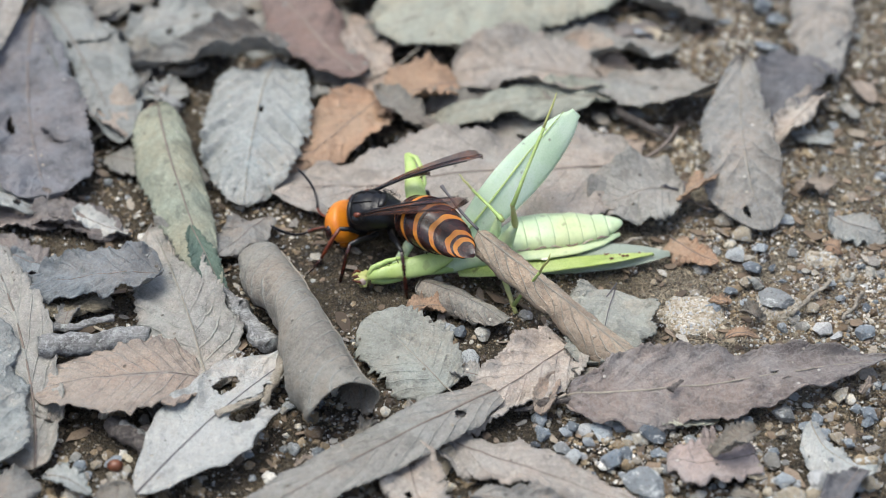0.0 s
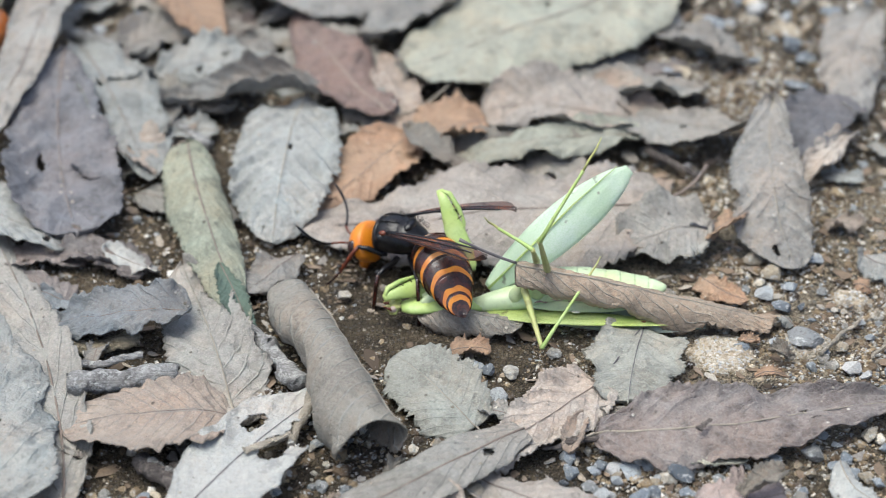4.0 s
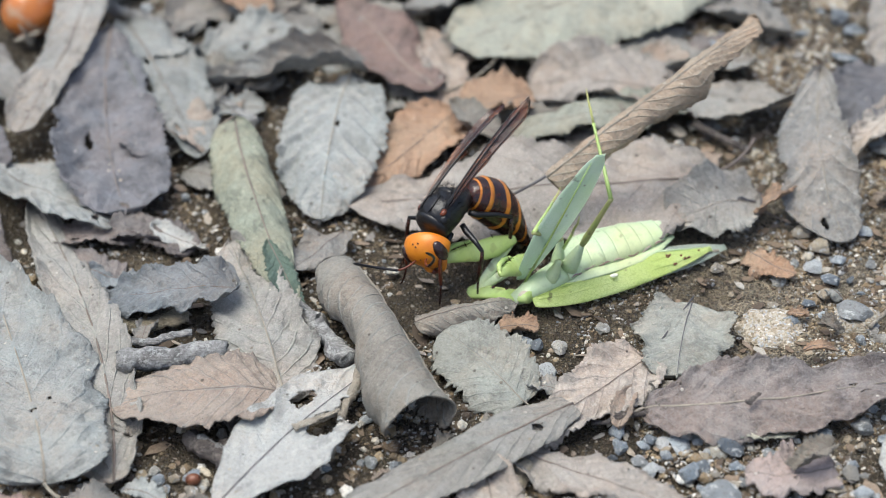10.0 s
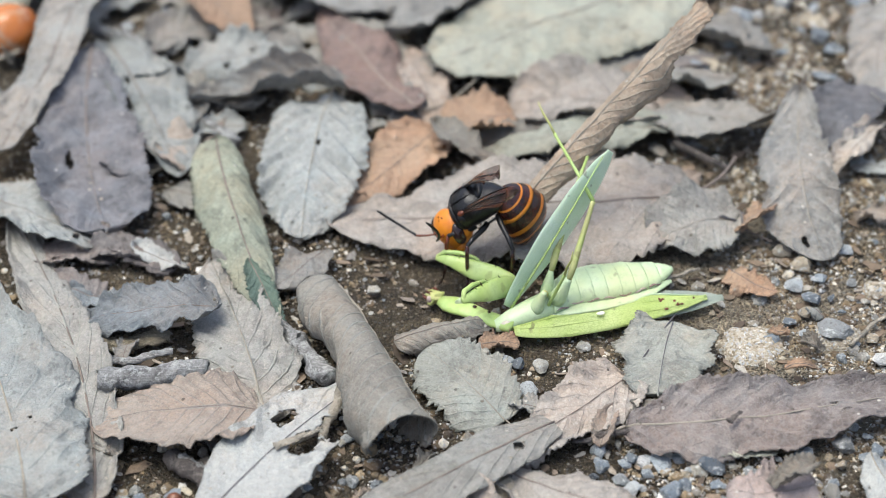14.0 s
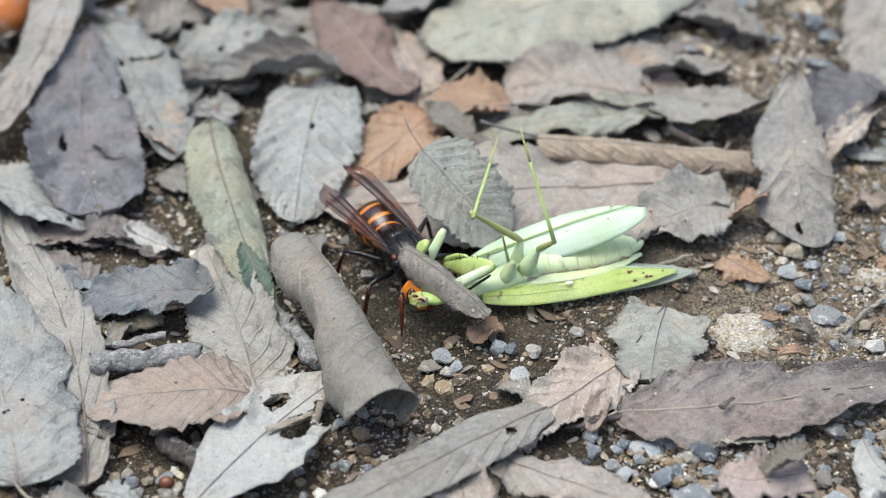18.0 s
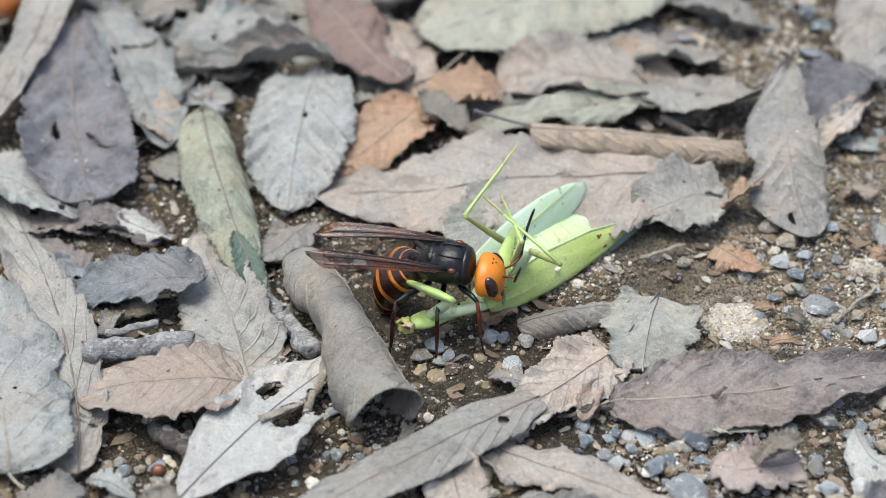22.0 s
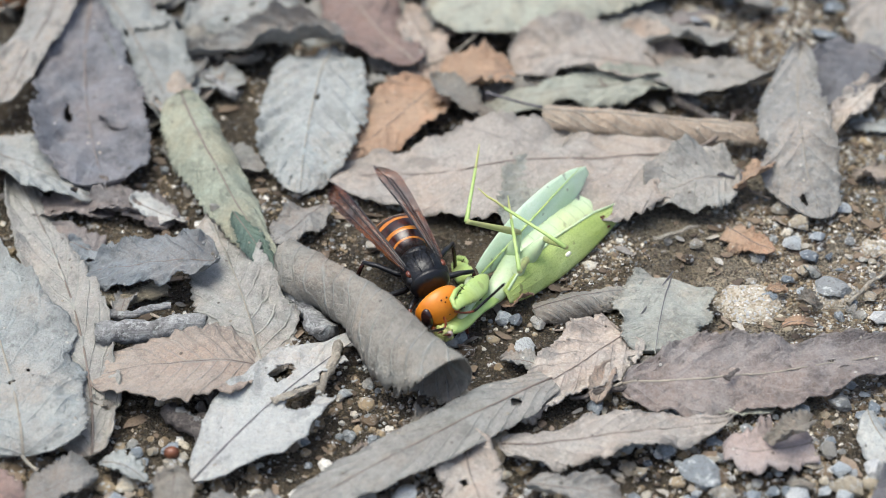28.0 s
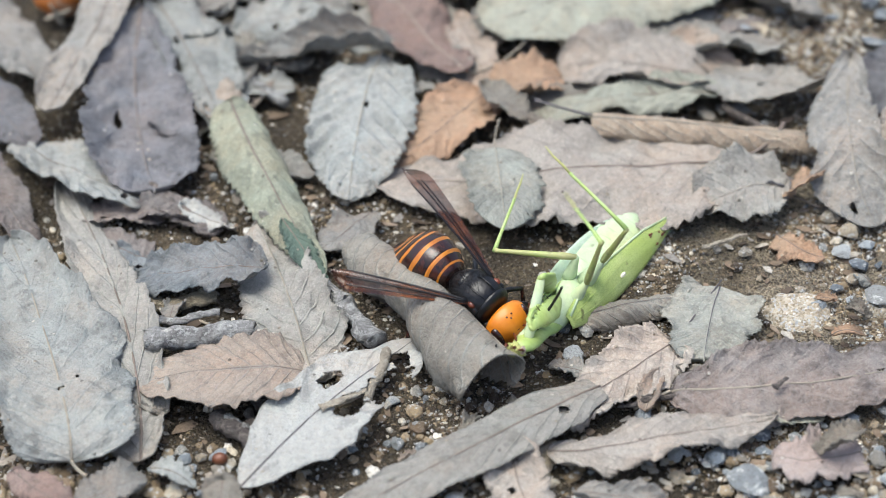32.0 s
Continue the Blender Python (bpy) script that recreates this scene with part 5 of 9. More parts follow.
    for x, y, z in ((2.05, 0, 3.75), (1.5, 0.6, 4.1), (1.5, -0.6, 4.1)):
        part("ocellus", ball(x, y, z - 0.15, 0.2, 0.2, 0.16, 2), EYE_DARK, head)
    part("face_mark", ball(3.35, 0, 1.2, 0.4, 0.9, 0.45, 2), JAW, head, "dark mark between the antennae")
    part("clypeus", ball(2.1, 0, -2.0, 1.35, 2.4, 1.9), FACE, head)
    # abdomen, from the waist backwards, curved down at its end
    edges = (0.0, 0.17, 0.38, 0.57, 0.74, 0.88, 1.0)

    def axis(u):
        bow = radians(46) * u * u
        return -22.0 * u * (1 - 0.12 * u * u), -7.4 * u ** 2.4, math.degrees(-bow)

    def girth(u):
        return 5.6 * max(0.03, math.sin(math.pi * min(1.0, 0.05 + 0.95 * u) ** 0.82)) ** 0.62

    abdomen = None
    for s in range(6):
        bm = bmesh.new()
        n, sides = 10, 48
        rings = []
        for i in range(n + 1):
            loop = []
            for k in range(sides):
                a = 2 * math.pi * k / sides
                line = (0.66 + 0.05 * math.cos(2 * a) + 0.10 * max(0.0, math.sin(a)) ** 12 + 0.02 * math.sin(7 * a + s) + (0.12 if math.sin(a) < -0.5 else 0.0)) if s else 0.5
                f = line * i / 5 if i <= 5 else line + (1 - line) * (i - 5) / 5
                u = edges[s] + (edges[s + 1] - edges[s]) * f * (1.05 if s < 5 else 1.0)
                x, z, tilt = axis(min(u, 0.999))
                r = girth(min(u, 0.998)) * (0.98 + 0.035 * f) + (0.1 if i == n and s < 5 else 0)
                h = r * 0.92 * math.sin(a)
                loop.append(bm.verts.new(Vector((x - h * math.sin(radians(tilt)), r * math.cos(a), z + h * math.cos(radians(tilt)))) * MM))
            rings.append(loop)
        for i in range(n):
            for k in range(sides):
                face = bm.faces.new((rings[i][k], rings[i][(k + 1) % sides], rings[i + 1][(k + 1) % sides], rings[i + 1][k]))
                face.material_index = 1 if (5 <= i <= 8 and 0 < s < 5) or (s == 0 and i in (3, 8, 9)) or (s == 5 and i in (1, 2)) else 0
        bm.faces.new(rings[0])
        bm.faces.new(rings[-1][::-1])
        bmesh.ops.recalc_face_normals(bm, faces=bm.faces)
        made = part("abdomen" if s == 0 else "abdomen_segment", bm, DARK, body if s == 0 else abdomen, "dark brown abdomen with orange bands" if s == 0 else "")
        made.data.materials.append(BAND)
        abdomen = abdomen or made
    parts["abdomen"] = abdomen
    # wings, folded lengthwise, from the hinge backwards
    for side, key in ((1, "wing_left"), (-1, "wing_right")):
        for rear in (False, True):
            bm = bmesh.new()
            long, wide = (28.0, 4.7) if not rear else (15.0, 3.0)
            rows = []
            for i in range(25):
                u = i / 24
                w = wide * (0.16 + 0.84 * u ** 0.8) * (1 - max(0.0, (u - 0.82) / 0.18) ** 2.2 * 0.92)
                row = []
                for j in range(7):
                    v = j / 6
                    fold = 0.55 * math.sin(v * math.pi * 2.5) * (0.3 + u)
                    row.append(bm.verts.new(Vector((-long * u + 0.8 * v * u, side * (v * w - w * 0.2), fold + 1.2 * math.sin(u * 2.6) - (0.5 if rear else 0))) * MM))
                rows.append(row)
            for a, b in zip(rows, rows[1:]):
                for j in range(6):
                    bm.faces.new((a[j], a[j + 1], b[j + 1], b[j]))
            if not rear:
                wing = parts[key] = part("wing", bm, WING, body, "long smoky amber folded wing")
                for lane in (0.0, 0.33, 0.66):
                    line = []
                    for i in range(0, 22):
                        u = i / 24
                        w = wide * (0.16 + 0.84 * u ** 0.8) * (1 - max(0.0, (u - 0.82) / 0.18) ** 2.2 * 0.92)
                        line.append((-long * u + 0.8 * lane * u, side * (lane * w - w * 0.2), 0.55 * math.sin(lane * math.pi * 2.5) * (0.3 + u) + 1.2 * math.sin(u * 2.6) + 0.05))
                    part("vein", tube(line, [0.34 * (1 - 0.6 * i / 22) for i in range(22)] if lane == 0 else [0.16] * 22, 6), SHELL, wing)
            else:
                part("hindwing", bm, WING, parts[key])
    # legs: femur up to the knee, shin down, and a thin foot; at rest from the hip along x
    for key, scale in (("leg_fl", 0.82), ("leg_fr", 0.82), ("leg_ml", 0.95), ("leg_mr", 0.95), ("leg_hl", 1.15), ("leg_hr", 1.15)):
        k = scale
        femur = tube([(0, 0, 0), (1.6 * k, 0, 0.4 * k), (4.5 * k, 0, 2.3 * k), (7.2 * k, 0, 3.4 * k)], [0.62, 0.66, 0.56, 0.4], 10)
        leg = parts[key] = part("leg", femur, SHELL, body)
        part("tibia", tube([(7.0 * k, 0, 3.4 * k), (8.8 * k, 0, 1.2 * k), (11.2 * k, 0, -2.4 * k), (12.4 * k, 0, -4.2 * k)], [0.36, 0.44, 0.42, 0.32], 10), JAW if "f" in key[-2] else DARK, leg, "red-brown shin" if "f" in key[-2] else "")
        part("foot", tube([(12.4 * k, 0, -4.2 * k), (13.6 * k, 0, -5.6 * k), (15.0 * k, 0, -7.0 * k), (16.2 * k, 0, -7.8 * k), (16.9 * k, 0, -7.9 * k)], [0.28, 0.24, 0.23, 0.2, 0.1], 7), DARK, leg)
    for ob in body.children_recursive:
        big = 1.22 * (1.03 if ob == head or ob in head.children_recursive else 0.99 if ob == abdomen or ob in abdomen.children_recursive else 1.0)
        ob.data.transform(Matrix.Scale(big, 4))
    squat = [parts["thorax"], *parts["thorax"].children]
    for ob in squat:
        ob.data.transform(Matrix.Scale(0.98, 4, (1, 0, 0)) @ Matrix.Scale(0.93, 4))
    return parts


HORNET = hornet()


# ---- the mantis on its back, about the root of its near wing: x towards its tail ----
def green_material(name, main, second, rough=0.5, spots=0.0, glow=0.0):
    n = Nodes(name, rough)
    base = n.mix(n.mask(n.noise(160.0, 4.0, 0.6), 0.35, 0.68), main, second)
    base = n.mix(n.math("MULTIPLY", n.mask(n.noise(60.0, 3.0), 0.45, 0.65), 0.45), base, (second[0] * 1.12, second[1] * 0.92, second[2] * 0.6))
    base = n.mix(n.math("MULTIPLY", n.mask(n.noise(700.0, 4.0, 0.7), 0.5, 0.7), 0.35), base, shade(main, 0.6))
    if spots:
        base = n.mix(n.math("MULTIPLY", n.mask(n.noise(240.0, 2.0, 0.5), 0.66, 0.72), spots), base, (0.06, 0.035, 0.03))
    n.colour(base)
    n.shader.inputs["Subsurface Weight"].default_value = glow
    n.shader.inputs["Subsurface Radius"].default_value = (0.0008, 0.0012, 0.0004)
    n.bump(n.noise(900.0, 4.0, 0.6), 0.35, 0.0002)
    return n.material


def net_material(name, main, second, vein, alpha=1.0, rough=0.35):
    """A wing with a net of veins; u runs along it, v across."""
    n = Nodes(name, rough)
    uv = n.tree.nodes.new("ShaderNodeUVMap")
    grid = n.node("ShaderNodeMapping", Scale=(50.0, 9.0, 1.0), Rotation=(0.0, 0.0, 0.35))
    n.link(uv.outputs[0], grid.inputs["Vector"])
    cells = n.node("ShaderNodeTexVoronoi", Scale=1.0)
    cells.feature = "DISTANCE_TO_EDGE"
    n.link(grid.outputs[0], cells.inputs["Vector"])
    line = n.mask(cells.outputs["Distance"], 0.085, 0.03)
    base = n.mix(n.mask(n.noise(70.0, 3.0), 0.4, 0.65), main, second)
    base = n.mix(n.math("MULTIPLY", n.mask(n.noise(330.0, 2.0, 0.5), 0.68, 0.73), 0.7), base, (0.10, 0.07, 0.04))
    n.colour(n.mix(n.math("MULTIPLY", line, 0.55), base, vein))
    n.shader.inputs["Alpha"].default_value = alpha
    through_light = n.node("ShaderNodeBsdfTranslucent")
    tint = n.mix(0.6, base, second)
    n.link(tint, through_light.inputs["Color"])
    blend = n.node("ShaderNodeMixShader", Fac=0.32)
    n.link(n.shader.outputs[0], blend.inputs[1])
    n.link(through_light.outputs[0], blend.inputs[2])
    n.link(blend.outputs[0], n.tree.nodes["Material Output"].inputs["Surface"])
    n.bump(line, 0.5, 0.0002)
    return n.material


GREEN = green_material("leaf_green_skin", (0.33, 0.47, 0.13), (0.42, 0.54, 0.21), 0.4, 0.25)
BELLY = green_material("pale_green_belly", (0.46, 0.58, 0.34), (0.53, 0.64, 0.42), 0.36, 0.4)
PLEURA = green_material("pale_pinkish_skin", (0.52, 0.47, 0.36), (0.38, 0.27, 0.29), 0.5, 0.4)
SEAM = green_material("purplish_seam", (0.22, 0.13, 0.15), (0.34, 0.26, 0.22), 0.5, 0.3)
SHANK = green_material("straw_green_skin", (0.42, 0.40, 0.20), (0.36, 0.42, 0.13), 0.45, 0.3)
TEGMEN = net_material("bright_green_wing_case", (0.58, 0.70, 0.22), (0.66, 0.76, 0.32), (0.27, 0.40, 0.07))
VEIL = net_material("pale_blue_green_wing", (0.68, 0.83, 0.62), (0.78, 0.89, 0.78), (0.50, 0.70, 0.44), 0.92)
GLASSY = net_material("clear_hind_wing", (0.66, 0.72, 0.64), (0.58, 0.66, 0.56), (0.36, 0.42, 0.32), 0.55)
IVORY = green_material("ivory_spot", (0.85, 0.85, 0.78), (0.78, 0.78, 0.70), 0.4)


def blade(name, long, left, right, material, parent, label="", widest=0.45, blunt=0.6, arch=2.0, droop=0.0, thick=0.15):
    """A wing along x from its root, flat across y, arched in z; half widths in mm."""
    bm = bmesh.new()
    layer = bm.loops.layers.uv.new("UVMap")
    power = math.log(0.5) / math.log(widest)
    grid = []
    for i in range(41):
        u = i / 40
        w = max(0.06, math.sin(math.pi * min(1.0, 0.03 + 0.97 * u) ** power)) ** blunt
        row = []
        for j in range(13):
            v = (j - 6) / 6
            y = v * w * (left if v > 0 else right)
            z = arch * (1 - v * v) * w + droop * u * u + 0.25 * noise.noise(Vector((u * 6, v * 2, long)))
            row.append((bm.verts.new(Vector((u * long, y, z)) * MM), u, v))
        grid.append(row)
    for a, b in zip(grid, grid[1:]):
        for j in range(12):
            corners = (a[j], a[j + 1], b[j + 1], b[j])
            face = bm.faces.new([c[0] for c in corners])
            for loop, c in zip(face.loops, corners):
                loop[layer].uv = (c[1], c[2])
    ob = part(name, bm, material, parent, label)
    thin = ob.modifiers.new("thickness", "SOLIDIFY")
    thin.thickness, thin.offset = thick * MM, 0.0
    return ob


def mantis():
    body = new("mantis")
    tagged(body, "dead green praying mantis lying on its back on the soil", "mantis")
    parts = {"body": body}
    near = blade("wing_case", 50.0, 4.5, 4.8, TEGMEN, body, "bright green wing case with a net of veins", 0.40, 0.62, 0.9)
    parts["tegmen"] = near
    part("wing_edge", tube([(1, 1.1, 0.4), (9, 3.95, 0.2), (22, 4.5, 0.15), (37, 3.4, 0.15), (48, 0.9, 0.15)], [0.4, 0.42, 0.4, 0.3, 0.15], 6), BELLY, near, "pale wing edge")
    for k, v in enumerate((0.3, -0.45)):
        part("wing_vein", tube([(1.5, v * 1.2, 0.75), (10, v * 3.6, 0.95), (24, v * 4.2, 0.95 - 0.25 * abs(v)), (38, v * 3.4, 0.7), (47, v * 1.2, 0.25)], [0.13, 0.11, 0.09, 0.07, 0.04], 5, 0.4), TEGMEN, near)
    rng = random.Random(21)
    for k in range(9):
        x = rng.uniform(36, 48)
        part("brown_speck", ball(x, rng.uniform(-0.8, 0.8) * (50 - x) * 0.22, 0.62, rng.uniform(0.25, 0.6), rng.uniform(0.2, 0.4), 0.22, 2), JAW, near, "brown speck" if k == 0 else "")
    part("wing_spot", ball(22, -0.6, 1.75, 1.1, 0.55, 0.25, 2), IVORY, near, "ivory white spot")
    hind = blade("hind_wing", 50.0, 5.0, 4.4, GLASSY, body, "clear veined hind wing", 0.5, 0.6, 0.8)
    hind.matrix_basis = pose(3.5 * MM, 1.0 * MM, 2.6 * MM, 14, 1, -4)
    parts["veil"] = blade("wing_case", 46.0, 5.6, 5.6, VEIL, body, "pale blue-green wing case spread out", 0.55, 0.5, 1.5)
    part("wing_rib", tube([(0, 0, 1.6), (15, 1.2, 1.9), (30, 2.4, 1.8), (44, 2.6, 0.8)], [0.32, 0.28, 0.2, 0.1], 6), GREEN, parts["veil"], "green main vein")
    # abdomen: eight overlapping rings, flat, blunt at its end
    def trunk(u):
        girth = 6.3 * math.sin(math.pi * min(1.0, 0.16 + 0.70 * u)) ** 0.55
        return Vector((10.0 + 29.0 * u, 6.6 * min(1.0, 0.45 + u * 2.5) + 0.8 * u, 5.8 - 0.9 * u)), girth

    abdomen = None
    for k in range(8):
        rings = []
        for i in range(9):
            f = i / 8
            p, girth = trunk((k + f * 1.06) / 8 if k < 7 else (k + f) / 8)
            girth *= 0.982 + 0.02 * f ** 0.6 - (0.02 if i == 8 else 0.0)
            rings.append((p.x, p.y, p.z, girth, girth * (0.56 - 0.012 * k)))
        skin = loft(bmesh.new(), rings, 40)
        for vert in skin.verts:
            q = vert.co / MM
            vert.co += Vector((0, 0.4, 1)) * (0.5 * MM * noise.noise(q * 0.16)) + Vector((0, 0.3, 1)) * (0.12 * MM * noise.noise(q * 0.7))
        made = part("abdomen" if k == 0 else "abdomen_segment", skin, BELLY, abdomen or body, "pale green segmented abdomen" if k == 0 else "")
        abdomen = abdomen or made
    parts["abdomen"] = abdomen
    part("abdomen_tip", loft(bmesh.new(), [(38.4, 7.5, 4.9, 3.6, 1.9), (40.4, 7.8, 4.8, 3.0, 1.5), (42.2, 8.0, 4.8, 1.9, 1.0), (43.4, 8.1, 4.9, 0.7, 0.4)], 14), BELLY, abdomen)
    part("flank", loft(bmesh.new(), [(9, 0.4, 4.6, 1.4, 0.5), (14, 0.2, 4.7, 2.3, 0.6), (22, 0.3, 4.6, 2.6, 0.6), (30, 1.0, 4.3, 2.4, 0.55), (37, 2.8, 4.0, 1.8, 0.5), (42, 4.6, 4.0, 0.6, 0.3)], 14), BELLY, abdomen, "pale green plate along the flank")
    for k in range(7):
        u0, u1 = (k + 0.15) / 7, (k + 0.95) / 7
        line = []
        for i in range(6):
            p, girth = trunk(u0 + (u1 - u0) * i / 5)
            line.append((p.x, p.y - girth * 0.985, p.z + 0.1 + 0.35 * math.sin(k * 2.1 + i)))
        part("side_line", tube(line, [0.1, 0.24, 0.28, 0.22, 0.26, 0.1], 6), PLEURA if k % 2 else SEAM, abdomen, "purplish line along the flank" if k == 0 else "")
    # hind thorax with the roots of the legs
    part("thorax", loft(bmesh.new(), [(-5, 0, 3.6, 1.6, 1.5), (-1, 0.6, 4.2, 2.8, 2.4), (4, 1.6, 4.8, 3.4, 3.0), (8, 2.6, 5.0, 3.8, 3.0), (11, 3, 5.2, 3.6, 2.6)], 18), BELLY, body, "pale green and pinkish underside of the thorax")
    for base, top, fat in (((11.0, 1.5, 7.0), (14.0, 0.5, 14.2), 1.9), ((5.5, 0.5, 6.0), (7.6, 0.0, 11.8), 1.6), ((9.5, 5.0, 6.5), (11.0, 6.0, 13.2), 1.5)):
        lower, upper = Vector(base), Vector(top)
        part("hip", tube([lower.lerp(upper, u) for u in (0.0, 0.25, 0.5, 0.75, 0.92, 1.0)], [fat * f for f in (1.15, 1.1, 0.9, 0.65, 0.5, 0.4)], 12), BELLY, body, "pale green cone-shaped hip")
    # fore part, from the root towards the head along x
    pro = parts["prothorax"] = part("prothorax", loft(bmesh.new(), [(-3, 0, 0, 1.8, 1.4), (2, 0, 0, 2.4, 1.2), (6, 0, 0.2, 2.2, 1.0), (10, 0, 0.2, 2.5, 1.1), (14, 0, 0.2, 3.1, 1.3), (17, 0, 0, 2.8, 1.3), (19.5, 0, 0, 1.7, 1.0)], 16), GREEN, body, "pale green fore thorax")
    for x, r in ((4.5, 0.5), (9.0, 0.6)):
        part("dark_mark", ball(x, -0.6, 1.55, r, r * 0.8, 0.25, 2), DARK, pro, "dark purple mark")
    part("root_patch", loft(bmesh.new(), [(-2.8, 0, 0.5, 1.0, 0.8), (-1.3, -0.3, 0.7, 1.7, 0.9), (0.4, -0.2, 0.6, 1.8, 0.8), (2.0, 0, 0.4, 0.8, 0.5)], 14), PLEURA, pro, "pinkish purple joint")
    chunk = ball(0, 0, 0, 1.7, 2.3, 1.5, 4)
    for vert in chunk.verts:
        q = vert.co / MM
        vert.co += vert.co.normalized() * MM * (0.9 * noise.noise(q * 0.8) + 0.5 * noise.noise(q * 2.1))
        vert.co += Vector((21.4, 0, 0.3)) * MM
    skull = part("head", chunk, SHANK, pro, "small green head, half eaten")
    part("eye", ball(21.6, 1.9, 0.8, 0.9, 0.7, 1.0), PLEURA, skull)
    for k in range(5):
        a = k * 1.2 - 2.2
        part("mouthpart", tube([(21.5, 0.8 * a, 0.6), (22.8, 0.9 * a, 1.5), (24.0, 0.6 * a, 1.2 + 0.4 * math.sin(a * 3))], [0.45, 0.35, 0.1], 7), SHANK if k % 2 else JAW, skull)
    for key in ("arm_a", "arm_b"):
        parts[key + "_hip"] = part("foreleg", loft(bmesh.new(), [(-0.5, 0, 0, 0.7, 0.8), (1.0, 0, 0, 0.9, 1.2), (7.5, 0, 0, 0.9, 1.35), (13.5, 0, 0, 0.75, 1.1), (15, 0, 0, 0.6, 0.7)], 14), BELLY, body, "pale green fore coxa")
        femur = parts[key] = part("foreleg_femur", loft(bmesh.new(), [(-0.8, 0, 0, 0.6, 0.9), (0.6, 0, 0, 0.9, 1.6), (5, 0, 0.4, 1.15, 2.75), (11, 0, 0.3, 1.05, 2.45), (17, 0, 0, 0.75, 1.45), (21, 0, 0, 0.5, 0.85)], 16), GREEN, body, "spiny grasping foreleg")
        part("foreleg_tibia", tube([(20.6, 0, -0.2), (19.2, 0, -1.9), (15, 0, -2.7), (11, 0, -2.6), (8.8, 0, -1.7)], [0.55, 0.68, 0.6, 0.42, 0.1], 9), GREEN, femur)
        for i in range(11):
            x = 5.0 + 1.25 * i
            part("spine", tube([(x, 0.4 if i % 2 else -0.4, -1.3), (x + 0.5, 0.6 if i % 2 else -0.6, -3.0 if i % 3 == 0 else -2.3)], [0.22, 0.03], 5), DARK if i % 3 == 0 else GREEN, femur)
    for key in ("leg_a", "leg_b", "leg_c"):
        parts[key] = part("leg_femur", tube([(0, 0, 0), (3, 0, 0), (10, 0, 0), (18.6, 0, 0), (20, 0, 0)], [0.7, 0.95, 0.75, 0.55, 0.66], 9), SHANK, body, "thin straw-green leg")
        shin = parts[key + "_shin"] = part("leg_shin", tube([(0, 0, 0), (7, 0, 0.2), (18.5, 0, 0), (20, 0, 0)], [0.6, 0.45, 0.38, 0.44], 8), GREEN, body)
        part("leg_foot", tube([(20, 0, 0), (23, 0, 0.3), (26, 0, 0.1), (29, 0, 0.8)], [0.34, 0.3, 0.28, 0.1], 7), SHANK, shin)
    return parts


MANTIS = mantis()


# ---- all that moves: seconds, place in mm, turn in degrees ----
def key(ob, rows):
    walk(ob, [(t, pose(x * MM, y * MM, z * MM, rx, ry, rz)) for t, x, y, z, rx, ry, rz in rows])


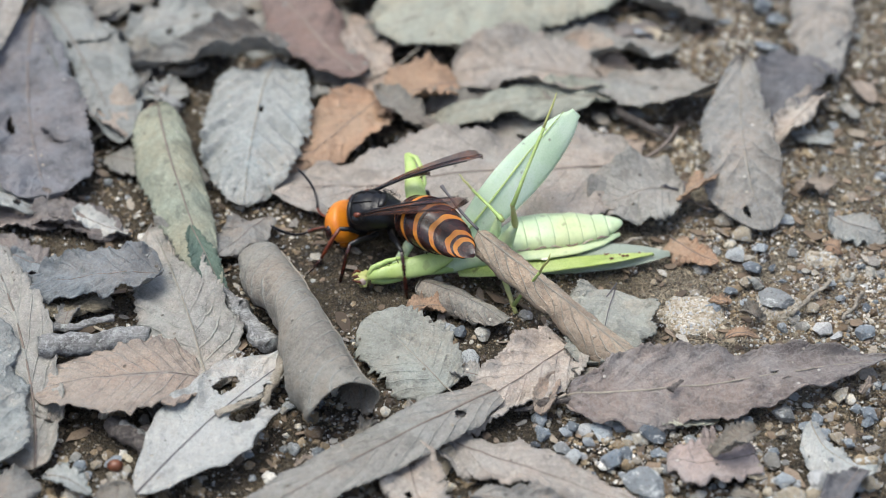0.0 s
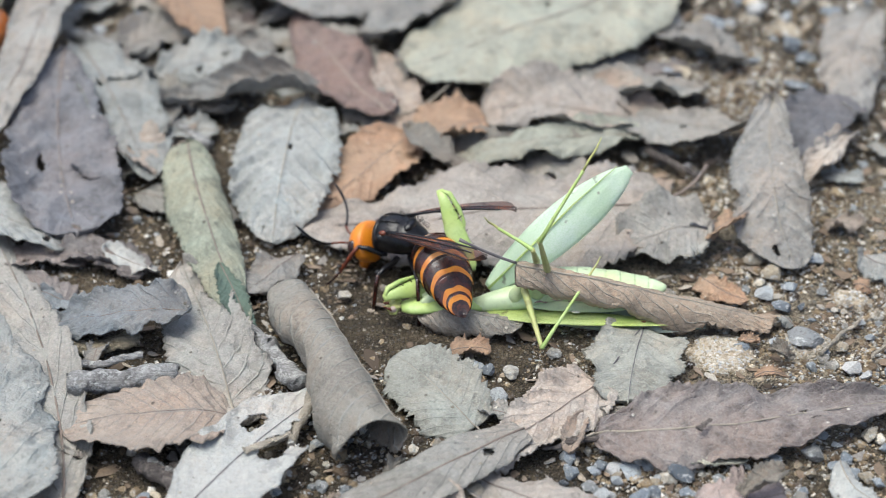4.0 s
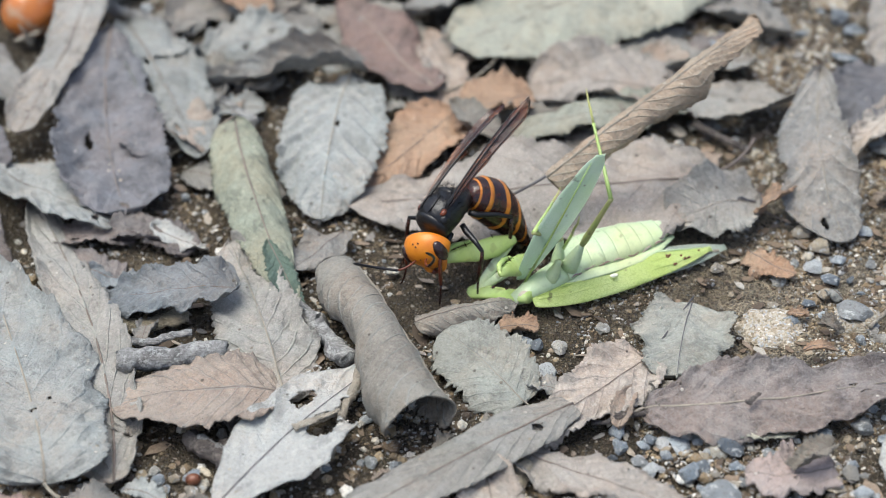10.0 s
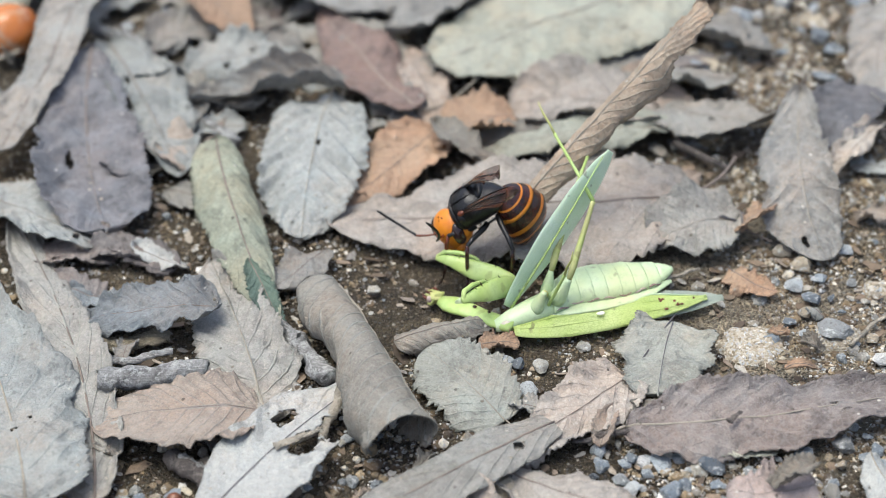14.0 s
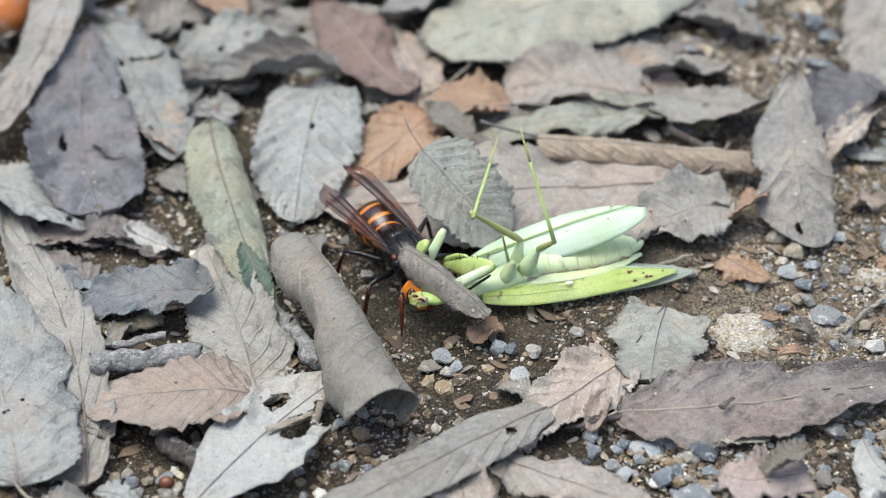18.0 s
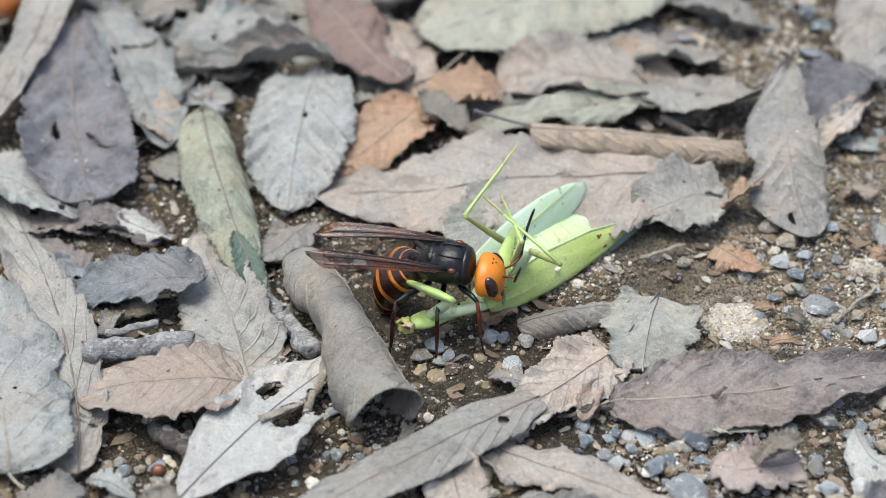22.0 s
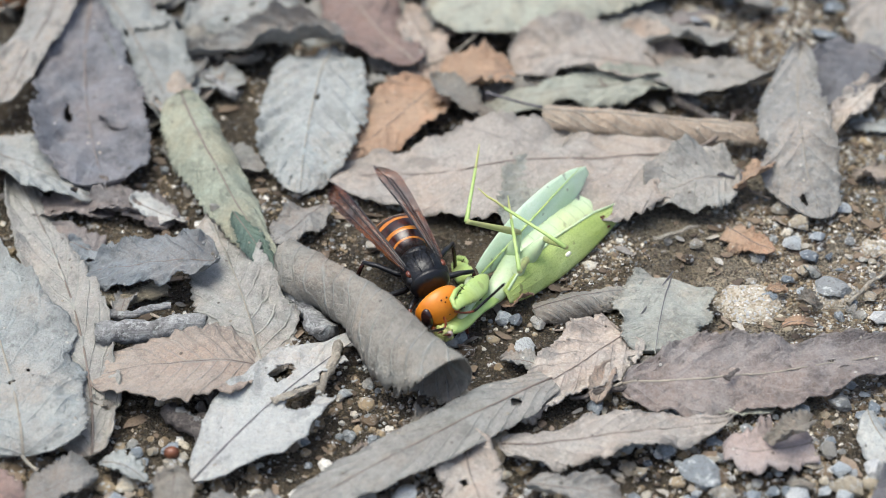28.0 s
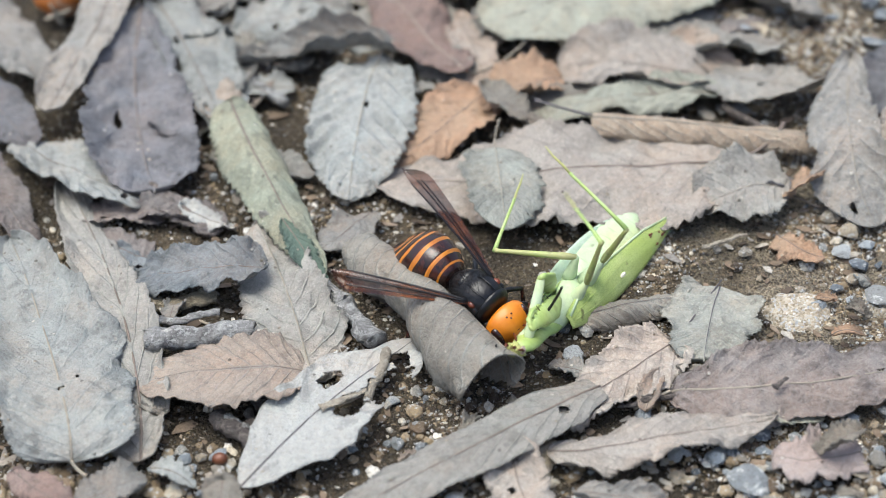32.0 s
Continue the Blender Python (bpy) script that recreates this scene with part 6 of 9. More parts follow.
def motions():
    key(HORNET["body"], [
        (0.00, -16.8, 0.1, 11.8, -5, 19, 163), (0.50, -21.1, 1.5, 11.8, -9, 24, 145), (1.00, -19.4, 3.9, 11.8, -9, 25, 150), (1.50, -18.8, 1.6, 11.9, -3, 23, 148),
        (2.00, -19.4, 2.3, 11.9, 0, 17, 146), (2.50, -18.9, 2.3, 11.9, 0, 10, 146), (3.00, -17.7, 4.7, 11.8, 1, 13, 156), (3.50, -18.0, 4.3, 11.9, 2, 18, 155),
        (4.00, -17.8, 5.3, 11.9, 5, 13, 157), (4.50, -17.9, 6.0, 11.9, 1, 13, 156), (6.50, -19.0, 9.9, 11.9, 4, 18, 161), (7.00, -19.3, 10.5, 12.0, 8, 17, 165),
        (7.50, -18.6, 10.4, 12.4, 10, 16, 180), (8.00, -20.1, -6.2, 17.7, 5, 31, 195), (8.50, -19.8, -4.0, 21.7, 10, 23, 193), (9.00, -16.6, -8.6, 22.6, 13, 24, 209),
        (9.50, -16.3, -7.5, 20.8, 11, 27, 218), (10.00, -18.3, -5.1, 20.8, 21, 22, 233), (10.50, -20.2, -2.5, 21.4, 13, 26, 218), (11.00, -20.1, 3.4, 22.6, -2, 37, 199),
        (11.50, -19.5, 4.7, 23.0, 12, 4, 223), (12.00, -20.0, 2.6, 22.5, 24, 6, 234), (12.50, -19.4, 1.4, 22.5, 18, 4, 231), (13.00, -19.3, -5.1, 19.1, 29, 24, 254),
        (13.50, -14.5, -2.0, 20.0, 10, 24, 245), (14.00, -5.6, 5.1, 20.8, -8, 40, 175), (14.50, -16.0, 12.8, 19.3, -16, 26, 173), (16.50, -19.7, -13.4, 13.3, 8, 24, 258),
        (17.00, -28.3, -15.3, 12.3, 20, 22, 285), (17.50, -20.0, -7.1, 12.2, 8, 13, 305), (18.00, -21.9, -11.1, 13.3, 4, 7, 301), (18.50, -15.0, -15.5, 12.5, 22, 10, 305),
        (19.00, -12.5, -25.8, 14.8, 12, 2, 329), (19.50, -8.8, -28.6, 18.7, 13, 10, 350), (20.00, -9.8, -27.0, 19.1, 22, 12, 356), (20.50, -12.1, -28.6, 19.0, 21, 7, 359),
        (21.00, -10.5, -27.0, 19.4, 13, 6, 348), (21.50, -9.2, -25.8, 19.8, 11, 4, 350), (22.00, -9.7, -27.4, 20.1, 12, 1, 348), (22.50, -9.2, -27.6, 19.5, 17, 3, 354),
        (23.00, -10.1, -26.4, 19.6, 12, 7, 348), (23.50, -10.9, -26.3, 19.1, 19, 10, 355), (24.00, -10.1, -26.7, 19.3, 11, 10, 341), (24.50, -13.1, -24.5, 19.4, 17, 6, 355),
        (25.00, -15.2, -18.7, 19.7, 22, 6, 362), (25.50, -11.6, -22.9, 20.9, 11, -1, 356), (27.50, -18.8, -27.1, 17.6, 6, -2, 316), (28.00, -18.4, -29.7, 14.2, 5, 7, 293),
        (28.50, -19.3, -24.8, 13.1, 7, 15, 268), (29.00, -26.2, -23.5, 16.2, 6, 7, 257), (29.50, -27.8, -16.6, 14.6, 5, 1, 250), (30.00, -26.8, -16.6, 15.4, 15, -2, 251),
        (30.50, -27.8, -18.4, 14.6, 12, 6, 257), (31.00, -24.6, -17.1, 13.9, 2, 8, 273), (31.50, -18.4, -25.6, 14.1, 8, 19, 300), (32.00, -16.8, -35.6, 14.4, 16, 14, 319),
    ])
    key(HORNET["head"], [
        (0.00, 9.6, 0.0, -2.2, 0, 15, 0), (0.50, 9.6, 0.0, -2.2, 0, 15, 0), (1.00, 9.6, 0.0, -2.2, 0, 15, 0), (1.50, 9.6, 0.0, -2.2, 0, 15, 0),
        (2.00, 9.6, 0.0, -2.2, 0, 15, 0), (2.50, 9.6, 0.0, -2.2, 0, 15, 0), (3.00, 9.6, 0.0, -2.2, 0, 15, 0), (3.50, 9.6, 0.0, -2.2, 0, 15, 0),
        (4.00, 9.6, 0.0, -2.2, 0, 15, 0), (4.50, 9.6, 0.0, -2.2, 0, 15, 0), (6.50, 9.6, 0.0, -2.2, 0, 15, 0), (7.00, 9.6, 0.0, -2.2, 0, 15, 0),
        (7.50, 9.6, 0.0, -2.2, 0, 20, 3), (8.00, 9.6, 0.0, -2.2, 0, 29, -1), (8.50, 9.6, 0.0, -2.2, 0, 20, 3), (9.00, 9.6, 0.0, -2.2, 0, 23, 5),
        (9.50, 9.6, 0.0, -2.2, 0, 12, -3), (10.00, 9.6, 0.0, -2.2, -1, 11, 22), (10.50, 9.6, 0.0, -2.2, -1, -1, 21), (11.00, 9.6, 0.0, -2.2, 6, -11, 39),
        (11.50, 9.6, 0.0, -2.2, 8, 14, 12), (12.00, 9.6, 0.0, -2.2, 14, 5, 25), (12.50, 9.6, 0.0, -2.2, 11, 16, 10), (13.00, 9.6, 0.0, -2.2, 0, 2, 9),
        (13.50, 9.6, 0.0, -2.2, -1, 5, 21), (14.00, 9.6, 0.0, -2.2, -2, -14, 49), (14.50, 9.6, 0.0, -2.2, 2, -12, 47), (16.50, 9.6, 0.0, -2.2, 0, 12, 6),
        (17.00, 9.6, 0.0, -2.2, 0, 15, 0), (17.50, 9.6, 0.0, -2.2, 0, 15, 0), (18.00, 9.6, 0.0, -2.2, 0, 15, 0), (18.50, 9.6, 0.0, -2.2, -1, 2, 12),
        (19.00, 9.6, 0.0, -2.2, 1, -12, -12), (19.50, 9.6, 0.0, -2.2, -1, 18, 19), (20.00, 9.6, 0.0, -2.2, -1, 38, 26), (20.50, 9.6, 0.0, -2.2, -1, 22, 12),
        (21.00, 9.6, 0.0, -2.2, -11, 21, 21), (21.50, 9.6, 0.0, -2.2, -9, 6, 0), (22.00, 9.6, 0.0, -2.2, -11, -1, 3), (22.50, 9.6, 0.0, -2.2, 0, 12, 6),
        (23.00, 9.6, 0.0, -2.2, -17, 17, 15), (23.50, 9.6, 0.0, -2.2, 0, 14, 9), (24.00, 9.6, 0.0, -2.2, -13, 14, 22), (24.50, 9.6, 0.0, -2.2, 0, 14, 7),
        (25.00, 9.6, 0.0, -2.2, -11, -11, -10), (25.50, 9.6, 0.0, -2.2, 0, 16, 0), (27.50, 9.6, 0.0, -2.2, 0, 9, -8), (28.00, 9.6, 0.0, -2.2, -1, 10, 14),
        (28.50, 9.6, 0.0, -2.2, 0, 7, 1), (29.00, 9.6, 0.0, -2.2, 2, 4, -8), (29.50, 9.6, 0.0, -2.2, 0, 9, 2), (30.00, 9.6, 0.0, -2.2, 17, 10, -2),
        (30.50, 9.6, 0.0, -2.2, 0, 13, 8), (31.00, 9.6, 0.0, -2.2, -5, -5, -4), (31.50, 9.6, 0.0, -2.2, 0, 1, -2), (32.00, 9.6, 0.0, -2.2, 0, -9, -2),
    ])
    key(HORNET["abdomen"], [
        (0.00, -7.4, 0.0, -1.6, 0, 13, -32), (0.50, -7.4, 0.0, -1.6, 0, 8, -10), (1.00, -7.4, 0.0, -1.6, 0, 5, -13), (1.50, -7.4, 0.0, -1.6, 0, 6, -16),
        (2.00, -7.4, 0.0, -1.6, 0, 4, -19), (2.50, -7.4, 0.0, -1.6, 0, 13, -27), (3.00, -7.4, 0.0, -1.6, 0, -5, -38), (3.50, -7.4, 0.0, -1.6, 0, -3, -39),
        (4.00, -7.4, 0.0, -1.6, 0, 0, -47), (4.50, -7.4, 0.0, -1.6, 0, 1, -43), (6.50, -7.4, 0.0, -1.6, 0, -9, -46), (7.00, -7.4, 0.0, -1.6, 0, -10, -53),
        (7.50, -7.4, 0.0, -1.6, 0, -6, -56), (8.00, -7.4, 0.0, -1.6, 0, -55, 13), (8.50, -7.4, 0.0, -1.6, 0, -60, -8), (9.00, -7.4, 0.0, -1.6, 0, -67, -6),
        (9.50, -7.4, 0.0, -1.6, 0, -63, -4), (10.00, -7.4, 0.0, -1.6, 0, -61, -8), (10.50, -7.4, 0.0, -1.6, 0, -65, -6), (11.00, -7.4, 0.0, -1.6, 0, -89, 7),
        (11.50, -7.4, 0.0, -1.6, 0, -41, -12), (12.00, -7.4, 0.0, -1.6, 0, -49, -5), (12.50, -7.4, 0.0, -1.6, 0, -47, -34), (13.00, -7.4, 0.0, -1.6, 0, -60, -21),
        (13.50, -7.4, 0.0, -1.6, 0, -55, 2), (14.00, -7.4, 0.0, -1.6, 0, -99, -39), (14.50, -7.4, 0.0, -1.6, 0, -53, -20), (16.50, -7.4, 0.0, -1.6, 0, -34, -18),
        (17.00, -7.4, 0.0, -1.6, 0, -21, -77), (17.50, -7.4, 0.0, -1.6, 0, -10, 0), (18.00, -7.4, 0.0, -1.6, 0, -11, -8), (18.50, -7.4, 0.0, -1.6, 0, -22, -27),
        (19.00, -7.4, 0.0, -1.6, 0, -10, -6), (19.50, -7.4, 0.0, -1.6, 0, -30, -38), (20.00, -7.4, 0.0, -1.6, 0, -61, -7), (20.50, -7.4, 0.0, -1.6, 0, -62, -12),
        (21.00, -7.4, 0.0, -1.6, 0, -53, -16), (21.50, -7.4, 0.0, -1.6, 0, -50, -13), (22.00, -7.4, 0.0, -1.6, 0, -48, -9), (22.50, -7.4, 0.0, -1.6, 0, -49, -12),
        (23.00, -7.4, 0.0, -1.6, 0, -56, -8), (23.50, -7.4, 0.0, -1.6, 0, -60, -11), (24.00, -7.4, 0.0, -1.6, 0, -55, -9), (24.50, -7.4, 0.0, -1.6, 0, -59, -5),
        (25.00, -7.4, 0.0, -1.6, 0, -69, 10), (25.50, -7.4, 0.0, -1.6, 0, -53, -1), (27.50, -7.4, 0.0, -1.6, 0, -15, -18), (28.00, -7.4, 0.0, -1.6, 0, -13, -4),
        (28.50, -7.4, 0.0, -1.6, 0, -20, -8), (29.00, -7.4, 0.0, -1.6, 0, -20, -7), (29.50, -7.4, 0.0, -1.6, 0, -8, -15), (30.00, -7.4, 0.0, -1.6, 0, -12, -22),
        (30.50, -7.4, 0.0, -1.6, 0, -17, -20), (31.00, -7.4, 0.0, -1.6, 0, -12, -24), (31.50, -7.4, 0.0, -1.6, 0, -16, -6), (32.00, -7.4, 0.0, -1.6, 0, -8, -4),
    ])
    key(HORNET["wing_left"], [
        (0.00, 1.2, 4.2, 3.6, -14, 9, -9), (0.50, 1.2, 4.2, 3.6, -14, 0, -18), (1.00, 1.2, 4.2, 3.6, -14, 5, -22), (1.50, 1.2, 4.2, 3.6, -14, -2, -12),
        (2.00, 1.2, 4.2, 3.6, -14, -1, -15), (2.50, 1.2, 4.2, 3.6, -14, -2, -16), (3.00, 1.2, 4.2, 3.6, -14, 5, -17), (3.50, 1.2, 4.2, 3.6, -14, 5, -14),
        (4.00, 1.2, 4.2, 3.6, -14, 1, -16), (4.50, 1.2, 4.2, 3.6, -14, 6, -15), (6.50, 1.2, 4.2, 3.6, -14, 7, -19), (7.00, 1.2, 4.2, 3.6, -14, 1, -17),
        (7.50, 1.2, 4.2, 3.6, -14, -2, -20), (8.00, 1.2, 4.2, 3.6, -14, -7, -13), (8.50, 1.2, 4.2, 3.6, -14, -2, -21), (9.00, 1.2, 4.2, 3.6, -14, 3, -9),
        (9.50, 1.2, 4.2, 3.6, -14, 9, -15), (10.00, 1.2, 4.2, 3.6, -14, 11, -17), (10.50, 1.2, 4.2, 3.6, -14, 17, -27), (11.00, 1.2, 4.2, 3.6, -14, 15, -19),
        (11.50, 1.2, 4.2, 3.6, -14, -11, 16), (12.00, 1.2, 4.2, 3.6, -14, -6, 11), (12.50, 1.2, 4.2, 3.6, -14, -8, 4), (13.00, 1.2, 4.2, 3.6, -14, -6, 1),
        (13.50, 1.2, 4.2, 3.6, -14, -1, 0), (14.00, 1.2, 4.2, 3.6, -14, 18, -35), (14.50, 1.2, 4.2, 3.6, -14, 23, -18), (16.50, 1.2, 4.2, 3.6, -14, 5, 2),
        (17.00, 1.2, 4.2, 3.6, -14, -4, 9), (17.50, 1.2, 4.2, 3.6, -14, -12, -4), (18.00, 1.2, 4.2, 3.6, -14, -4, 7), (18.50, 1.2, 4.2, 3.6, -14, 10, -1),
        (19.00, 1.2, 4.2, 3.6, -14, 13, 16), (19.50, 1.2, 4.2, 3.6, -14, -2, 2), (20.00, 1.2, 4.2, 3.6, -14, -3, 6), (20.50, 1.2, 4.2, 3.6, -14, 1, 0),
        (21.00, 1.2, 4.2, 3.6, -14, 3, 7), (21.50, 1.2, 4.2, 3.6, -14, 0, 9), (22.00, 1.2, 4.2, 3.6, -14, 3, 11), (22.50, 1.2, 4.2, 3.6, -14, 2, 5),
        (23.00, 1.2, 4.2, 3.6, -14, -3, 14), (23.50, 1.2, 4.2, 3.6, -14, -3, 7), (24.00, 1.2, 4.2, 3.6, -14, 1, 13), (24.50, 1.2, 4.2, 3.6, -14, -1, 6),
        (25.00, 1.2, 4.2, 3.6, -14, 6, 27), (25.50, 1.2, 4.2, 3.6, -14, -19, 0), (27.50, 1.2, 4.2, 3.6, -14, 5, 6), (28.00, 1.2, 4.2, 3.6, -14, 1, 7),
        (28.50, 1.2, 4.2, 3.6, -14, -7, 2), (29.00, 1.2, 4.2, 3.6, -14, -11, 5), (29.50, 1.2, 4.2, 3.6, -14, -19, -1), (30.00, 1.2, 4.2, 3.6, -14, -15, -12),
        (30.50, 1.2, 4.2, 3.6, -14, -12, 5), (31.00, 1.2, 4.2, 3.6, -14, 2, -6), (31.50, 1.2, 4.2, 3.6, -14, 1, -10), (32.00, 1.2, 4.2, 3.6, -14, 19, -4),
    ])
    key(HORNET["wing_right"], [
        (0.00, 1.2, -4.2, 3.6, 14, 11, 1), (0.50, 1.2, -4.2, 3.6, 14, 8, -3), (1.00, 1.2, -4.2, 3.6, 14, 9, -9), (1.50, 1.2, -4.2, 3.6, 14, 10, -5),
        (2.00, 1.2, -4.2, 3.6, 14, 9, -9), (2.50, 1.2, -4.2, 3.6, 14, 9, -1), (3.00, 1.2, -4.2, 3.6, 14, 9, -6), (3.50, 1.2, -4.2, 3.6, 14, 12, -2),
        (4.00, 1.2, -4.2, 3.6, 14, 7, -2), (4.50, 1.2, -4.2, 3.6, 14, 13, -6), (6.50, 1.2, -4.2, 3.6, 14, 1, 2), (7.00, 1.2, -4.2, 3.6, 14, -10, 7),
        (7.50, 1.2, -4.2, 3.6, 14, -5, 7), (8.00, 1.2, -4.2, 3.6, 14, -6, 5), (8.50, 1.2, -4.2, 3.6, 14, -8, 0), (9.00, 1.2, -4.2, 3.6, 14, 0, -5),
        (9.50, 1.2, -4.2, 3.6, 14, -5, 6), (10.00, 1.2, -4.2, 3.6, 14, -4, -1), (10.50, 1.2, -4.2, 3.6, 14, -20, 12), (11.00, 1.2, -4.2, 3.6, 14, 12, -32),
        (11.50, 1.2, -4.2, 3.6, 14, -16, 9), (12.00, 1.2, -4.2, 3.6, 14, -10, 4), (12.50, 1.2, -4.2, 3.6, 14, -12, -4), (13.00, 1.2, -4.2, 3.6, 14, -16, 12),
        (13.50, 1.2, -4.2, 3.6, 14, -5, 7), (14.00, 1.2, -4.2, 3.6, 14, 22, -46), (14.50, 1.2, -4.2, 3.6, 14, 21, -32), (16.50, 1.2, -4.2, 3.6, 14, 5, 16),
        (17.00, 1.2, -4.2, 3.6, 14, -6, -3), (17.50, 1.2, -4.2, 3.6, 14, -18, 3), (18.00, 1.2, -4.2, 3.6, 14, -10, 2), (18.50, 1.2, -4.2, 3.6, 14, 13, -3),
        (19.00, 1.2, -4.2, 3.6, 14, 15, 19), (19.50, 1.2, -4.2, 3.6, 14, 12, 14), (20.00, 1.2, -4.2, 3.6, 14, 4, 4), (20.50, 1.2, -4.2, 3.6, 14, 13, -1),
        (21.00, 1.2, -4.2, 3.6, 14, 10, 8), (21.50, 1.2, -4.2, 3.6, 14, 9, 11), (22.00, 1.2, -4.2, 3.6, 14, 9, 10), (22.50, 1.2, -4.2, 3.6, 14, 9, 7),
        (23.00, 1.2, -4.2, 3.6, 14, 7, 14), (23.50, 1.2, -4.2, 3.6, 14, 17, 12), (24.00, 1.2, -4.2, 3.6, 14, 10, 12), (24.50, 1.2, -4.2, 3.6, 14, 9, 10),
        (25.00, 1.2, -4.2, 3.6, 14, 10, 23), (25.50, 1.2, -4.2, 3.6, 14, 1, 19), (27.50, 1.2, -4.2, 3.6, 14, -4, 5), (28.00, 1.2, -4.2, 3.6, 14, 0, 11),
        (28.50, 1.2, -4.2, 3.6, 14, -9, 7), (29.00, 1.2, -4.2, 3.6, 14, -12, 8), (29.50, 1.2, -4.2, 3.6, 14, -16, 17), (30.00, 1.2, -4.2, 3.6, 14, -13, 4),
        (30.50, 1.2, -4.2, 3.6, 14, -17, 12), (31.00, 1.2, -4.2, 3.6, 14, -2, 22), (31.50, 1.2, -4.2, 3.6, 14, -14, 29), (32.00, 1.2, -4.2, 3.6, 14, 5, 32),
    ])
    key(HORNET["leg_fl"], [
        (0.00, 3.6, 2.5, -3.6, -9, -17, 44), (0.50, 3.6, 2.5, -3.6, -4, -29, 29), (1.00, 3.6, 2.5, -3.6, -6, -30, 33), (1.50, 3.6, 2.5, -3.6, -12, -20, 40),
        (2.00, 3.6, 2.5, -3.6, -7, -14, 23), (2.50, 3.6, 2.5, -3.6, -7, 0, 49), (3.00, 3.6, 2.5, -3.6, -6, -9, 23), (3.50, 3.6, 2.5, -3.6, -13, -6, 42),
        (4.00, 3.6, 2.5, -3.6, -11, -5, 30), (4.50, 3.6, 2.5, -3.6, -8, -4, 32), (6.50, 3.6, 2.5, -3.6, -10, -13, 23), (7.00, 3.6, 2.5, -3.6, -17, 2, 38),
        (7.50, 3.6, 2.5, -3.6, -16, -1, 29), (8.00, 3.6, 2.5, -3.6, -16, 1, 21), (8.50, 3.6, 2.5, -3.6, -22, 20, 26), (9.00, 3.6, 2.5, -3.6, -20, 20, 9),
        (9.50, 3.6, 2.5, -3.6, -26, 18, 27), (10.00, 3.6, 2.5, -3.6, -29, 19, 8), (10.50, 3.6, 2.5, -3.6, -26, 22, 20), (11.00, 3.6, 2.5, -3.6, -15, -6, 24),
        (11.50, 3.6, 2.5, -3.6, -19, 49, 14), (12.00, 3.6, 2.5, -3.6, -34, 46, 12), (12.50, 3.6, 2.5, -3.6, -27, 46, 1), (13.00, 3.6, 2.5, -3.6, -42, 26, 15),
        (13.50, 3.6, 2.5, -3.6, -19, 12, 18), (14.00, 3.6, 2.5, -3.6, -11, -9, 25), (14.50, 3.6, 2.5, -3.6, -2, -9, 32), (16.50, 3.6, 2.5, -3.6, -19, -5, 33),
        (17.00, 3.6, 2.5, -3.6, -27, -1, 26), (17.50, 3.6, 2.5, -3.6, -14, 9, 29), (18.00, 3.6, 2.5, -3.6, -8, 8, 35), (18.50, 3.6, 2.5, -3.6, -26, 25, 11),
        (19.00, 3.6, 2.5, -3.6, -12, 28, 31), (19.50, 3.6, 2.5, -3.6, -18, 29, 20), (20.00, 3.6, 2.5, -3.6, -28, 28, 16), (20.50, 3.6, 2.5, -3.6, -26, 33, 19),
        (21.00, 3.6, 2.5, -3.6, -18, 37, 17), (21.50, 3.6, 2.5, -3.6, -13, 30, 30), (22.00, 3.6, 2.5, -3.6, -16, 47, 19), (22.50, 3.6, 2.5, -3.6, -19, 34, 23),
        (23.00, 3.6, 2.5, -3.6, -17, 36, 25), (23.50, 3.6, 2.5, -3.6, -25, 28, 14), (24.00, 3.6, 2.5, -3.6, -17, 25, 31), (24.50, 3.6, 2.5, -3.6, -23, 36, 9),
        (25.00, 3.6, 2.5, -3.6, -26, 35, 21), (25.50, 3.6, 2.5, -3.6, -13, 50, 23), (27.50, 3.6, 2.5, -3.6, -3, 39, 44), (28.00, 3.6, 2.5, -3.6, -8, 21, 22),
        (28.50, 3.6, 2.5, -3.6, -15, 1, 35), (29.00, 3.6, 2.5, -3.6, -10, 32, 29), (29.50, 3.6, 2.5, -3.6, -6, 23, 30), (30.00, 3.6, 2.5, -3.6, -14, 47, 35),
        (30.50, 3.6, 2.5, -3.6, -15, 23, 16), (31.00, 3.6, 2.5, -3.6, -8, 14, 45), (31.50, 3.6, 2.5, -3.6, -14, 3, 19), (32.00, 3.6, 2.5, -3.6, -22, 17, 29),
    ])
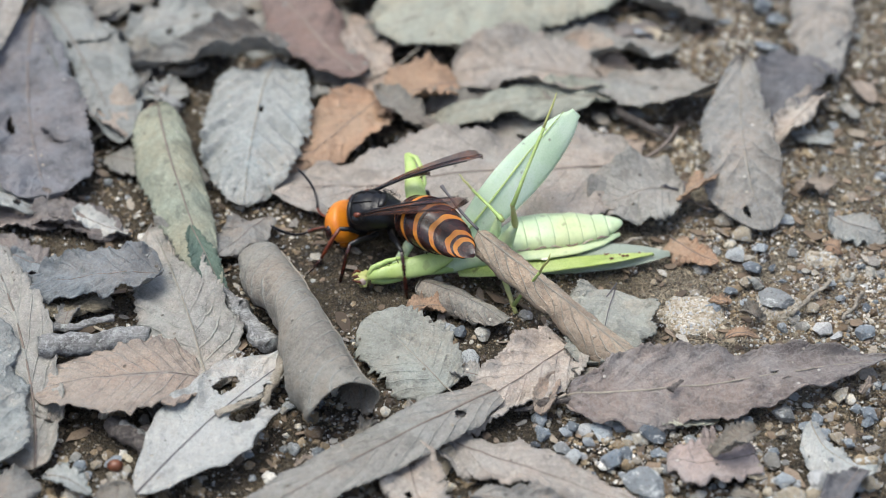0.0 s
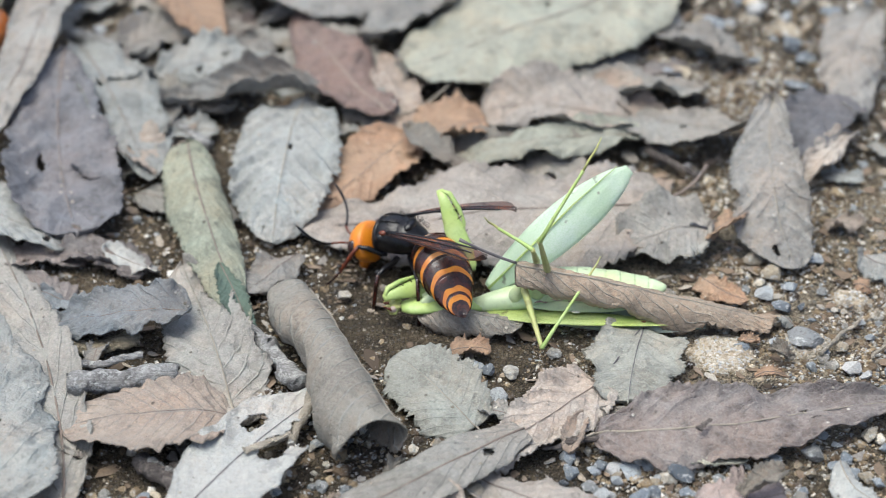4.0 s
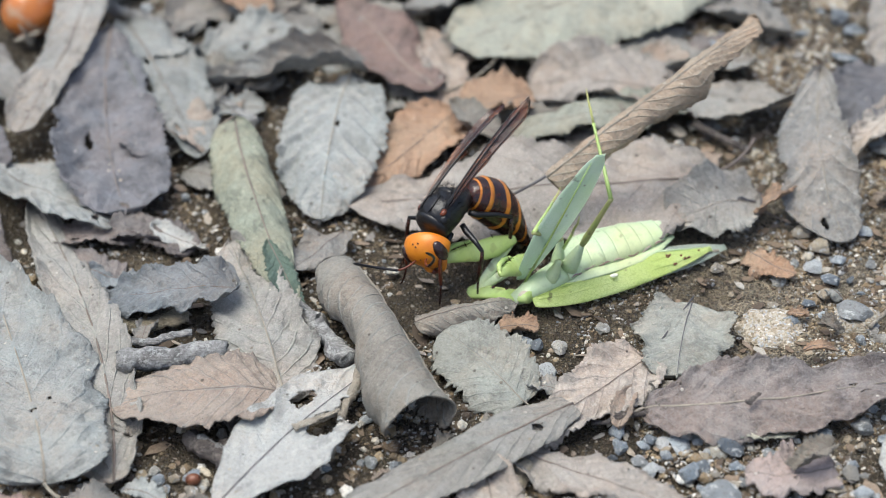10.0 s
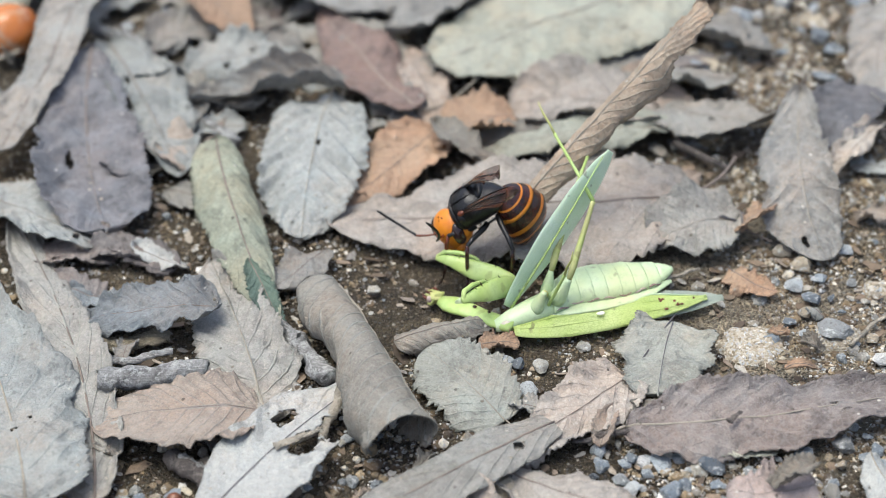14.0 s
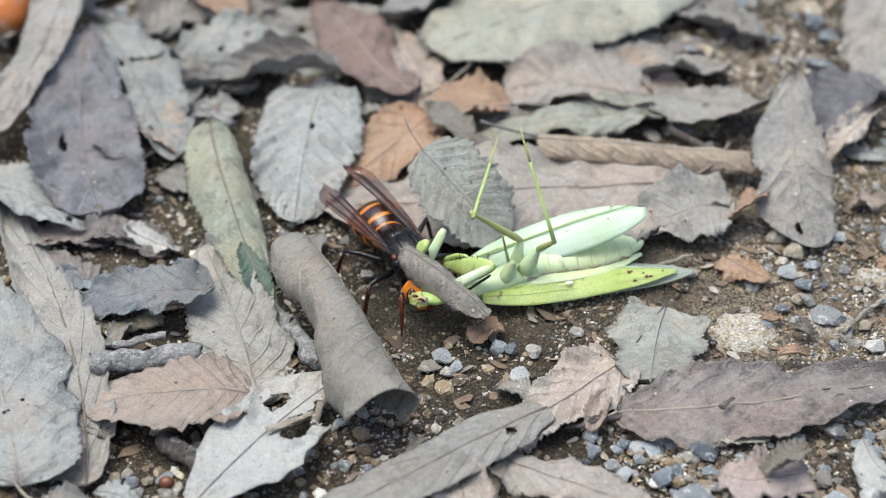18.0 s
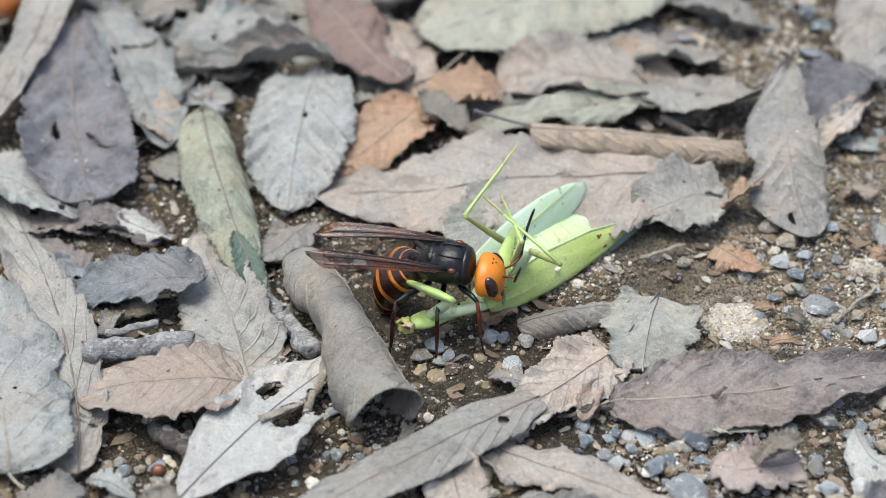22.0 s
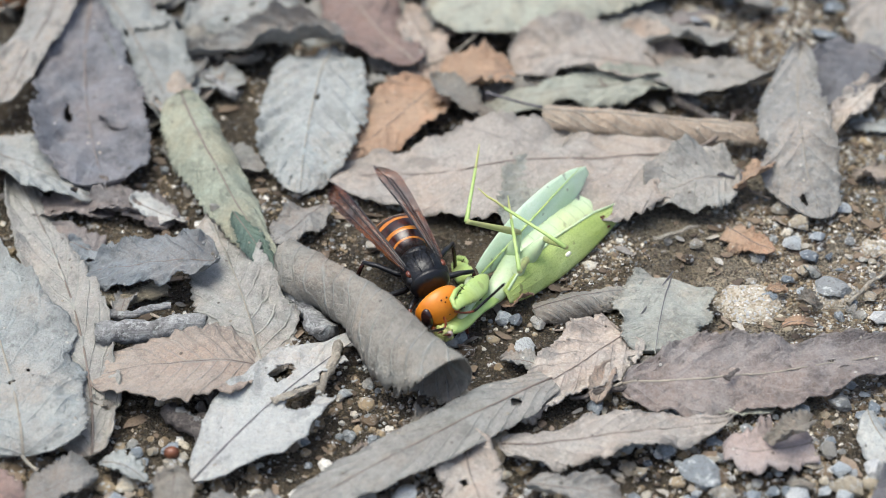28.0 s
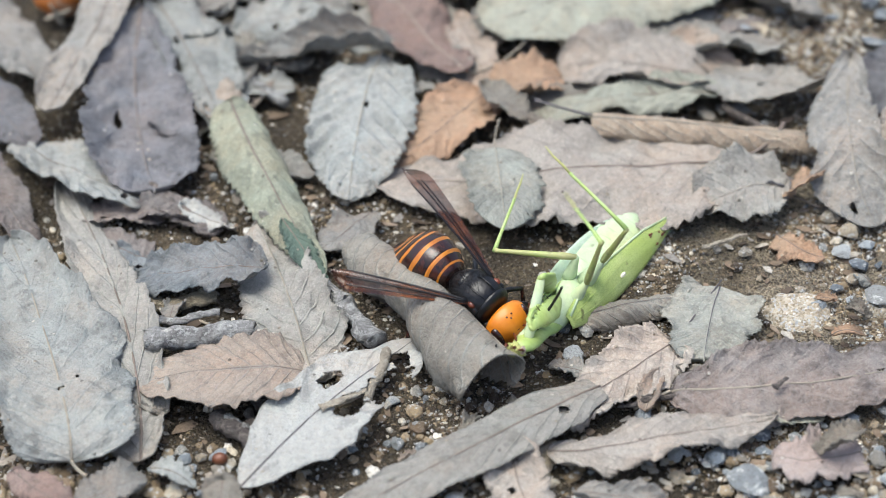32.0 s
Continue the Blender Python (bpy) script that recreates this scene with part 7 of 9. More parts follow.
    key(HORNET["leg_fr"], [
        (0.00, 3.6, -2.5, -3.6, 15, -7, -34), (0.50, 3.6, -2.5, -3.6, 18, -17, -26), (1.00, 3.6, -2.5, -3.6, 23, -9, -42), (1.50, 3.6, -2.5, -3.6, 11, -20, -21),
        (2.00, 3.6, -2.5, -3.6, 12, -9, -46), (2.50, 3.6, -2.5, -3.6, 5, -2, -27), (3.00, 3.6, -2.5, -3.6, 7, -7, -39), (3.50, 3.6, -2.5, -3.6, 9, -14, -37),
        (4.00, 3.6, -2.5, -3.6, 2, -11, -28), (4.50, 3.6, -2.5, -3.6, 9, -5, -47), (6.50, 3.6, -2.5, -3.6, 8, -13, -37), (7.00, 3.6, -2.5, -3.6, 5, -19, -38),
        (7.50, 3.6, -2.5, -3.6, -1, -14, -28), (8.00, 3.6, -2.5, -3.6, 15, -6, -36), (8.50, 3.6, -2.5, -3.6, 0, 7, -23), (9.00, 3.6, -2.5, -3.6, 7, 9, -39),
        (9.50, 3.6, -2.5, -3.6, 3, -2, -26), (10.00, 3.6, -2.5, -3.6, -3, 2, -37), (10.50, 3.6, -2.5, -3.6, 5, 0, -33), (11.00, 3.6, -2.5, -3.6, 13, 0, -16),
        (11.50, 3.6, -2.5, -3.6, -5, 27, -54), (12.00, 3.6, -2.5, -3.6, -16, 16, -43), (12.50, 3.6, -2.5, -3.6, -8, 22, -58), (13.00, 3.6, -2.5, -3.6, -10, -16, -31),
        (13.50, 3.6, -2.5, -3.6, 5, 8, -30), (14.00, 3.6, -2.5, -3.6, 25, -5, -26), (14.50, 3.6, -2.5, -3.6, 23, 15, -11), (16.50, 3.6, -2.5, -3.6, 6, -22, -32),
        (17.00, 3.6, -2.5, -3.6, -3, -27, -34), (17.50, 3.6, -2.5, -3.6, 2, -16, -39), (18.00, 3.6, -2.5, -3.6, 1, 12, -33), (18.50, 3.6, -2.5, -3.6, -9, -22, -43),
        (19.00, 3.6, -2.5, -3.6, -8, 11, -43), (19.50, 3.6, -2.5, -3.6, -3, 8, -42), (20.00, 3.6, -2.5, -3.6, -8, -9, -41), (20.50, 3.6, -2.5, -3.6, -10, 7, -47),
        (21.00, 3.6, -2.5, -3.6, -6, 6, -44), (21.50, 3.6, -2.5, -3.6, -6, 22, -44), (22.00, 3.6, -2.5, -3.6, -9, 17, -47), (22.50, 3.6, -2.5, -3.6, -9, 11, -49),
        (23.00, 3.6, -2.5, -3.6, -5, 15, -40), (23.50, 3.6, -2.5, -3.6, -7, -4, -44), (24.00, 3.6, -2.5, -3.6, -3, 15, -37), (24.50, 3.6, -2.5, -3.6, -8, 1, -44),
        (25.00, 3.6, -2.5, -3.6, -10, 8, -51), (25.50, 3.6, -2.5, -3.6, -10, 23, -45), (27.50, 3.6, -2.5, -3.6, -7, 37, -44), (28.00, 3.6, -2.5, -3.6, 0, 4, -38),
        (28.50, 3.6, -2.5, -3.6, 4, -4, -39), (29.00, 3.6, -2.5, -3.6, -1, 14, -33), (29.50, 3.6, -2.5, -3.6, -3, 18, -51), (30.00, 3.6, -2.5, -3.6, -14, 18, -43),
        (30.50, 3.6, -2.5, -3.6, -4, 1, -47), (31.00, 3.6, -2.5, -3.6, 3, 14, -32), (31.50, 3.6, -2.5, -3.6, 4, -13, -33), (32.00, 3.6, -2.5, -3.6, -1, -5, -45),
    ])
    key(HORNET["leg_ml"], [
        (0.00, 0.2, 3.4, -4.0, -13, 1, 57), (0.50, 0.2, 3.4, -4.0, -20, -2, 71), (1.00, 0.2, 3.4, -4.0, -18, -8, 61), (1.50, 0.2, 3.4, -4.0, -20, 8, 63),
        (2.00, 0.2, 3.4, -4.0, -17, 9, 70), (2.50, 0.2, 3.4, -4.0, -9, 17, 64), (3.00, 0.2, 3.4, -4.0, -14, 15, 77), (3.50, 0.2, 3.4, -4.0, -17, 11, 57),
        (4.00, 0.2, 3.4, -4.0, -15, 24, 76), (4.50, 0.2, 3.4, -4.0, -13, 10, 65), (6.50, 0.2, 3.4, -4.0, -19, 17, 71), (7.00, 0.2, 3.4, -4.0, -20, 19, 57),
        (7.50, 0.2, 3.4, -4.0, -21, 34, 71), (8.00, 0.2, 3.4, -4.0, -30, 17, 49), (8.50, 0.2, 3.4, -4.0, -35, 44, 49), (9.00, 0.2, 3.4, -4.0, -35, 39, 46),
        (9.50, 0.2, 3.4, -4.0, -37, 36, 42), (10.00, 0.2, 3.4, -4.0, -46, 51, 43), (10.50, 0.2, 3.4, -4.0, -36, 36, 42), (11.00, 0.2, 3.4, -4.0, -36, 21, 46),
        (11.50, 0.2, 3.4, -4.0, -12, 52, 62), (12.00, 0.2, 3.4, -4.0, -29, 73, 60), (12.50, 0.2, 3.4, -4.0, -18, 59, 58), (13.00, 0.2, 3.4, -4.0, -59, 55, 31),
        (13.50, 0.2, 3.4, -4.0, -34, 37, 48), (14.00, 0.2, 3.4, -4.0, -29, 4, 48), (14.50, 0.2, 3.4, -4.0, -19, 11, 60), (16.50, 0.2, 3.4, -4.0, -28, 26, 62),
        (17.00, 0.2, 3.4, -4.0, -34, 35, 50), (17.50, 0.2, 3.4, -4.0, -16, 24, 68), (18.00, 0.2, 3.4, -4.0, -9, 33, 74), (18.50, 0.2, 3.4, -4.0, -22, 40, 59),
        (19.00, 0.2, 3.4, -4.0, -3, 50, 86), (19.50, 0.2, 3.4, -4.0, -18, 39, 56), (20.00, 0.2, 3.4, -4.0, -26, 57, 65), (20.50, 0.2, 3.4, -4.0, -26, 55, 49),
        (21.00, 0.2, 3.4, -4.0, -11, 45, 72), (21.50, 0.2, 3.4, -4.0, -10, 51, 70), (22.00, 0.2, 3.4, -4.0, -6, 45, 70), (22.50, 0.2, 3.4, -4.0, -8, 58, 81),
        (23.00, 0.2, 3.4, -4.0, -15, 42, 57), (23.50, 0.2, 3.4, -4.0, -19, 55, 72), (24.00, 0.2, 3.4, -4.0, -19, 42, 52), (24.50, 0.2, 3.4, -4.0, -13, 50, 73),
        (25.00, 0.2, 3.4, -4.0, -25, 62, 53), (25.50, 0.2, 3.4, -4.0, -2, 47, 75), (27.50, 0.2, 3.4, -4.0, -1, 46, 67), (28.00, 0.2, 3.4, -4.0, -9, 29, 79),
        (28.50, 0.2, 3.4, -4.0, -19, 28, 58), (29.00, 0.2, 3.4, -4.0, -10, 36, 70), (29.50, 0.2, 3.4, -4.0, -2, 35, 83), (30.00, 0.2, 3.4, -4.0, -6, 52, 63),
        (30.50, 0.2, 3.4, -4.0, -9, 41, 82), (31.00, 0.2, 3.4, -4.0, -9, 27, 58), (31.50, 0.2, 3.4, -4.0, -23, 29, 69), (32.00, 0.2, 3.4, -4.0, -26, 41, 50),
    ])
    key(HORNET["leg_mr"], [
        (0.00, 0.2, -3.4, -4.0, 21, 20, -66), (0.50, 0.2, -3.4, -4.0, 27, 18, -63), (1.00, 0.2, -3.4, -4.0, 27, 18, -51), (1.50, 0.2, -3.4, -4.0, 23, 13, -71),
        (2.00, 0.2, -3.4, -4.0, 15, 10, -55), (2.50, 0.2, -3.4, -4.0, 10, 17, -81), (3.00, 0.2, -3.4, -4.0, 12, 9, -63), (3.50, 0.2, -3.4, -4.0, 17, 13, -70),
        (4.00, 0.2, -3.4, -4.0, 11, 3, -71), (4.50, 0.2, -3.4, -4.0, 13, 16, -64), (6.50, 0.2, -3.4, -4.0, 14, 2, -61), (7.00, 0.2, -3.4, -4.0, 15, 7, -72),
        (7.50, 0.2, -3.4, -4.0, 11, -4, -69), (8.00, 0.2, -3.4, -4.0, 25, 15, -49), (8.50, 0.2, -3.4, -4.0, 19, 18, -62), (9.00, 0.2, -3.4, -4.0, 15, 15, -53),
        (9.50, 0.2, -3.4, -4.0, 23, 17, -60), (10.00, 0.2, -3.4, -4.0, 10, 1, -58), (10.50, 0.2, -3.4, -4.0, 21, 18, -59), (11.00, 0.2, -3.4, -4.0, 34, 16, -45),
        (11.50, 0.2, -3.4, -4.0, 2, 30, -80), (12.00, 0.2, -3.4, -4.0, 1, 9, -77), (12.50, 0.2, -3.4, -4.0, -1, 18, -76), (13.00, 0.2, -3.4, -4.0, 12, -5, -65),
        (13.50, 0.2, -3.4, -4.0, 17, 10, -56), (14.00, 0.2, -3.4, -4.0, 46, 28, -40), (14.50, 0.2, -3.4, -4.0, 37, 34, -44), (16.50, 0.2, -3.4, -4.0, 19, 7, -63),
        (17.00, 0.2, -3.4, -4.0, 12, -19, -65), (17.50, 0.2, -3.4, -4.0, 11, 10, -76), (18.00, 0.2, -3.4, -4.0, 6, 11, -68), (18.50, 0.2, -3.4, -4.0, 6, -10, -80),
        (19.00, 0.2, -3.4, -4.0, -1, 11, -75), (19.50, 0.2, -3.4, -4.0, 7, 9, -75), (20.00, 0.2, -3.4, -4.0, 5, 2, -72), (20.50, 0.2, -3.4, -4.0, 1, -3, -74),
        (21.00, 0.2, -3.4, -4.0, 4, 18, -82), (21.50, 0.2, -3.4, -4.0, 1, 14, -71), (22.00, 0.2, -3.4, -4.0, 0, 18, -88), (22.50, 0.2, -3.4, -4.0, -2, 10, -73),
        (23.00, 0.2, -3.4, -4.0, 5, 13, -79), (23.50, 0.2, -3.4, -4.0, 3, 7, -71), (24.00, 0.2, -3.4, -4.0, 7, 10, -71), (24.50, 0.2, -3.4, -4.0, 4, 11, -80),
        (25.00, 0.2, -3.4, -4.0, -1, 0, -72), (25.50, 0.2, -3.4, -4.0, -1, 21, -91), (27.50, 0.2, -3.4, -4.0, -3, 25, -83), (28.00, 0.2, -3.4, -4.0, 6, 20, -77),
        (28.50, 0.2, -3.4, -4.0, 11, 4, -63), (29.00, 0.2, -3.4, -4.0, 7, 22, -82), (29.50, 0.2, -3.4, -4.0, -1, 23, -69), (30.00, 0.2, -3.4, -4.0, -2, 6, -90),
        (30.50, 0.2, -3.4, -4.0, 1, 12, -69), (31.00, 0.2, -3.4, -4.0, 8, 18, -76), (31.50, 0.2, -3.4, -4.0, 15, 9, -66), (32.00, 0.2, -3.4, -4.0, 7, 0, -65),
    ])
    key(HORNET["leg_hl"], [
        (0.00, -3.4, 3.2, -3.6, -20, 21, 117), (0.50, -3.4, 3.2, -3.6, -27, 18, 106), (1.00, -3.4, 3.2, -3.6, -28, 25, 117), (1.50, -3.4, 3.2, -3.6, -24, 22, 104),
        (2.00, -3.4, 3.2, -3.6, -14, 31, 130), (2.50, -3.4, 3.2, -3.6, -9, 19, 117), (3.00, -3.4, 3.2, -3.6, -10, 26, 127), (3.50, -3.4, 3.2, -3.6, -15, 31, 120),
        (4.00, -3.4, 3.2, -3.6, -10, 28, 120), (4.50, -3.4, 3.2, -3.6, -10, 28, 131), (6.50, -3.4, 3.2, -3.6, -13, 33, 126), (7.00, -3.4, 3.2, -3.6, -11, 39, 123),
        (7.50, -3.4, 3.2, -3.6, -8, 37, 122), (8.00, -3.4, 3.2, -3.6, -37, 58, 106), (8.50, -3.4, 3.2, -3.6, -27, 57, 100), (9.00, -3.4, 3.2, -3.6, -14, 68, 129),
        (9.50, -3.4, 3.2, -3.6, -37, 60, 93), (10.00, -3.4, 3.2, -3.6, 2, 70, 141), (10.50, -3.4, 3.2, -3.6, -31, 67, 105), (11.00, -3.4, 3.2, -3.6, -51, 46, 83),
        (11.50, -3.4, 3.2, -3.6, 11, 52, 147), (12.00, -3.4, 3.2, -3.6, 20, 63, 144), (12.50, -3.4, 3.2, -3.6, 20, 53, 155), (13.00, -3.4, 3.2, -3.6, 2, 79, 135),
        (13.50, -3.4, 3.2, -3.6, -22, 58, 117), (14.00, -3.4, 3.2, -3.6, -54, 39, 76), (14.50, -3.4, 3.2, -3.6, -33, 24, 99), (16.50, -3.4, 3.2, -3.6, -23, 47, 109),
        (17.00, -3.4, 3.2, -3.6, -2, 51, 135), (17.50, -3.4, 3.2, -3.6, -6, 41, 125), (18.00, -3.4, 3.2, -3.6, -4, 24, 127), (18.50, -3.4, 3.2, -3.6, 13, 49, 146),
        (19.00, -3.4, 3.2, -3.6, 8, 35, 135), (19.50, -3.4, 3.2, -3.6, 2, 45, 135), (20.00, -3.4, 3.2, -3.6, 12, 60, 143), (20.50, -3.4, 3.2, -3.6, 14, 47, 143),
        (21.00, -3.4, 3.2, -3.6, 7, 50, 136), (21.50, -3.4, 3.2, -3.6, 5, 37, 135), (22.00, -3.4, 3.2, -3.6, 10, 43, 138), (22.50, -3.4, 3.2, -3.6, 13, 44, 143),
        (23.00, -3.4, 3.2, -3.6, 3, 43, 132), (23.50, -3.4, 3.2, -3.6, 12, 56, 144), (24.00, -3.4, 3.2, -3.6, -1, 42, 130), (24.50, -3.4, 3.2, -3.6, 12, 53, 141),
        (25.00, -3.4, 3.2, -3.6, 17, 47, 147), (25.50, -3.4, 3.2, -3.6, 10, 41, 135), (27.50, -3.4, 3.2, -3.6, 5, 29, 133), (28.00, -3.4, 3.2, -3.6, -3, 37, 127),
        (28.50, -3.4, 3.2, -3.6, -8, 36, 129), (29.00, -3.4, 3.2, -3.6, -3, 39, 122), (29.50, -3.4, 3.2, -3.6, 4, 27, 139), (30.00, -3.4, 3.2, -3.6, 13, 36, 134),
        (30.50, -3.4, 3.2, -3.6, 7, 42, 142), (31.00, -3.4, 3.2, -3.6, -6, 26, 125), (31.50, -3.4, 3.2, -3.6, -15, 48, 117), (32.00, -3.4, 3.2, -3.6, 3, 47, 139),
    ])
    key(HORNET["leg_hr"], [
        (0.00, -3.4, -3.2, -3.6, 17, 33, -111), (0.50, -3.4, -3.2, -3.6, 13, 46, -133), (1.00, -3.4, -3.2, -3.6, 23, 39, -108), (1.50, -3.4, -3.2, -3.6, 18, 39, -124),
        (2.00, -3.4, -3.2, -3.6, 16, 26, -116), (2.50, -3.4, -3.2, -3.6, 8, 22, -123), (3.00, -3.4, -3.2, -3.6, 12, 24, -128), (3.50, -3.4, -3.2, -3.6, 18, 22, -109),
        (4.00, -3.4, -3.2, -3.6, 14, 22, -130), (4.50, -3.4, -3.2, -3.6, 13, 21, -112), (6.50, -3.4, -3.2, -3.6, 18, 26, -122), (7.00, -3.4, -3.2, -3.6, 19, 14, -109),
        (7.50, -3.4, -3.2, -3.6, 19, 19, -125), (8.00, -3.4, -3.2, -3.6, 38, 35, -89), (8.50, -3.4, -3.2, -3.6, 31, 39, -106), (9.00, -3.4, -3.2, -3.6, 33, 33, -93),
        (9.50, -3.4, -3.2, -3.6, 35, 34, -96), (10.00, -3.4, -3.2, -3.6, 33, 24, -100), (10.50, -3.4, -3.2, -3.6, 33, 29, -92), (11.00, -3.4, -3.2, -3.6, 56, 59, -87),
        (11.50, -3.4, -3.2, -3.6, 10, 27, -112), (12.00, -3.4, -3.2, -3.6, 20, 15, -118), (12.50, -3.4, -3.2, -3.6, 14, 22, -113), (13.00, -3.4, -3.2, -3.6, 33, 8, -100),
        (13.50, -3.4, -3.2, -3.6, 34, 39, -100), (14.00, -3.4, -3.2, -3.6, 58, 56, -79), (14.50, -3.4, -3.2, -3.6, 15, 69, -128), (16.50, -3.4, -3.2, -3.6, 26, 22, -112),
        (17.00, -3.4, -3.2, -3.6, 28, 10, -108), (17.50, -3.4, -3.2, -3.6, 16, 12, -117), (18.00, -3.4, -3.2, -3.6, 9, 21, -128), (18.50, -3.4, -3.2, -3.6, 18, -3, -114),
        (19.00, -3.4, -3.2, -3.6, 9, 7, -127), (19.50, -3.4, -3.2, -3.6, 16, 21, -113), (20.00, -3.4, -3.2, -3.6, 21, 5, -116), (20.50, -3.4, -3.2, -3.6, 17, 10, -115),
        (21.00, -3.4, -3.2, -3.6, 12, 14, -120), (21.50, -3.4, -3.2, -3.6, 10, 19, -123), (22.00, -3.4, -3.2, -3.6, 8, 17, -122), (22.50, -3.4, -3.2, -3.6, 12, 7, -123),
        (23.00, -3.4, -3.2, -3.6, 13, 23, -116), (23.50, -3.4, -3.2, -3.6, 18, 7, -118), (24.00, -3.4, -3.2, -3.6, 16, 25, -113), (24.50, -3.4, -3.2, -3.6, 15, 10, -120),
        (25.00, -3.4, -3.2, -3.6, 16, 6, -116), (25.50, -3.4, -3.2, -3.6, 6, 19, -127), (27.50, -3.4, -3.2, -3.6, 2, 25, -125), (28.00, -3.4, -3.2, -3.6, 9, 19, -127),
        (28.50, -3.4, -3.2, -3.6, 18, 19, -112), (29.00, -3.4, -3.2, -3.6, 10, 28, -126), (29.50, -3.4, -3.2, -3.6, 4, 13, -125), (30.00, -3.4, -3.2, -3.6, 8, 10, -125),
        (30.50, -3.4, -3.2, -3.6, 12, 9, -124), (31.00, -3.4, -3.2, -3.6, 9, 26, -118), (31.50, -3.4, -3.2, -3.6, 22, 26, -118), (32.00, -3.4, -3.2, -3.6, 19, 10, -108),
    ])
    key(MANTIS["body"], [
        (0.00, 4.2, -11.2, 0.4, 0, 0, 10), (1.00, 5.3, -15.3, 0.4, 0, 0, 2), (2.00, 5.3, -10.7, 0.4, 0, 0, -4), (3.00, 5.3, -10.0, 0.4, 0, 0, -5),
        (4.00, 5.0, -12.1, 0.4, 0, 0, -3), (7.00, 3.0, -14.7, 0.4, 0, 0, -4), (8.00, 3.7, -10.5, 0.4, 0, 0, -4), (9.00, 2.6, -15.7, 0.4, 0, 0, 14),
        (10.00, 2.9, -17.1, 0.4, 0, 0, 25), (11.00, 3.1, -15.6, 0.4, 0, 0, 20), (12.00, 3.9, -16.7, 0.4, 0, 0, 19), (13.00, 5.4, -12.4, 0.4, 0, 0, 15),
        (14.00, 3.4, -20.8, 0.4, 0, 0, 15), (16.50, -2.4, -16.8, 0.4, 0, 0, 10), (17.00, 3.0, -18.6, 0.4, 0, 0, 13), (18.00, -2.6, -14.4, 0.4, 0, 0, 13),
        (19.00, 3.1, -21.6, 0.4, 5, 0, 31), (20.00, -0.9, -22.8, 0.4, 14, 0, 43), (21.00, -1.4, -23.2, 0.4, 15, 0, 43), (22.00, -1.8, -21.8, 0.4, 16, 0, 42),
        (23.00, -1.7, -23.4, 0.4, 17, 0, 44), (24.00, -0.2, -22.9, 0.4, 18, 0, 44), (25.00, -1.1, -22.0, 0.4, 18, 0, 46), (28.00, -0.9, -25.1, 0.4, 19, 0, 50),
        (29.00, -4.1, -23.8, 0.4, 19, 0, 45), (30.00, -4.6, -23.7, 0.4, 20, 0, 42), (31.00, -4.1, -24.6, 0.4, 20, 0, 44), (32.00, 2.1, -32.0, 0.4, 20, 0, 57),
    ])
    key(MANTIS["veil"], [
        (0.00, -1.0, 4.0, 6.0, 46, -34, 26), (1.00, -1.0, 4.0, 6.0, 46, -39, 31), (2.00, -1.0, 4.0, 6.0, 46, -37, 25), (3.00, -1.0, 4.0, 6.0, 47, -33, 27),
        (4.00, -1.0, 4.0, 6.0, 47, -33, 28), (7.00, -1.0, 4.0, 6.0, 48, -32, 28), (8.00, -1.0, 4.0, 6.0, 48, -39, 15), (9.00, -1.0, 4.0, 6.0, 92, -40, 20),
        (10.00, -1.0, 4.0, 6.0, 134, -65, -36), (11.00, -1.0, 4.0, 6.0, 92, -46, 26), (12.00, -1.0, 4.0, 6.0, 92, -46, 29), (13.00, -1.0, 4.0, 6.0, 88, -28, 40),
        (14.00, -1.0, 4.0, 6.0, 91, -43, 25), (16.50, -1.0, 10.5, 4.5, 26, -25, 6), (17.00, -1.0, 10.5, 4.5, 26, -21, -1), (18.00, -1.0, 10.5, 4.5, 26, -15, -6),
        (19.00, -1.0, 7.0, 5.5, 48, -3, 10), (20.00, -1.0, 7.0, 5.5, 48, -4, 5), (21.00, -1.0, 7.0, 5.5, 48, -4, 5), (22.00, -1.0, 7.0, 5.5, 48, -2, 6),
        (23.00, -1.0, 7.0, 5.5, 48, -3, 4), (24.00, -1.0, 7.0, 5.5, 48, -2, 7), (25.00, -1.0, 7.0, 5.5, 49, 0, 5), (28.00, -1.0, 7.0, 5.5, 49, -2, 4),
        (29.00, -1.0, 7.0, 5.5, 49, -5, -1), (30.00, -1.0, 7.0, 5.5, 49, -2, -4), (31.00, -1.0, 7.0, 5.5, 49, 17, 5), (32.00, -1.0, 7.0, 5.5, 49, 9, -1),
    ])
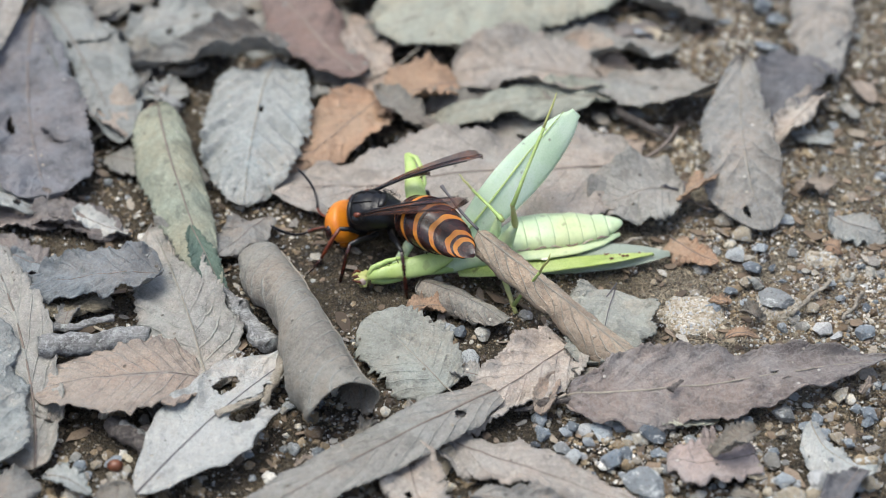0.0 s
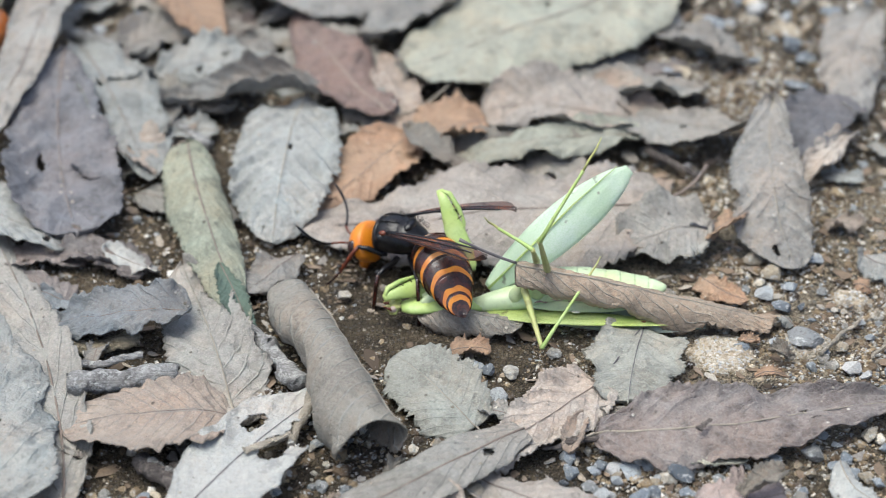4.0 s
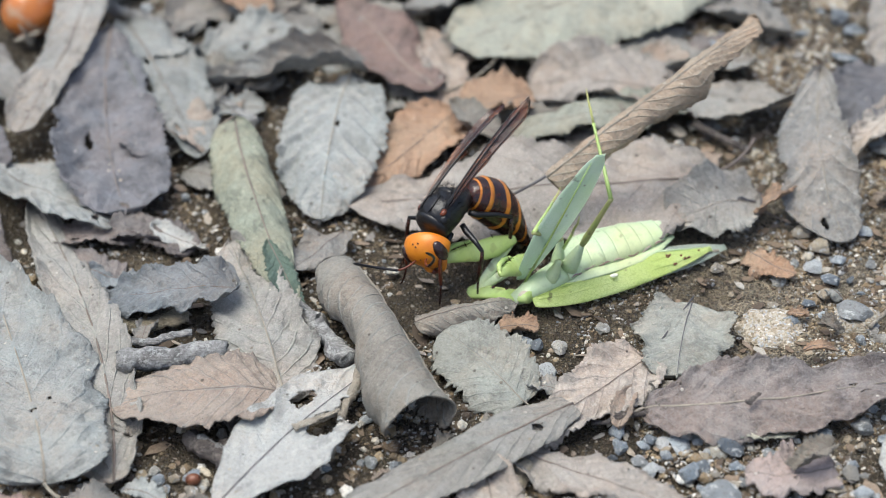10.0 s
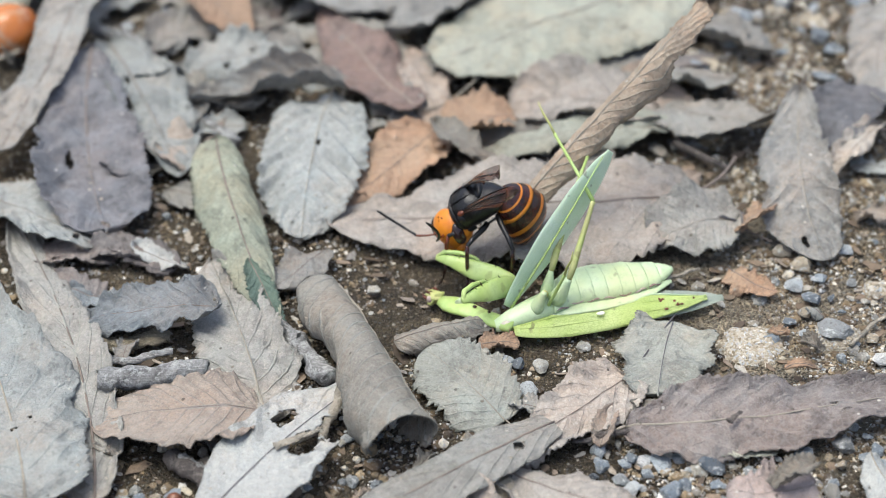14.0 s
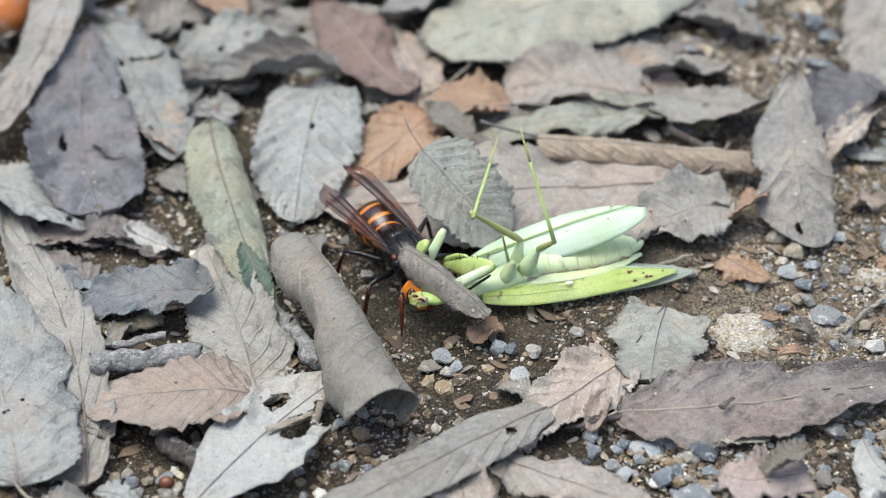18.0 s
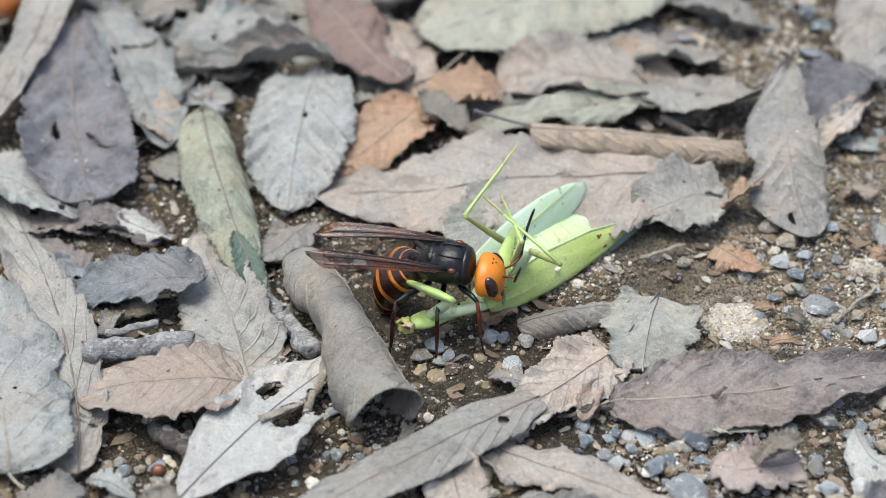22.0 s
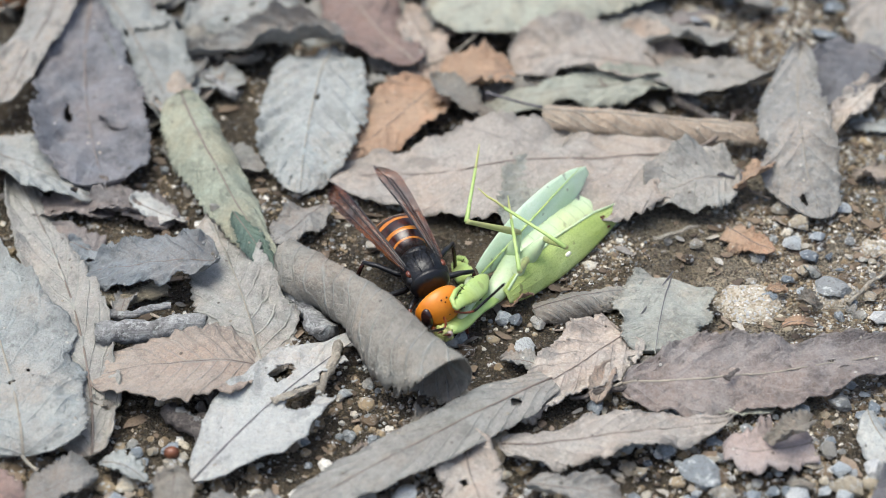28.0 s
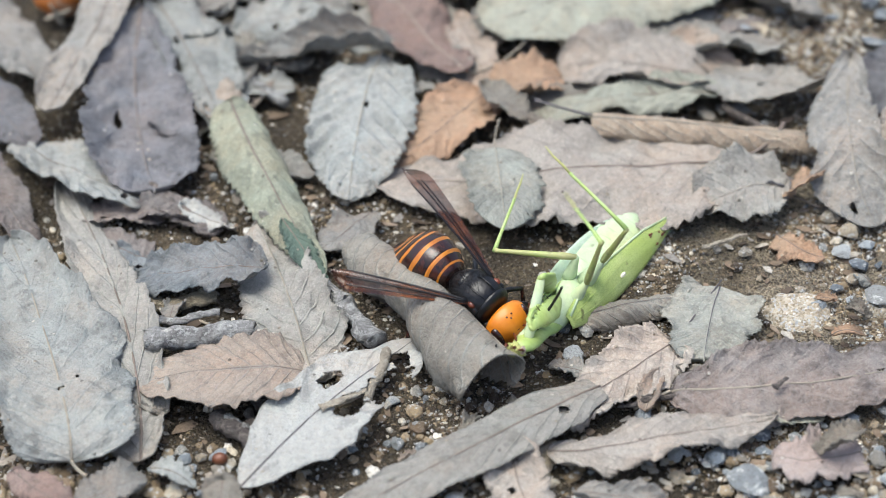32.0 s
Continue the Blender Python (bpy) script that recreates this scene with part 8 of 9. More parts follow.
    key(MANTIS["prothorax"], [
        (0.00, -3.0, 0.0, 4.0, 0, 6, 177), (1.00, -3.0, 0.0, 4.0, 0, -5, 177), (2.00, -3.0, 0.0, 4.0, 0, 3, 190), (3.00, -3.0, 0.0, 4.0, 0, 3, 190),
        (4.00, -3.0, 0.0, 4.0, 0, 0, 186), (7.00, -3.0, 0.0, 4.0, 0, -10, 178), (8.00, -3.0, 0.0, 4.0, 0, 8, 194), (9.00, -3.0, 0.0, 4.0, 0, 29, 128),
        (10.00, -3.0, 0.0, 4.0, 0, 22, 118), (11.00, -3.0, 0.0, 4.0, 0, 18, 128), (12.00, -3.0, 0.0, 4.0, 0, 14, 131), (13.00, -3.0, 0.0, 4.0, 0, 0, 168),
        (14.00, -3.0, 0.0, 4.0, 0, 7, 128), (16.50, -3.0, 0.0, 4.0, 0, -10, 221), (17.00, -3.0, 0.0, 4.0, 0, -20, 197), (18.00, -3.0, 0.0, 4.0, 0, -26, 215),
        (19.00, -3.0, 0.0, 4.0, 5, -20, 194), (20.00, -3.0, 0.0, 4.0, 14, -5, 169), (21.00, -3.0, 0.0, 4.0, 16, -16, 169), (22.00, -3.0, 0.0, 4.0, 16, -12, 173),
        (23.00, -3.0, 0.0, 4.0, 18, -17, 167), (24.00, -3.0, 0.0, 4.0, 17, 0, 163), (25.00, -3.0, 0.0, 4.0, 17, 2, 161), (28.00, -3.0, 0.0, 4.0, 19, -13, 183),
        (29.00, -3.0, 0.0, 4.0, 20, -11, 170), (30.00, -3.0, 0.0, 4.0, 19, -7, 168), (31.00, -3.0, 0.0, 4.0, 20, -13, 171), (32.00, -3.0, 0.0, 4.0, 22, -22, 178),
    ])
    key(MANTIS["arm_a_hip"], [
        (0.00, -17.1, 0.6, 3.6, -39, -17, -8), (4.00, -17.0, 0.5, 5.8, -56, -4, 42), (8.30, -17.0, 0.5, 5.8, -56, -4, 42), (9.00, -10.6, 9.7, -2.0, -50, -34, 20), (10.00, -9.3, 11.6, -0.2, -54, -39, 17),
        (11.00, -11.3, 10.7, 0.7, -57, -41, 26), (12.00, -12.0, 10.5, 1.6, -56, -40, 26), (13.00, -16.9, 3.1, 5.1, -45, -25, 8), (14.00, -11.7, 11.1, 3.3, -42, -17, -1),
        (16.50, -13.5, -9.2, 7.4, -63, -44, 44), (17.00, -15.8, -4.0, 9.8, -48, -31, 17), (18.00, -13.4, -7.3, 11.3, -43, -20, 4), (20.00, -16.9, 3.0, 6.1, -61, -30, -12),
        (21.00, -16.4, 2.8, 8.9, -54, -16, -35), (22.00, -16.8, 1.9, 7.9, -55, -17, -32), (23.00, -16.2, 3.2, 9.2, -56, -18, -34), (24.00, -16.5, 4.6, 5.0, -57, -19, -32),
        (25.00, -16.4, 4.9, 4.4, -61, -26, -24), (28.00, -16.8, -0.5, 8.2, -96, 9, 30), (29.00, -16.7, 2.7, 7.7, -66, -30, -13), (30.00, -16.8, 3.2, 6.7, -67, -29, -7),
        (31.00, -16.6, 2.6, 8.1, -71, -32, -3), (32.00, -16.2, 0.8, 10.2, -102, -40, 33),
    ])
    key(MANTIS["arm_a"], [
        (0.00, -2.9, -1.4, 7.9, -139, 9, -180), (4.00, -9.4, 8.1, 6.8, -136, -4, -145), (8.30, -9.4, 8.1, 6.8, -136, -4, -145), (9.00, 1.0, 14.0, 6.5, -138, 15, -179), (10.00, 1.9, 15.0, 9.2, -138, -3, -178),
        (11.00, -1.2, 15.6, 10.6, -140, 8, -190), (12.00, -1.6, 15.4, 11.3, -140, 9, -188), (13.00, -3.4, 4.9, 11.4, -134, 4, -161), (14.00, 2.6, 10.9, 7.8, -137, -2, -219),
        (16.50, -5.9, -1.7, 17.9, -112, 16, -124), (17.00, -3.5, -0.2, 17.6, -151, 40, -202), (18.00, 0.7, -6.2, 16.4, -153, 31, -240), (20.00, -4.1, 0.3, 13.6, -72, 3, -346),
        (21.00, -4.5, -5.4, 13.0, -68, -34, -364), (22.00, -4.6, -5.7, 12.4, -88, -16, -325), (23.00, -4.5, -4.8, 13.9, -94, -3, -322), (24.00, -4.6, -3.0, 10.0, -98, 11, -319),
        (25.00, -4.1, -0.6, 11.0, -102, -14, -313), (28.00, -4.0, 6.9, 5.8, -147, 44, -314), (29.00, -4.1, -0.3, 15.1, -137, 35, -259), (30.00, -3.8, 1.5, 14.1, -135, 34, -256),
        (31.00, -4.0, 1.9, 16.1, -138, 36, -269), (32.00, -6.5, 7.0, 19.9, 15, 54, -364),
    ])
    key(MANTIS["arm_b_hip"], [
        (0.00, -17.1, 0.6, 3.6, -56, -42, 34), (1.00, -17.1, 0.8, 6.2, -59, -44, 47), (2.00, -17.0, -2.4, 4.2, -47, -31, 33), (3.00, -16.9, -2.6, 4.2, -46, -28, 30),
        (4.00, -17.1, -1.5, 4.9, -46, -27, 28), (6.50, -17.1, 2.5, 4.9, -46, -27, 28), (7.30, -17.1, 2.5, 4.9, -46, -27, 28), (8.00, -16.7, -3.3, 3.0, -65, -47, 61), (9.00, -10.6, 9.7, -2.0, -26, -46, -21),
        (10.00, -9.3, 11.6, -0.2, -44, -23, -5), (11.00, -11.3, 10.7, 0.7, -44, -23, 0), (12.00, -12.0, 10.5, 1.6, -44, -22, 0), (13.00, -16.9, 3.1, 5.1, -42, -16, -1),
        (14.00, -11.7, 11.1, 3.3, -42, -17, -1), (16.50, -13.5, -9.2, 7.4, -51, -35, 25), (17.00, -15.8, -4.0, 9.8, -61, -43, 38), (20.00, -16.9, 3.0, 6.1, 20, -65, -107),
        (21.00, -16.4, 2.8, 8.9, 21, -55, -131), (22.00, -16.8, 1.9, 7.9, 10, -67, -96), (23.00, -16.2, 3.2, 9.2, 8, -61, -110), (24.00, -16.5, 4.6, 5.0, -1, -62, -101),
        (25.00, -16.4, 4.9, 4.4, -41, -62, -46), (28.00, -16.8, -0.5, 8.2, -85, 2, 17), (29.00, -16.7, 2.7, 7.7, -65, -5, -10), (30.00, -16.8, 3.2, 6.7, -66, -25, -9),
        (31.00, -16.6, 2.6, 8.1, -71, -13, -2), (32.00, -16.6, 2.6, 8.1, -71, -13, -2),
    ])
    key(MANTIS["arm_b"], [
        (0.00, -7.9, 7.0, 13.5, -100, -16, 92), (1.00, -9.7, 8.7, 16.6, -87, -11, 86), (2.00, -6.1, 4.6, 11.8, -111, -49, 122), (3.00, -5.5, 4.1, 11.2, -114, -48, 127),
        (4.00, -5.3, 4.7, 11.8, -116, -47, 127), (6.50, -5.3, 14.7, 10.3, -116, -47, 127), (7.30, -5.3, 14.7, 10.3, -116, -47, 127), (8.00, -11.7, 5.7, 13.9, -98, -4, 102), (9.00, -1.0, 6.0, 8.9, -137, -19, 223),
        (10.00, 4.5, 10.5, 5.6, -140, -27, 222), (11.00, 2.5, 10.7, 6.7, -159, -35, 223), (12.00, 1.9, 10.5, 7.3, -150, -33, 232), (13.00, -2.5, 2.7, 9.3, -151, -31, 225),
        (14.00, 2.7, 10.8, 7.7, -139, -19, 216), (16.50, -2.4, -4.0, 16.0, -220, 50, 94), (17.00, -7.2, 2.8, 20.1, -187, 49, 113), (20.00, -18.7, -3.0, 19.7, -85, 61, 90),
        (21.00, -22.0, -3.7, 21.2, -38, 29, 70), (22.00, -17.4, -3.9, 21.7, -47, 34, 87), (23.00, -18.6, -3.5, 22.4, -42, 27, 81), (24.00, -17.9, -2.3, 18.3, -63, 48, 78),
        (25.00, -11.5, -0.3, 17.6, -95, 60, 65), (28.00, -2.4, 3.9, 7.8, -105, -24, 192), (29.00, -2.0, 0.0, 8.9, -121, -21, 174), (30.00, -3.3, 1.0, 12.9, -150, 61, 117),
        (31.00, -2.1, 2.1, 11.6, -115, -24, 186), (32.00, -2.1, 2.1, 11.6, -115, -24, 186),
    ])
    key(MANTIS["leg_a"], [
        (0.00, 14.0, 0.5, 14.0, 0, -54, -106), (1.00, 14.0, 0.5, 14.0, 0, -54, -106), (2.00, 14.0, 0.5, 14.0, 0, -59, -101), (3.00, 14.0, 0.5, 14.0, 0, -58, -100),
        (4.00, 14.0, 0.5, 14.0, 0, -62, -104), (7.00, 14.0, 0.5, 14.0, 0, -14, -266), (8.00, 14.0, 0.5, 14.0, 0, -19, -262), (9.00, 14.0, 0.5, 14.0, 0, -44, -416),
        (10.00, 14.0, 0.5, 14.0, 0, -66, -419), (11.00, 14.0, 0.5, 14.0, 0, -52, -285), (12.00, 14.0, 0.5, 14.0, 0, -52, -287), (13.00, 14.0, 0.5, 14.0, 0, -51, -304),
        (14.00, 14.0, 0.5, 14.0, 0, -49, -312), (16.50, 14.0, 0.5, 14.0, 0, -74, -141), (17.00, 14.0, 0.5, 14.0, 0, -6, -81), (18.00, 14.0, 0.5, 14.0, 0, -44, -89),
        (19.00, 14.0, 0.5, 14.0, 4, -35, -132), (20.00, 14.0, 0.5, 14.0, 14, -58, -133), (21.00, 14.0, 0.5, 14.0, 6, -51, -108), (22.00, 14.0, 0.5, 14.0, 7, -43, -114),
        (23.00, 14.0, 0.5, 14.0, 9, -47, -119), (24.00, 14.0, 0.5, 14.0, 54, -73, -191), (25.00, 14.0, 0.5, 14.0, 58, -75, -189), (28.00, 14.0, 0.5, 14.0, 16, -48, -134),
        (29.00, 14.0, 0.5, 14.0, -7, 1, -292), (30.00, 14.0, 0.5, 14.0, -13, -11, -308), (31.00, 14.0, 0.5, 14.0, -12, -33, -293), (32.00, 14.0, 0.5, 14.0, 35, -75, -148),
    ])
    key(MANTIS["leg_a_shin"], [
        (0.00, 10.8, -10.9, 30.1, 0, -47, 47), (1.00, 10.8, -10.9, 30.1, 0, -47, 47), (2.00, 12.0, -9.7, 31.1, 0, -44, 46), (3.00, 12.2, -9.9, 31.0, 0, -45, 48),
        (4.00, 11.7, -8.7, 31.6, 0, -45, 46), (7.00, 12.6, 19.9, 18.7, 0, -21, 56), (8.00, 11.3, 19.2, 20.5, 0, -4, 57), (9.00, 22.0, -11.6, 27.8, 0, 0, 73),
        (10.00, 18.1, -6.4, 32.3, 0, -30, 78), (11.00, 17.1, 12.3, 29.8, 0, -34, 99), (12.00, 17.5, 12.2, 29.9, 0, -50, 104), (13.00, 20.9, 10.9, 29.6, 0, -24, 99),
        (14.00, 22.8, 10.2, 29.1, 0, -29, 107), (16.50, 9.7, -2.9, 33.2, 0, 9, 65), (17.00, 17.2, -19.1, 16.1, 0, -5, 76), (18.00, 14.3, -14.0, 27.8, 0, -50, 104),
        (19.00, 2.9, -11.7, 25.3, 0, 11, 88), (20.00, 6.7, -7.2, 30.9, -5, 30, 70), (21.00, 10.2, -11.4, 29.6, 0, 21, 90), (22.00, 8.1, -12.9, 27.6, 0, 6, 91),
        (23.00, 7.5, -11.4, 28.7, -2, -6, 85), (24.00, 8.3, 1.6, 33.1, -5, 40, 75), (25.00, 9.0, 1.3, 33.3, 7, 38, 111), (28.00, 4.6, -9.1, 28.8, -1, 17, 86),
        (29.00, 21.4, 19.1, 13.7, 21, -24, 164), (30.00, 26.2, 15.9, 17.7, 23, -33, 182), (31.00, 20.6, 15.8, 25.0, -9, 65, 71), (32.00, 9.7, -2.1, 33.4, -4, 2, 78),
    ])
    key(MANTIS["leg_b"], [
        (0.00, 7.5, 0.0, 11.5, 0, 38, -76), (1.00, 7.5, 0.0, 11.5, 0, 6, -106), (2.00, 7.5, 0.0, 11.5, 0, 30, -98), (3.00, 7.5, 0.0, 11.5, 0, 27, -72),
        (4.00, 7.5, 0.0, 11.5, 0, 15, -73), (7.00, 7.5, 0.0, 11.5, 0, -6, -73), (8.00, 7.5, 0.0, 11.5, 0, 39, -65), (9.00, 7.5, 0.0, 11.5, 0, -14, -106),
        (10.00, 7.5, 0.0, 11.5, 0, 46, 72), (11.00, 7.5, 0.0, 11.5, 0, 38, 85), (12.00, 7.5, 0.0, 11.5, 0, 38, 87), (13.00, 7.5, 0.0, 11.5, 0, 45, 100),
        (16.50, 7.5, 0.0, 11.5, 0, 26, -64), (17.00, 7.5, 0.0, 11.5, 0, 50, 82), (19.00, 7.5, 0.0, 11.5, -1, 46, 77), (20.00, 7.5, 0.0, 11.5, 7, -11, 115),
        (21.00, 7.5, 0.0, 11.5, 6, -78, 259), (22.00, 7.5, 0.0, 11.5, 24, -72, 220), (23.00, 7.5, 0.0, 11.5, 60, -76, 167), (24.00, 7.5, 0.0, 11.5, 23, -51, 201),
        (25.00, 7.5, 0.0, 11.5, 22, -54, 209), (28.00, 7.5, 0.0, 11.5, 21, -41, 201), (29.00, 7.5, 0.0, 11.5, 32, -54, 136), (30.00, 7.5, 0.0, 11.5, 34, -54, 144),
        (31.00, 7.5, 0.0, 11.5, -11, -9, 61), (32.00, 7.5, 0.0, 11.5, 66, -79, 174),
    ])
    key(MANTIS["leg_b_shin"], [
        (0.00, 11.0, -13.6, 0.4, 0, -61, -63), (1.00, 1.9, -19.1, 9.6, 0, -45, -44), (2.00, 5.1, -17.1, 1.4, 0, -45, -36), (3.00, 13.1, -17.0, 2.5, 0, -53, 19),
        (4.00, 13.0, -18.6, 6.5, 0, -19, 60), (7.00, 13.4, -19.0, 13.4, 0, -35, 64), (8.00, 13.3, -12.6, 0.4, 0, -66, -19), (9.00, 2.1, -18.6, 16.5, 0, -3, 51),
        (10.00, 10.8, 10.3, 0.4, 0, -62, -86), (11.00, 8.7, 14.2, 0.4, 0, -72, -64), (12.00, 8.2, 14.4, 0.4, 0, -75, -10), (13.00, 5.7, 10.9, 0.4, 0, -66, -68),
        (16.50, 15.5, -16.2, 2.8, 0, -86, 28), (17.00, 8.8, 9.4, 0.4, 0, -52, -84), (19.00, 10.1, 11.2, -0.5, 5, -59, -126), (20.00, -0.9, 17.7, 15.4, 8, -54, -114),
        (21.00, 6.7, -3.9, 31.1, -9, 39, 58), (22.00, 2.7, -4.1, 30.5, -10, 30, 54), (23.00, 2.9, 1.0, 30.9, -14, 41, 44), (24.00, -4.1, -4.5, 27.1, -13, 25, 46),
        (25.00, -2.8, -5.7, 27.7, -13, 33, 48), (28.00, -6.6, -5.3, 24.7, -14, 16, 43), (29.00, -1.0, 8.2, 27.6, 13, -37, -129), (30.00, -2.0, 7.0, 27.6, 13, -42, -128),
        (31.00, 17.2, 17.2, 14.5, 22, -48, -155), (32.00, 3.6, 0.4, 31.1, -15, 29, -315),
    ])
    key(MANTIS["leg_c"], [
        (0.00, 11.0, 6.0, 13.0, 0, -37, -99), (1.00, 11.0, 6.0, 13.0, 0, -42, -111), (2.00, 11.0, 6.0, 13.0, 0, -33, -97), (3.00, 11.0, 6.0, 13.0, 0, -42, -93),
        (4.00, 11.0, 6.0, 13.0, 0, -48, -94), (7.00, 11.0, 6.0, 13.0, 0, -61, -96), (8.00, 11.0, 6.0, 13.0, 0, -42, -99), (9.00, 11.0, 6.0, 13.0, 0, -49, 48),
        (10.00, 11.0, 6.0, 13.0, 0, -41, 218), (11.00, 11.0, 6.0, 13.0, 0, -50, 46), (12.00, 11.0, 6.0, 13.0, 0, -51, 51), (14.00, 11.0, 6.0, 13.0, 0, -50, 49),
        (17.00, 11.0, 6.0, 13.0, 0, -31, 205), (19.00, 11.0, 6.0, 13.0, 8, -55, 166), (20.00, 11.0, 6.0, 13.0, 11, -16, 136), (21.00, 11.0, 6.0, 13.0, -4, 20, 74),
        (22.00, 11.0, 6.0, 13.0, 23, -46, 159), (23.00, 11.0, 6.0, 13.0, 26, -48, 150), (24.00, 11.0, 6.0, 13.0, 21, -32, 155), (25.00, 11.0, 6.0, 13.0, 20, -32, 145),
        (28.00, 11.0, 6.0, 13.0, 22, -30, 156), (29.00, 11.0, 6.0, 13.0, 26, -42, 161), (30.00, 11.0, 6.0, 13.0, 28, -45, 152), (31.00, 11.0, 6.0, 13.0, 24, -34, 156),
        (32.00, 11.0, 6.0, 13.0, 11, 13, 122),
    ])
    key(MANTIS["leg_c_shin"], [
        (0.00, 8.5, -9.8, 25.1, 0, 15, 101), (1.00, 5.6, -7.9, 26.3, 0, 14, 108), (2.00, 9.1, -10.7, 23.8, 0, 8, 117), (3.00, 10.2, -8.9, 26.3, 0, 17, 118),
        (4.00, 10.0, -7.2, 28.0, 0, 21, 118), (7.00, 9.9, -3.8, 30.4, 0, 27, 117), (8.00, 8.7, -8.7, 26.4, 0, 27, 110), (9.00, 19.7, 15.7, 28.2, 0, -16, 61),
        (10.00, -0.8, -3.3, 26.2, 0, 17, 51), (11.00, 19.9, 15.2, 28.4, 0, -22, 55), (12.00, 18.9, 15.7, 28.6, 0, -9, 58), (14.00, 19.5, 15.8, 28.2, 0, 9, 63),
        (17.00, -4.4, -1.3, 23.4, 0, -13, 87), (19.00, -0.1, 8.8, 29.4, -3, 3, 43), (20.00, -2.7, 19.4, 18.6, -8, -6, 58), (21.00, 16.1, 24.1, 6.2, -15, 4, 14),
        (22.00, -2.0, 11.0, 27.4, -15, 1, 21), (23.00, -0.4, 12.7, 28.0, -16, 4, 22), (24.00, -4.4, 13.2, 23.6, -15, -3, 33), (25.00, -3.0, 15.7, 23.5, -14, 15, 39),
        (28.00, -4.8, 13.1, 22.9, -16, 10, 33), (29.00, -3.2, 10.8, 26.3, -16, 21, 33), (30.00, -1.4, 12.6, 27.2, -17, 22, 31), (31.00, -4.2, 12.8, 24.1, -16, -8, 41),
        (32.00, 0.6, 22.5, 8.4, -19, 5, 19),
    ])
    key(MANTIS["tegmen"], [
        (0.00, -1.0, -2.6, 3.4, -18, 1, 0), (8.40, -1.0, -2.6, 3.4, -18, 1, 0), (9.20, -1.0, -2.6, 3.8, 14, 1, 0), (14.50, -1.0, -2.6, 3.8, 16, 1, 0),
        (18.50, -1.0, -2.6, 4.0, 10, 1, 0), (20.00, -1.0, -2.6, 6.0, 36, 1, 0), (32.00, -1.0, -2.6, 6.0, 36, 1, 0),
    ])
    key(MANTIS["abdomen"], [
        (0.00, 0.0, 0.0, 0.0, 0, 0, 0), (18.50, 0.0, 0.0, 0.0, 0, 0, 0), (20.00, 0.0, -3.0, -2.2, 0, 0, 0), (32.00, 0.0, -3.0, -2.2, 0, 0, 0),
    ])
    key(CIGAR, [
        (0.00, 8.6, -14.0, 18.0, 0, 12, -44), (1.00, 8.0, -15.6, 18.0, 0, 13, -43), (2.00, 9.0, -14.7, 18.0, 0, 14, -37), (3.00, 10.5, -12.6, 19.0, 0, 16, -5),
        (4.00, 11.0, -13.5, 19.0, 0, 15, -2), (6.50, 11.3, -12.2, 19.0, 0, 15, -3), (7.50, 9.4, -9.5, 19.0, 0, 15, -1), (8.20, 8.1, -7.7, 19.0, 0, 15, 1),
        (8.60, 8.0, -8.0, 19.5, 0, 15, -2), (8.80, 6.6, -7.0, 22.0, 0, 4, 15), (8.90, 9.4, -5.0, 22.0, 0, -6, 15), (9.00, 11.9, -2.3, 22.0, 0, -15, 15), (9.50, 13.0, 6.6, 22.0, 0, -20, 20), (10.00, 6.7, 8.6, 21.0, 0, -26, 26),
        (10.50, 1.0, 15.0, 20.0, 0, -29, 32), (11.00, -4.1, 24.7, 20.0, 0, -32, 34), (12.00, -1.0, 16.2, 20.0, 0, -36, 36), (13.00, 6.6, 11.2, 19.0, 0, -32, 31),
        (14.50, 6.8, 13.3, 19.0, 0, -33, 36), (16.50, -12.0, 39.0, 9.0, 0, 0, 6), (17.40, -12.0, 39.0, 9.0, 0, 0, 6), (18.00, 11.3, 38.8, 12.0, 0, 5, -3), (32.00, 11.3, 38.8, 12.0, 0, 5, -3),
    ])
    key(CURLED, [
        (0.00, -5.5, -16.6, 4.0, 0, 0, -37), (1.00, -9.8, -10.5, 4.0, 0, 0, -30), (2.00, -10.4, -7.1, 4.0, 0, 0, -25), (4.00, -12.9, -13.1, 4.0, 0, 0, -15), (7.00, -18.5, -9.6, 4.0, 0, 0, -20), (8.00, -24.9, -26.9, 4.0, 0, 0, 15), (14.50, -26.1, -26.4, 3.5, 0, 0, 17),
        (16.50, -24.5, -24.0, 5.0, -0, 0, -20),
        (17.00, -26.7, -24.2, 12.0, 0, 0, -6), (17.40, -20.9, -22.7, 20.0, 0, 14, -27), (17.60, -20.3, -21.7, 20.0, 0, 20, -32), (17.80, -18.1, -22.5, 20.0, 0, 28, -33),
        (18.00, -21.7, -17.9, 21.0, 0, 27, -30), (18.20, -27.4, -26.9, 11.0, 0, 11, -7), (18.50, -23.2, -29.0, 6.0, 0, 0, -3), (19.00, -8.3, -37.6, 5.0, 0, -0, 50), (20.00, 5.9, -34.0, 4.0, 0, -0, 18),
        (21.50, 7.2, -29.2, 3.0, 0, 0, 15), (23.00, 8.3, -30.6, 3.0, 0, -0, 15), (32.00, 8.3, -30.6, 3.0, 0, -0, 15),
    ])
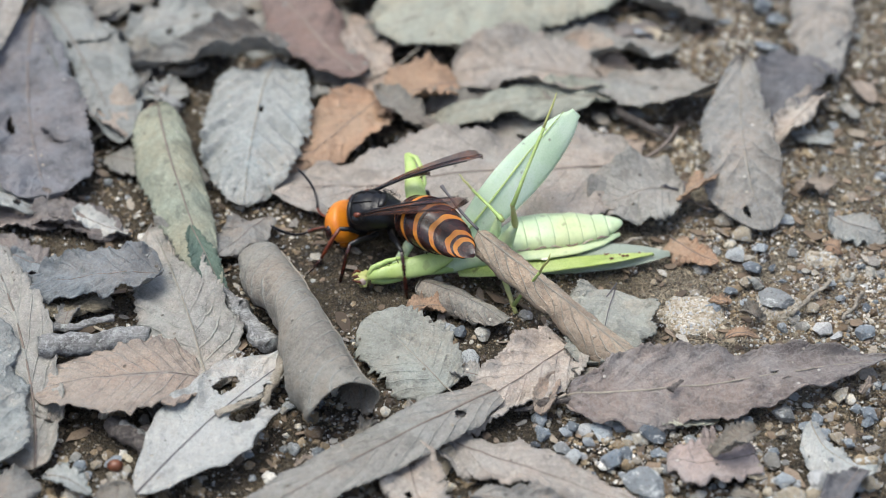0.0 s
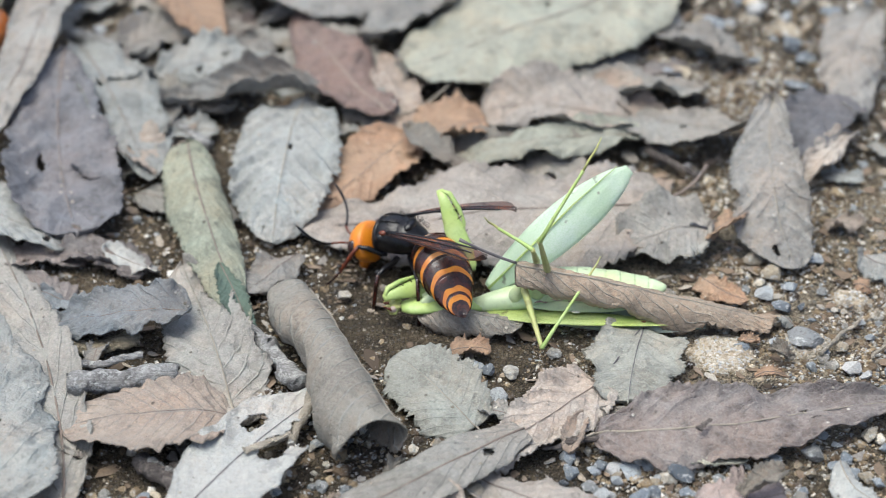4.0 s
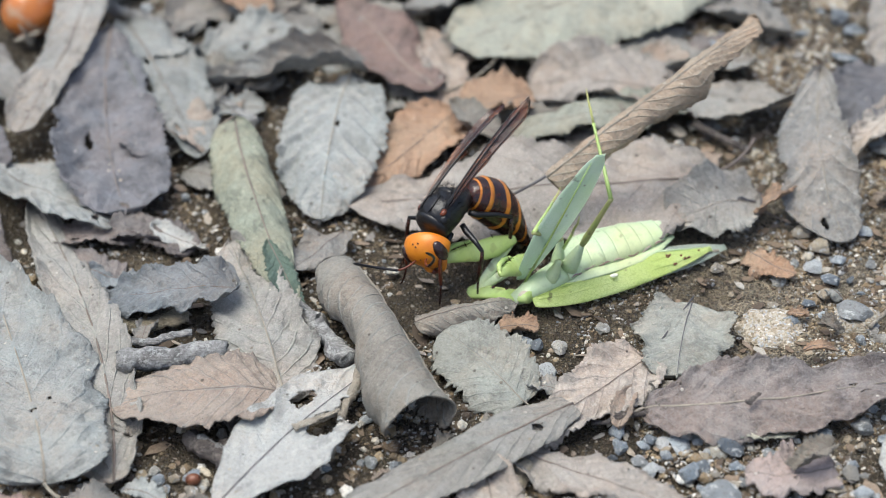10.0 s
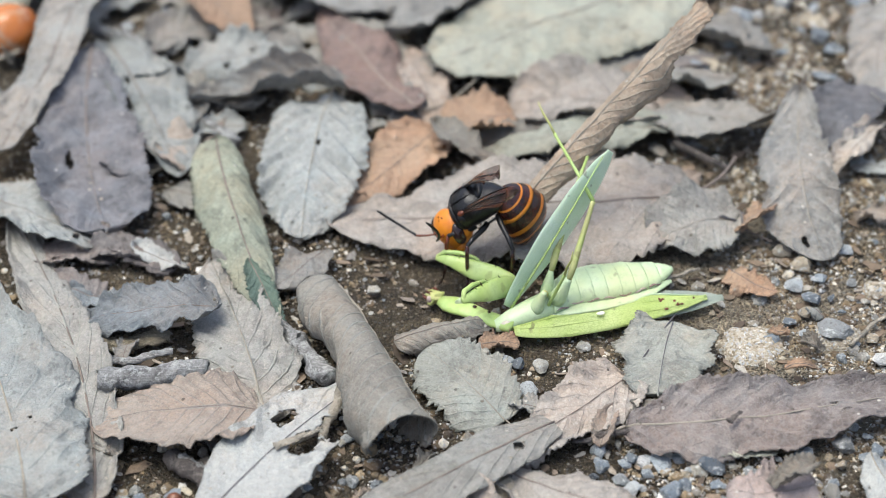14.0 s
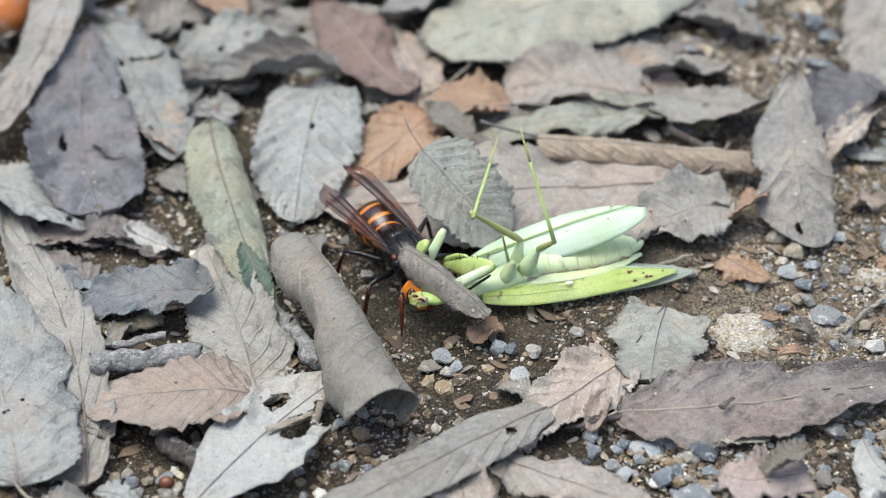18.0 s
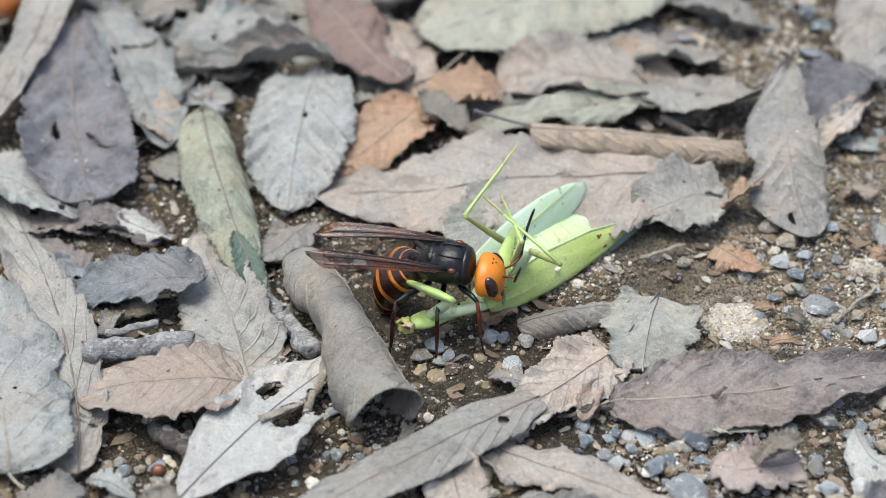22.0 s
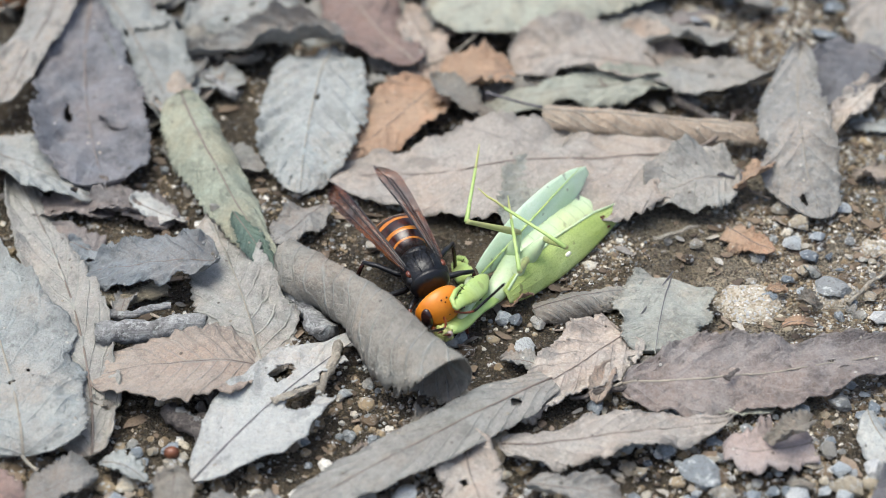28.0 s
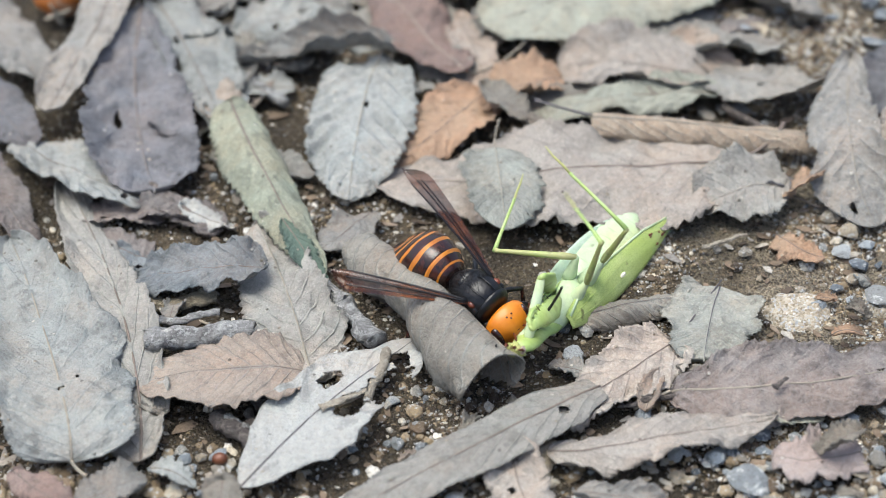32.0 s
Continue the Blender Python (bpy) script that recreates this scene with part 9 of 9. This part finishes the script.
    key(PALE_LEAF, [
        (0.00, 1.0, -54.0, 2.5, 0, 0, 128), (17.60, 1.0, -54.0, 2.5, 0, 0, 128), (17.70, 7.2, -31.0, 11.3, 0, 8, -168), (17.75, -3.8, -5.1, 22.2, 0, 31, -96),
        (17.80, -8.8, 13.1, 26.4, 0, 32, -64), (17.90, -13.7, 13.3, 24.5, 0, 28, -49), (18.00, -18.3, 18.0, 24.0, 39, 34, -36), (18.20, -0.2, 0.6, 27.0, 12, 48, -74), (18.40, 5.6, -7.5, 28.0, 3, 48, -87), (18.60, 6.4, -7.6, 26.0, 4, 48, -86),
        (18.80, -4.8, 4.3, 17.9, 40, 23, -56), (19.00, 2.3, 19.7, 13.9, 20, 16, -109),
        (19.50, 3.2, 22.6, 8.1, 10, 4, -113), (23.00, 15.3, 18.2, 7.0, 0, 4, -137), (28.00, 14.8, 24.2, 7.0, 0, 4, -107), (31.20, 4.4, 36.5, 9.0, 0, 3, -111),
        (32.00, -13.7, 27.7, 10.5, 0, 4, -84),
    ])
    key(ROLLED, [
        (0.00, -41.3, -6.6, 6.2, 0, 0, 0), (16.50, -41.3, -6.6, 6.2, 0, 0, 0), (17.00, -43.0, -4.0, 13.0, 5, 2, 0), (17.75, -46.0, -6.0, 14.0, 2, 9, 2), (18.70, -46.0, -6.0, 14.0, 2, 9, 2),
        (19.00, -41.3, -6.6, 6.2, 0, -0, 0), (27.50, -41.3, -6.6, 6.2, 0, -0, 0), (27.70, -44.9, -7.5, 7.0, -4, 9, 7), (27.90, -48.7, -9.5, 5.0, -11, 23, 13),
        (28.10, -50.0, -14.5, 4.5, -15, 37, 10), (29.00, -50.0, -14.0, 4.0, -15, 37, 10), (31.00, -50.0, -14.0, 4.0, -15, 37, 10), (31.30, -44.9, -4.4, 4.8, -5, 11, 12),
        (31.50, -43.3, -4.6, 6.2, 0, -0, 12), (32.00, -43.3, -4.6, 6.2, 0, -0, 12),
    ])
    key(GREEN_LEAF, [
        (0.00, -75.4, 45.6, 11.0, 0, 0, 0), (27.50, -75.4, 45.6, 11.0, 0, 0, 0), (28.00, -84.4, 45.6, 11.0, 0, 0, 8), (32.00, -84.4, 45.6, 11.0, 0, 0, 8),
    ])
    key(PINK_LEAF, [
        (0.00, -1.5, -69.0, 3.0, 0, 0, 0), (27.50, -1.5, -69.0, 3.0, 0, 0, 0), (27.80, -1.5, -71.0, 7.0, 10, 0, 20), (28.00, 0.5, -78.0, 4.0, 0, 0, 36),
        (32.00, 0.5, -78.0, 4.0, 0, 0, 40),
    ])
    key(SCRAP, [
        (0.00, -8.6, -25.1, 2.2, 0, 0, 0), (2.00, -6.5, -25.0, 2.2, 0, 0, 0), (4.00, -5.0, -26.7, 2.2, 0, 0, 0), (9.00, -5.0, -27.5, 2.2, 0, 0, 0),
        (13.00, -5.3, -27.2, 2.2, 0, 0, 0), (14.50, -5.2, -26.8, 2.2, 0, 0, 0), (17.40, -5.7, -30.5, 2.2, 0, 0, 35), (18.60, -5.6, -31.2, 2.2, 0, 0, 35),
        (19.00, -4.0, -28.7, 2.2, 0, 0, 35), (21.50, -1.1, -28.2, 2.2, 0, 0, 35), (23.00, 0.4, -28.2, 2.2, 0, 0, 35), (32.00, 0.4, -28.2, 2.2, 0, 0, 35),
    ])
    key(GREEN_EDGE, [
        (0.00, -63.3, -1.7, 9.0, 0, 0, 0), (27.50, -63.3, -1.7, 9.0, 0, 0, 0), (28.00, -66.8, -1.2, 9.0, 0, 0, 8), (32.00, -66.8, -1.2, 9.0, 0, 0, 8),
    ])


motions()
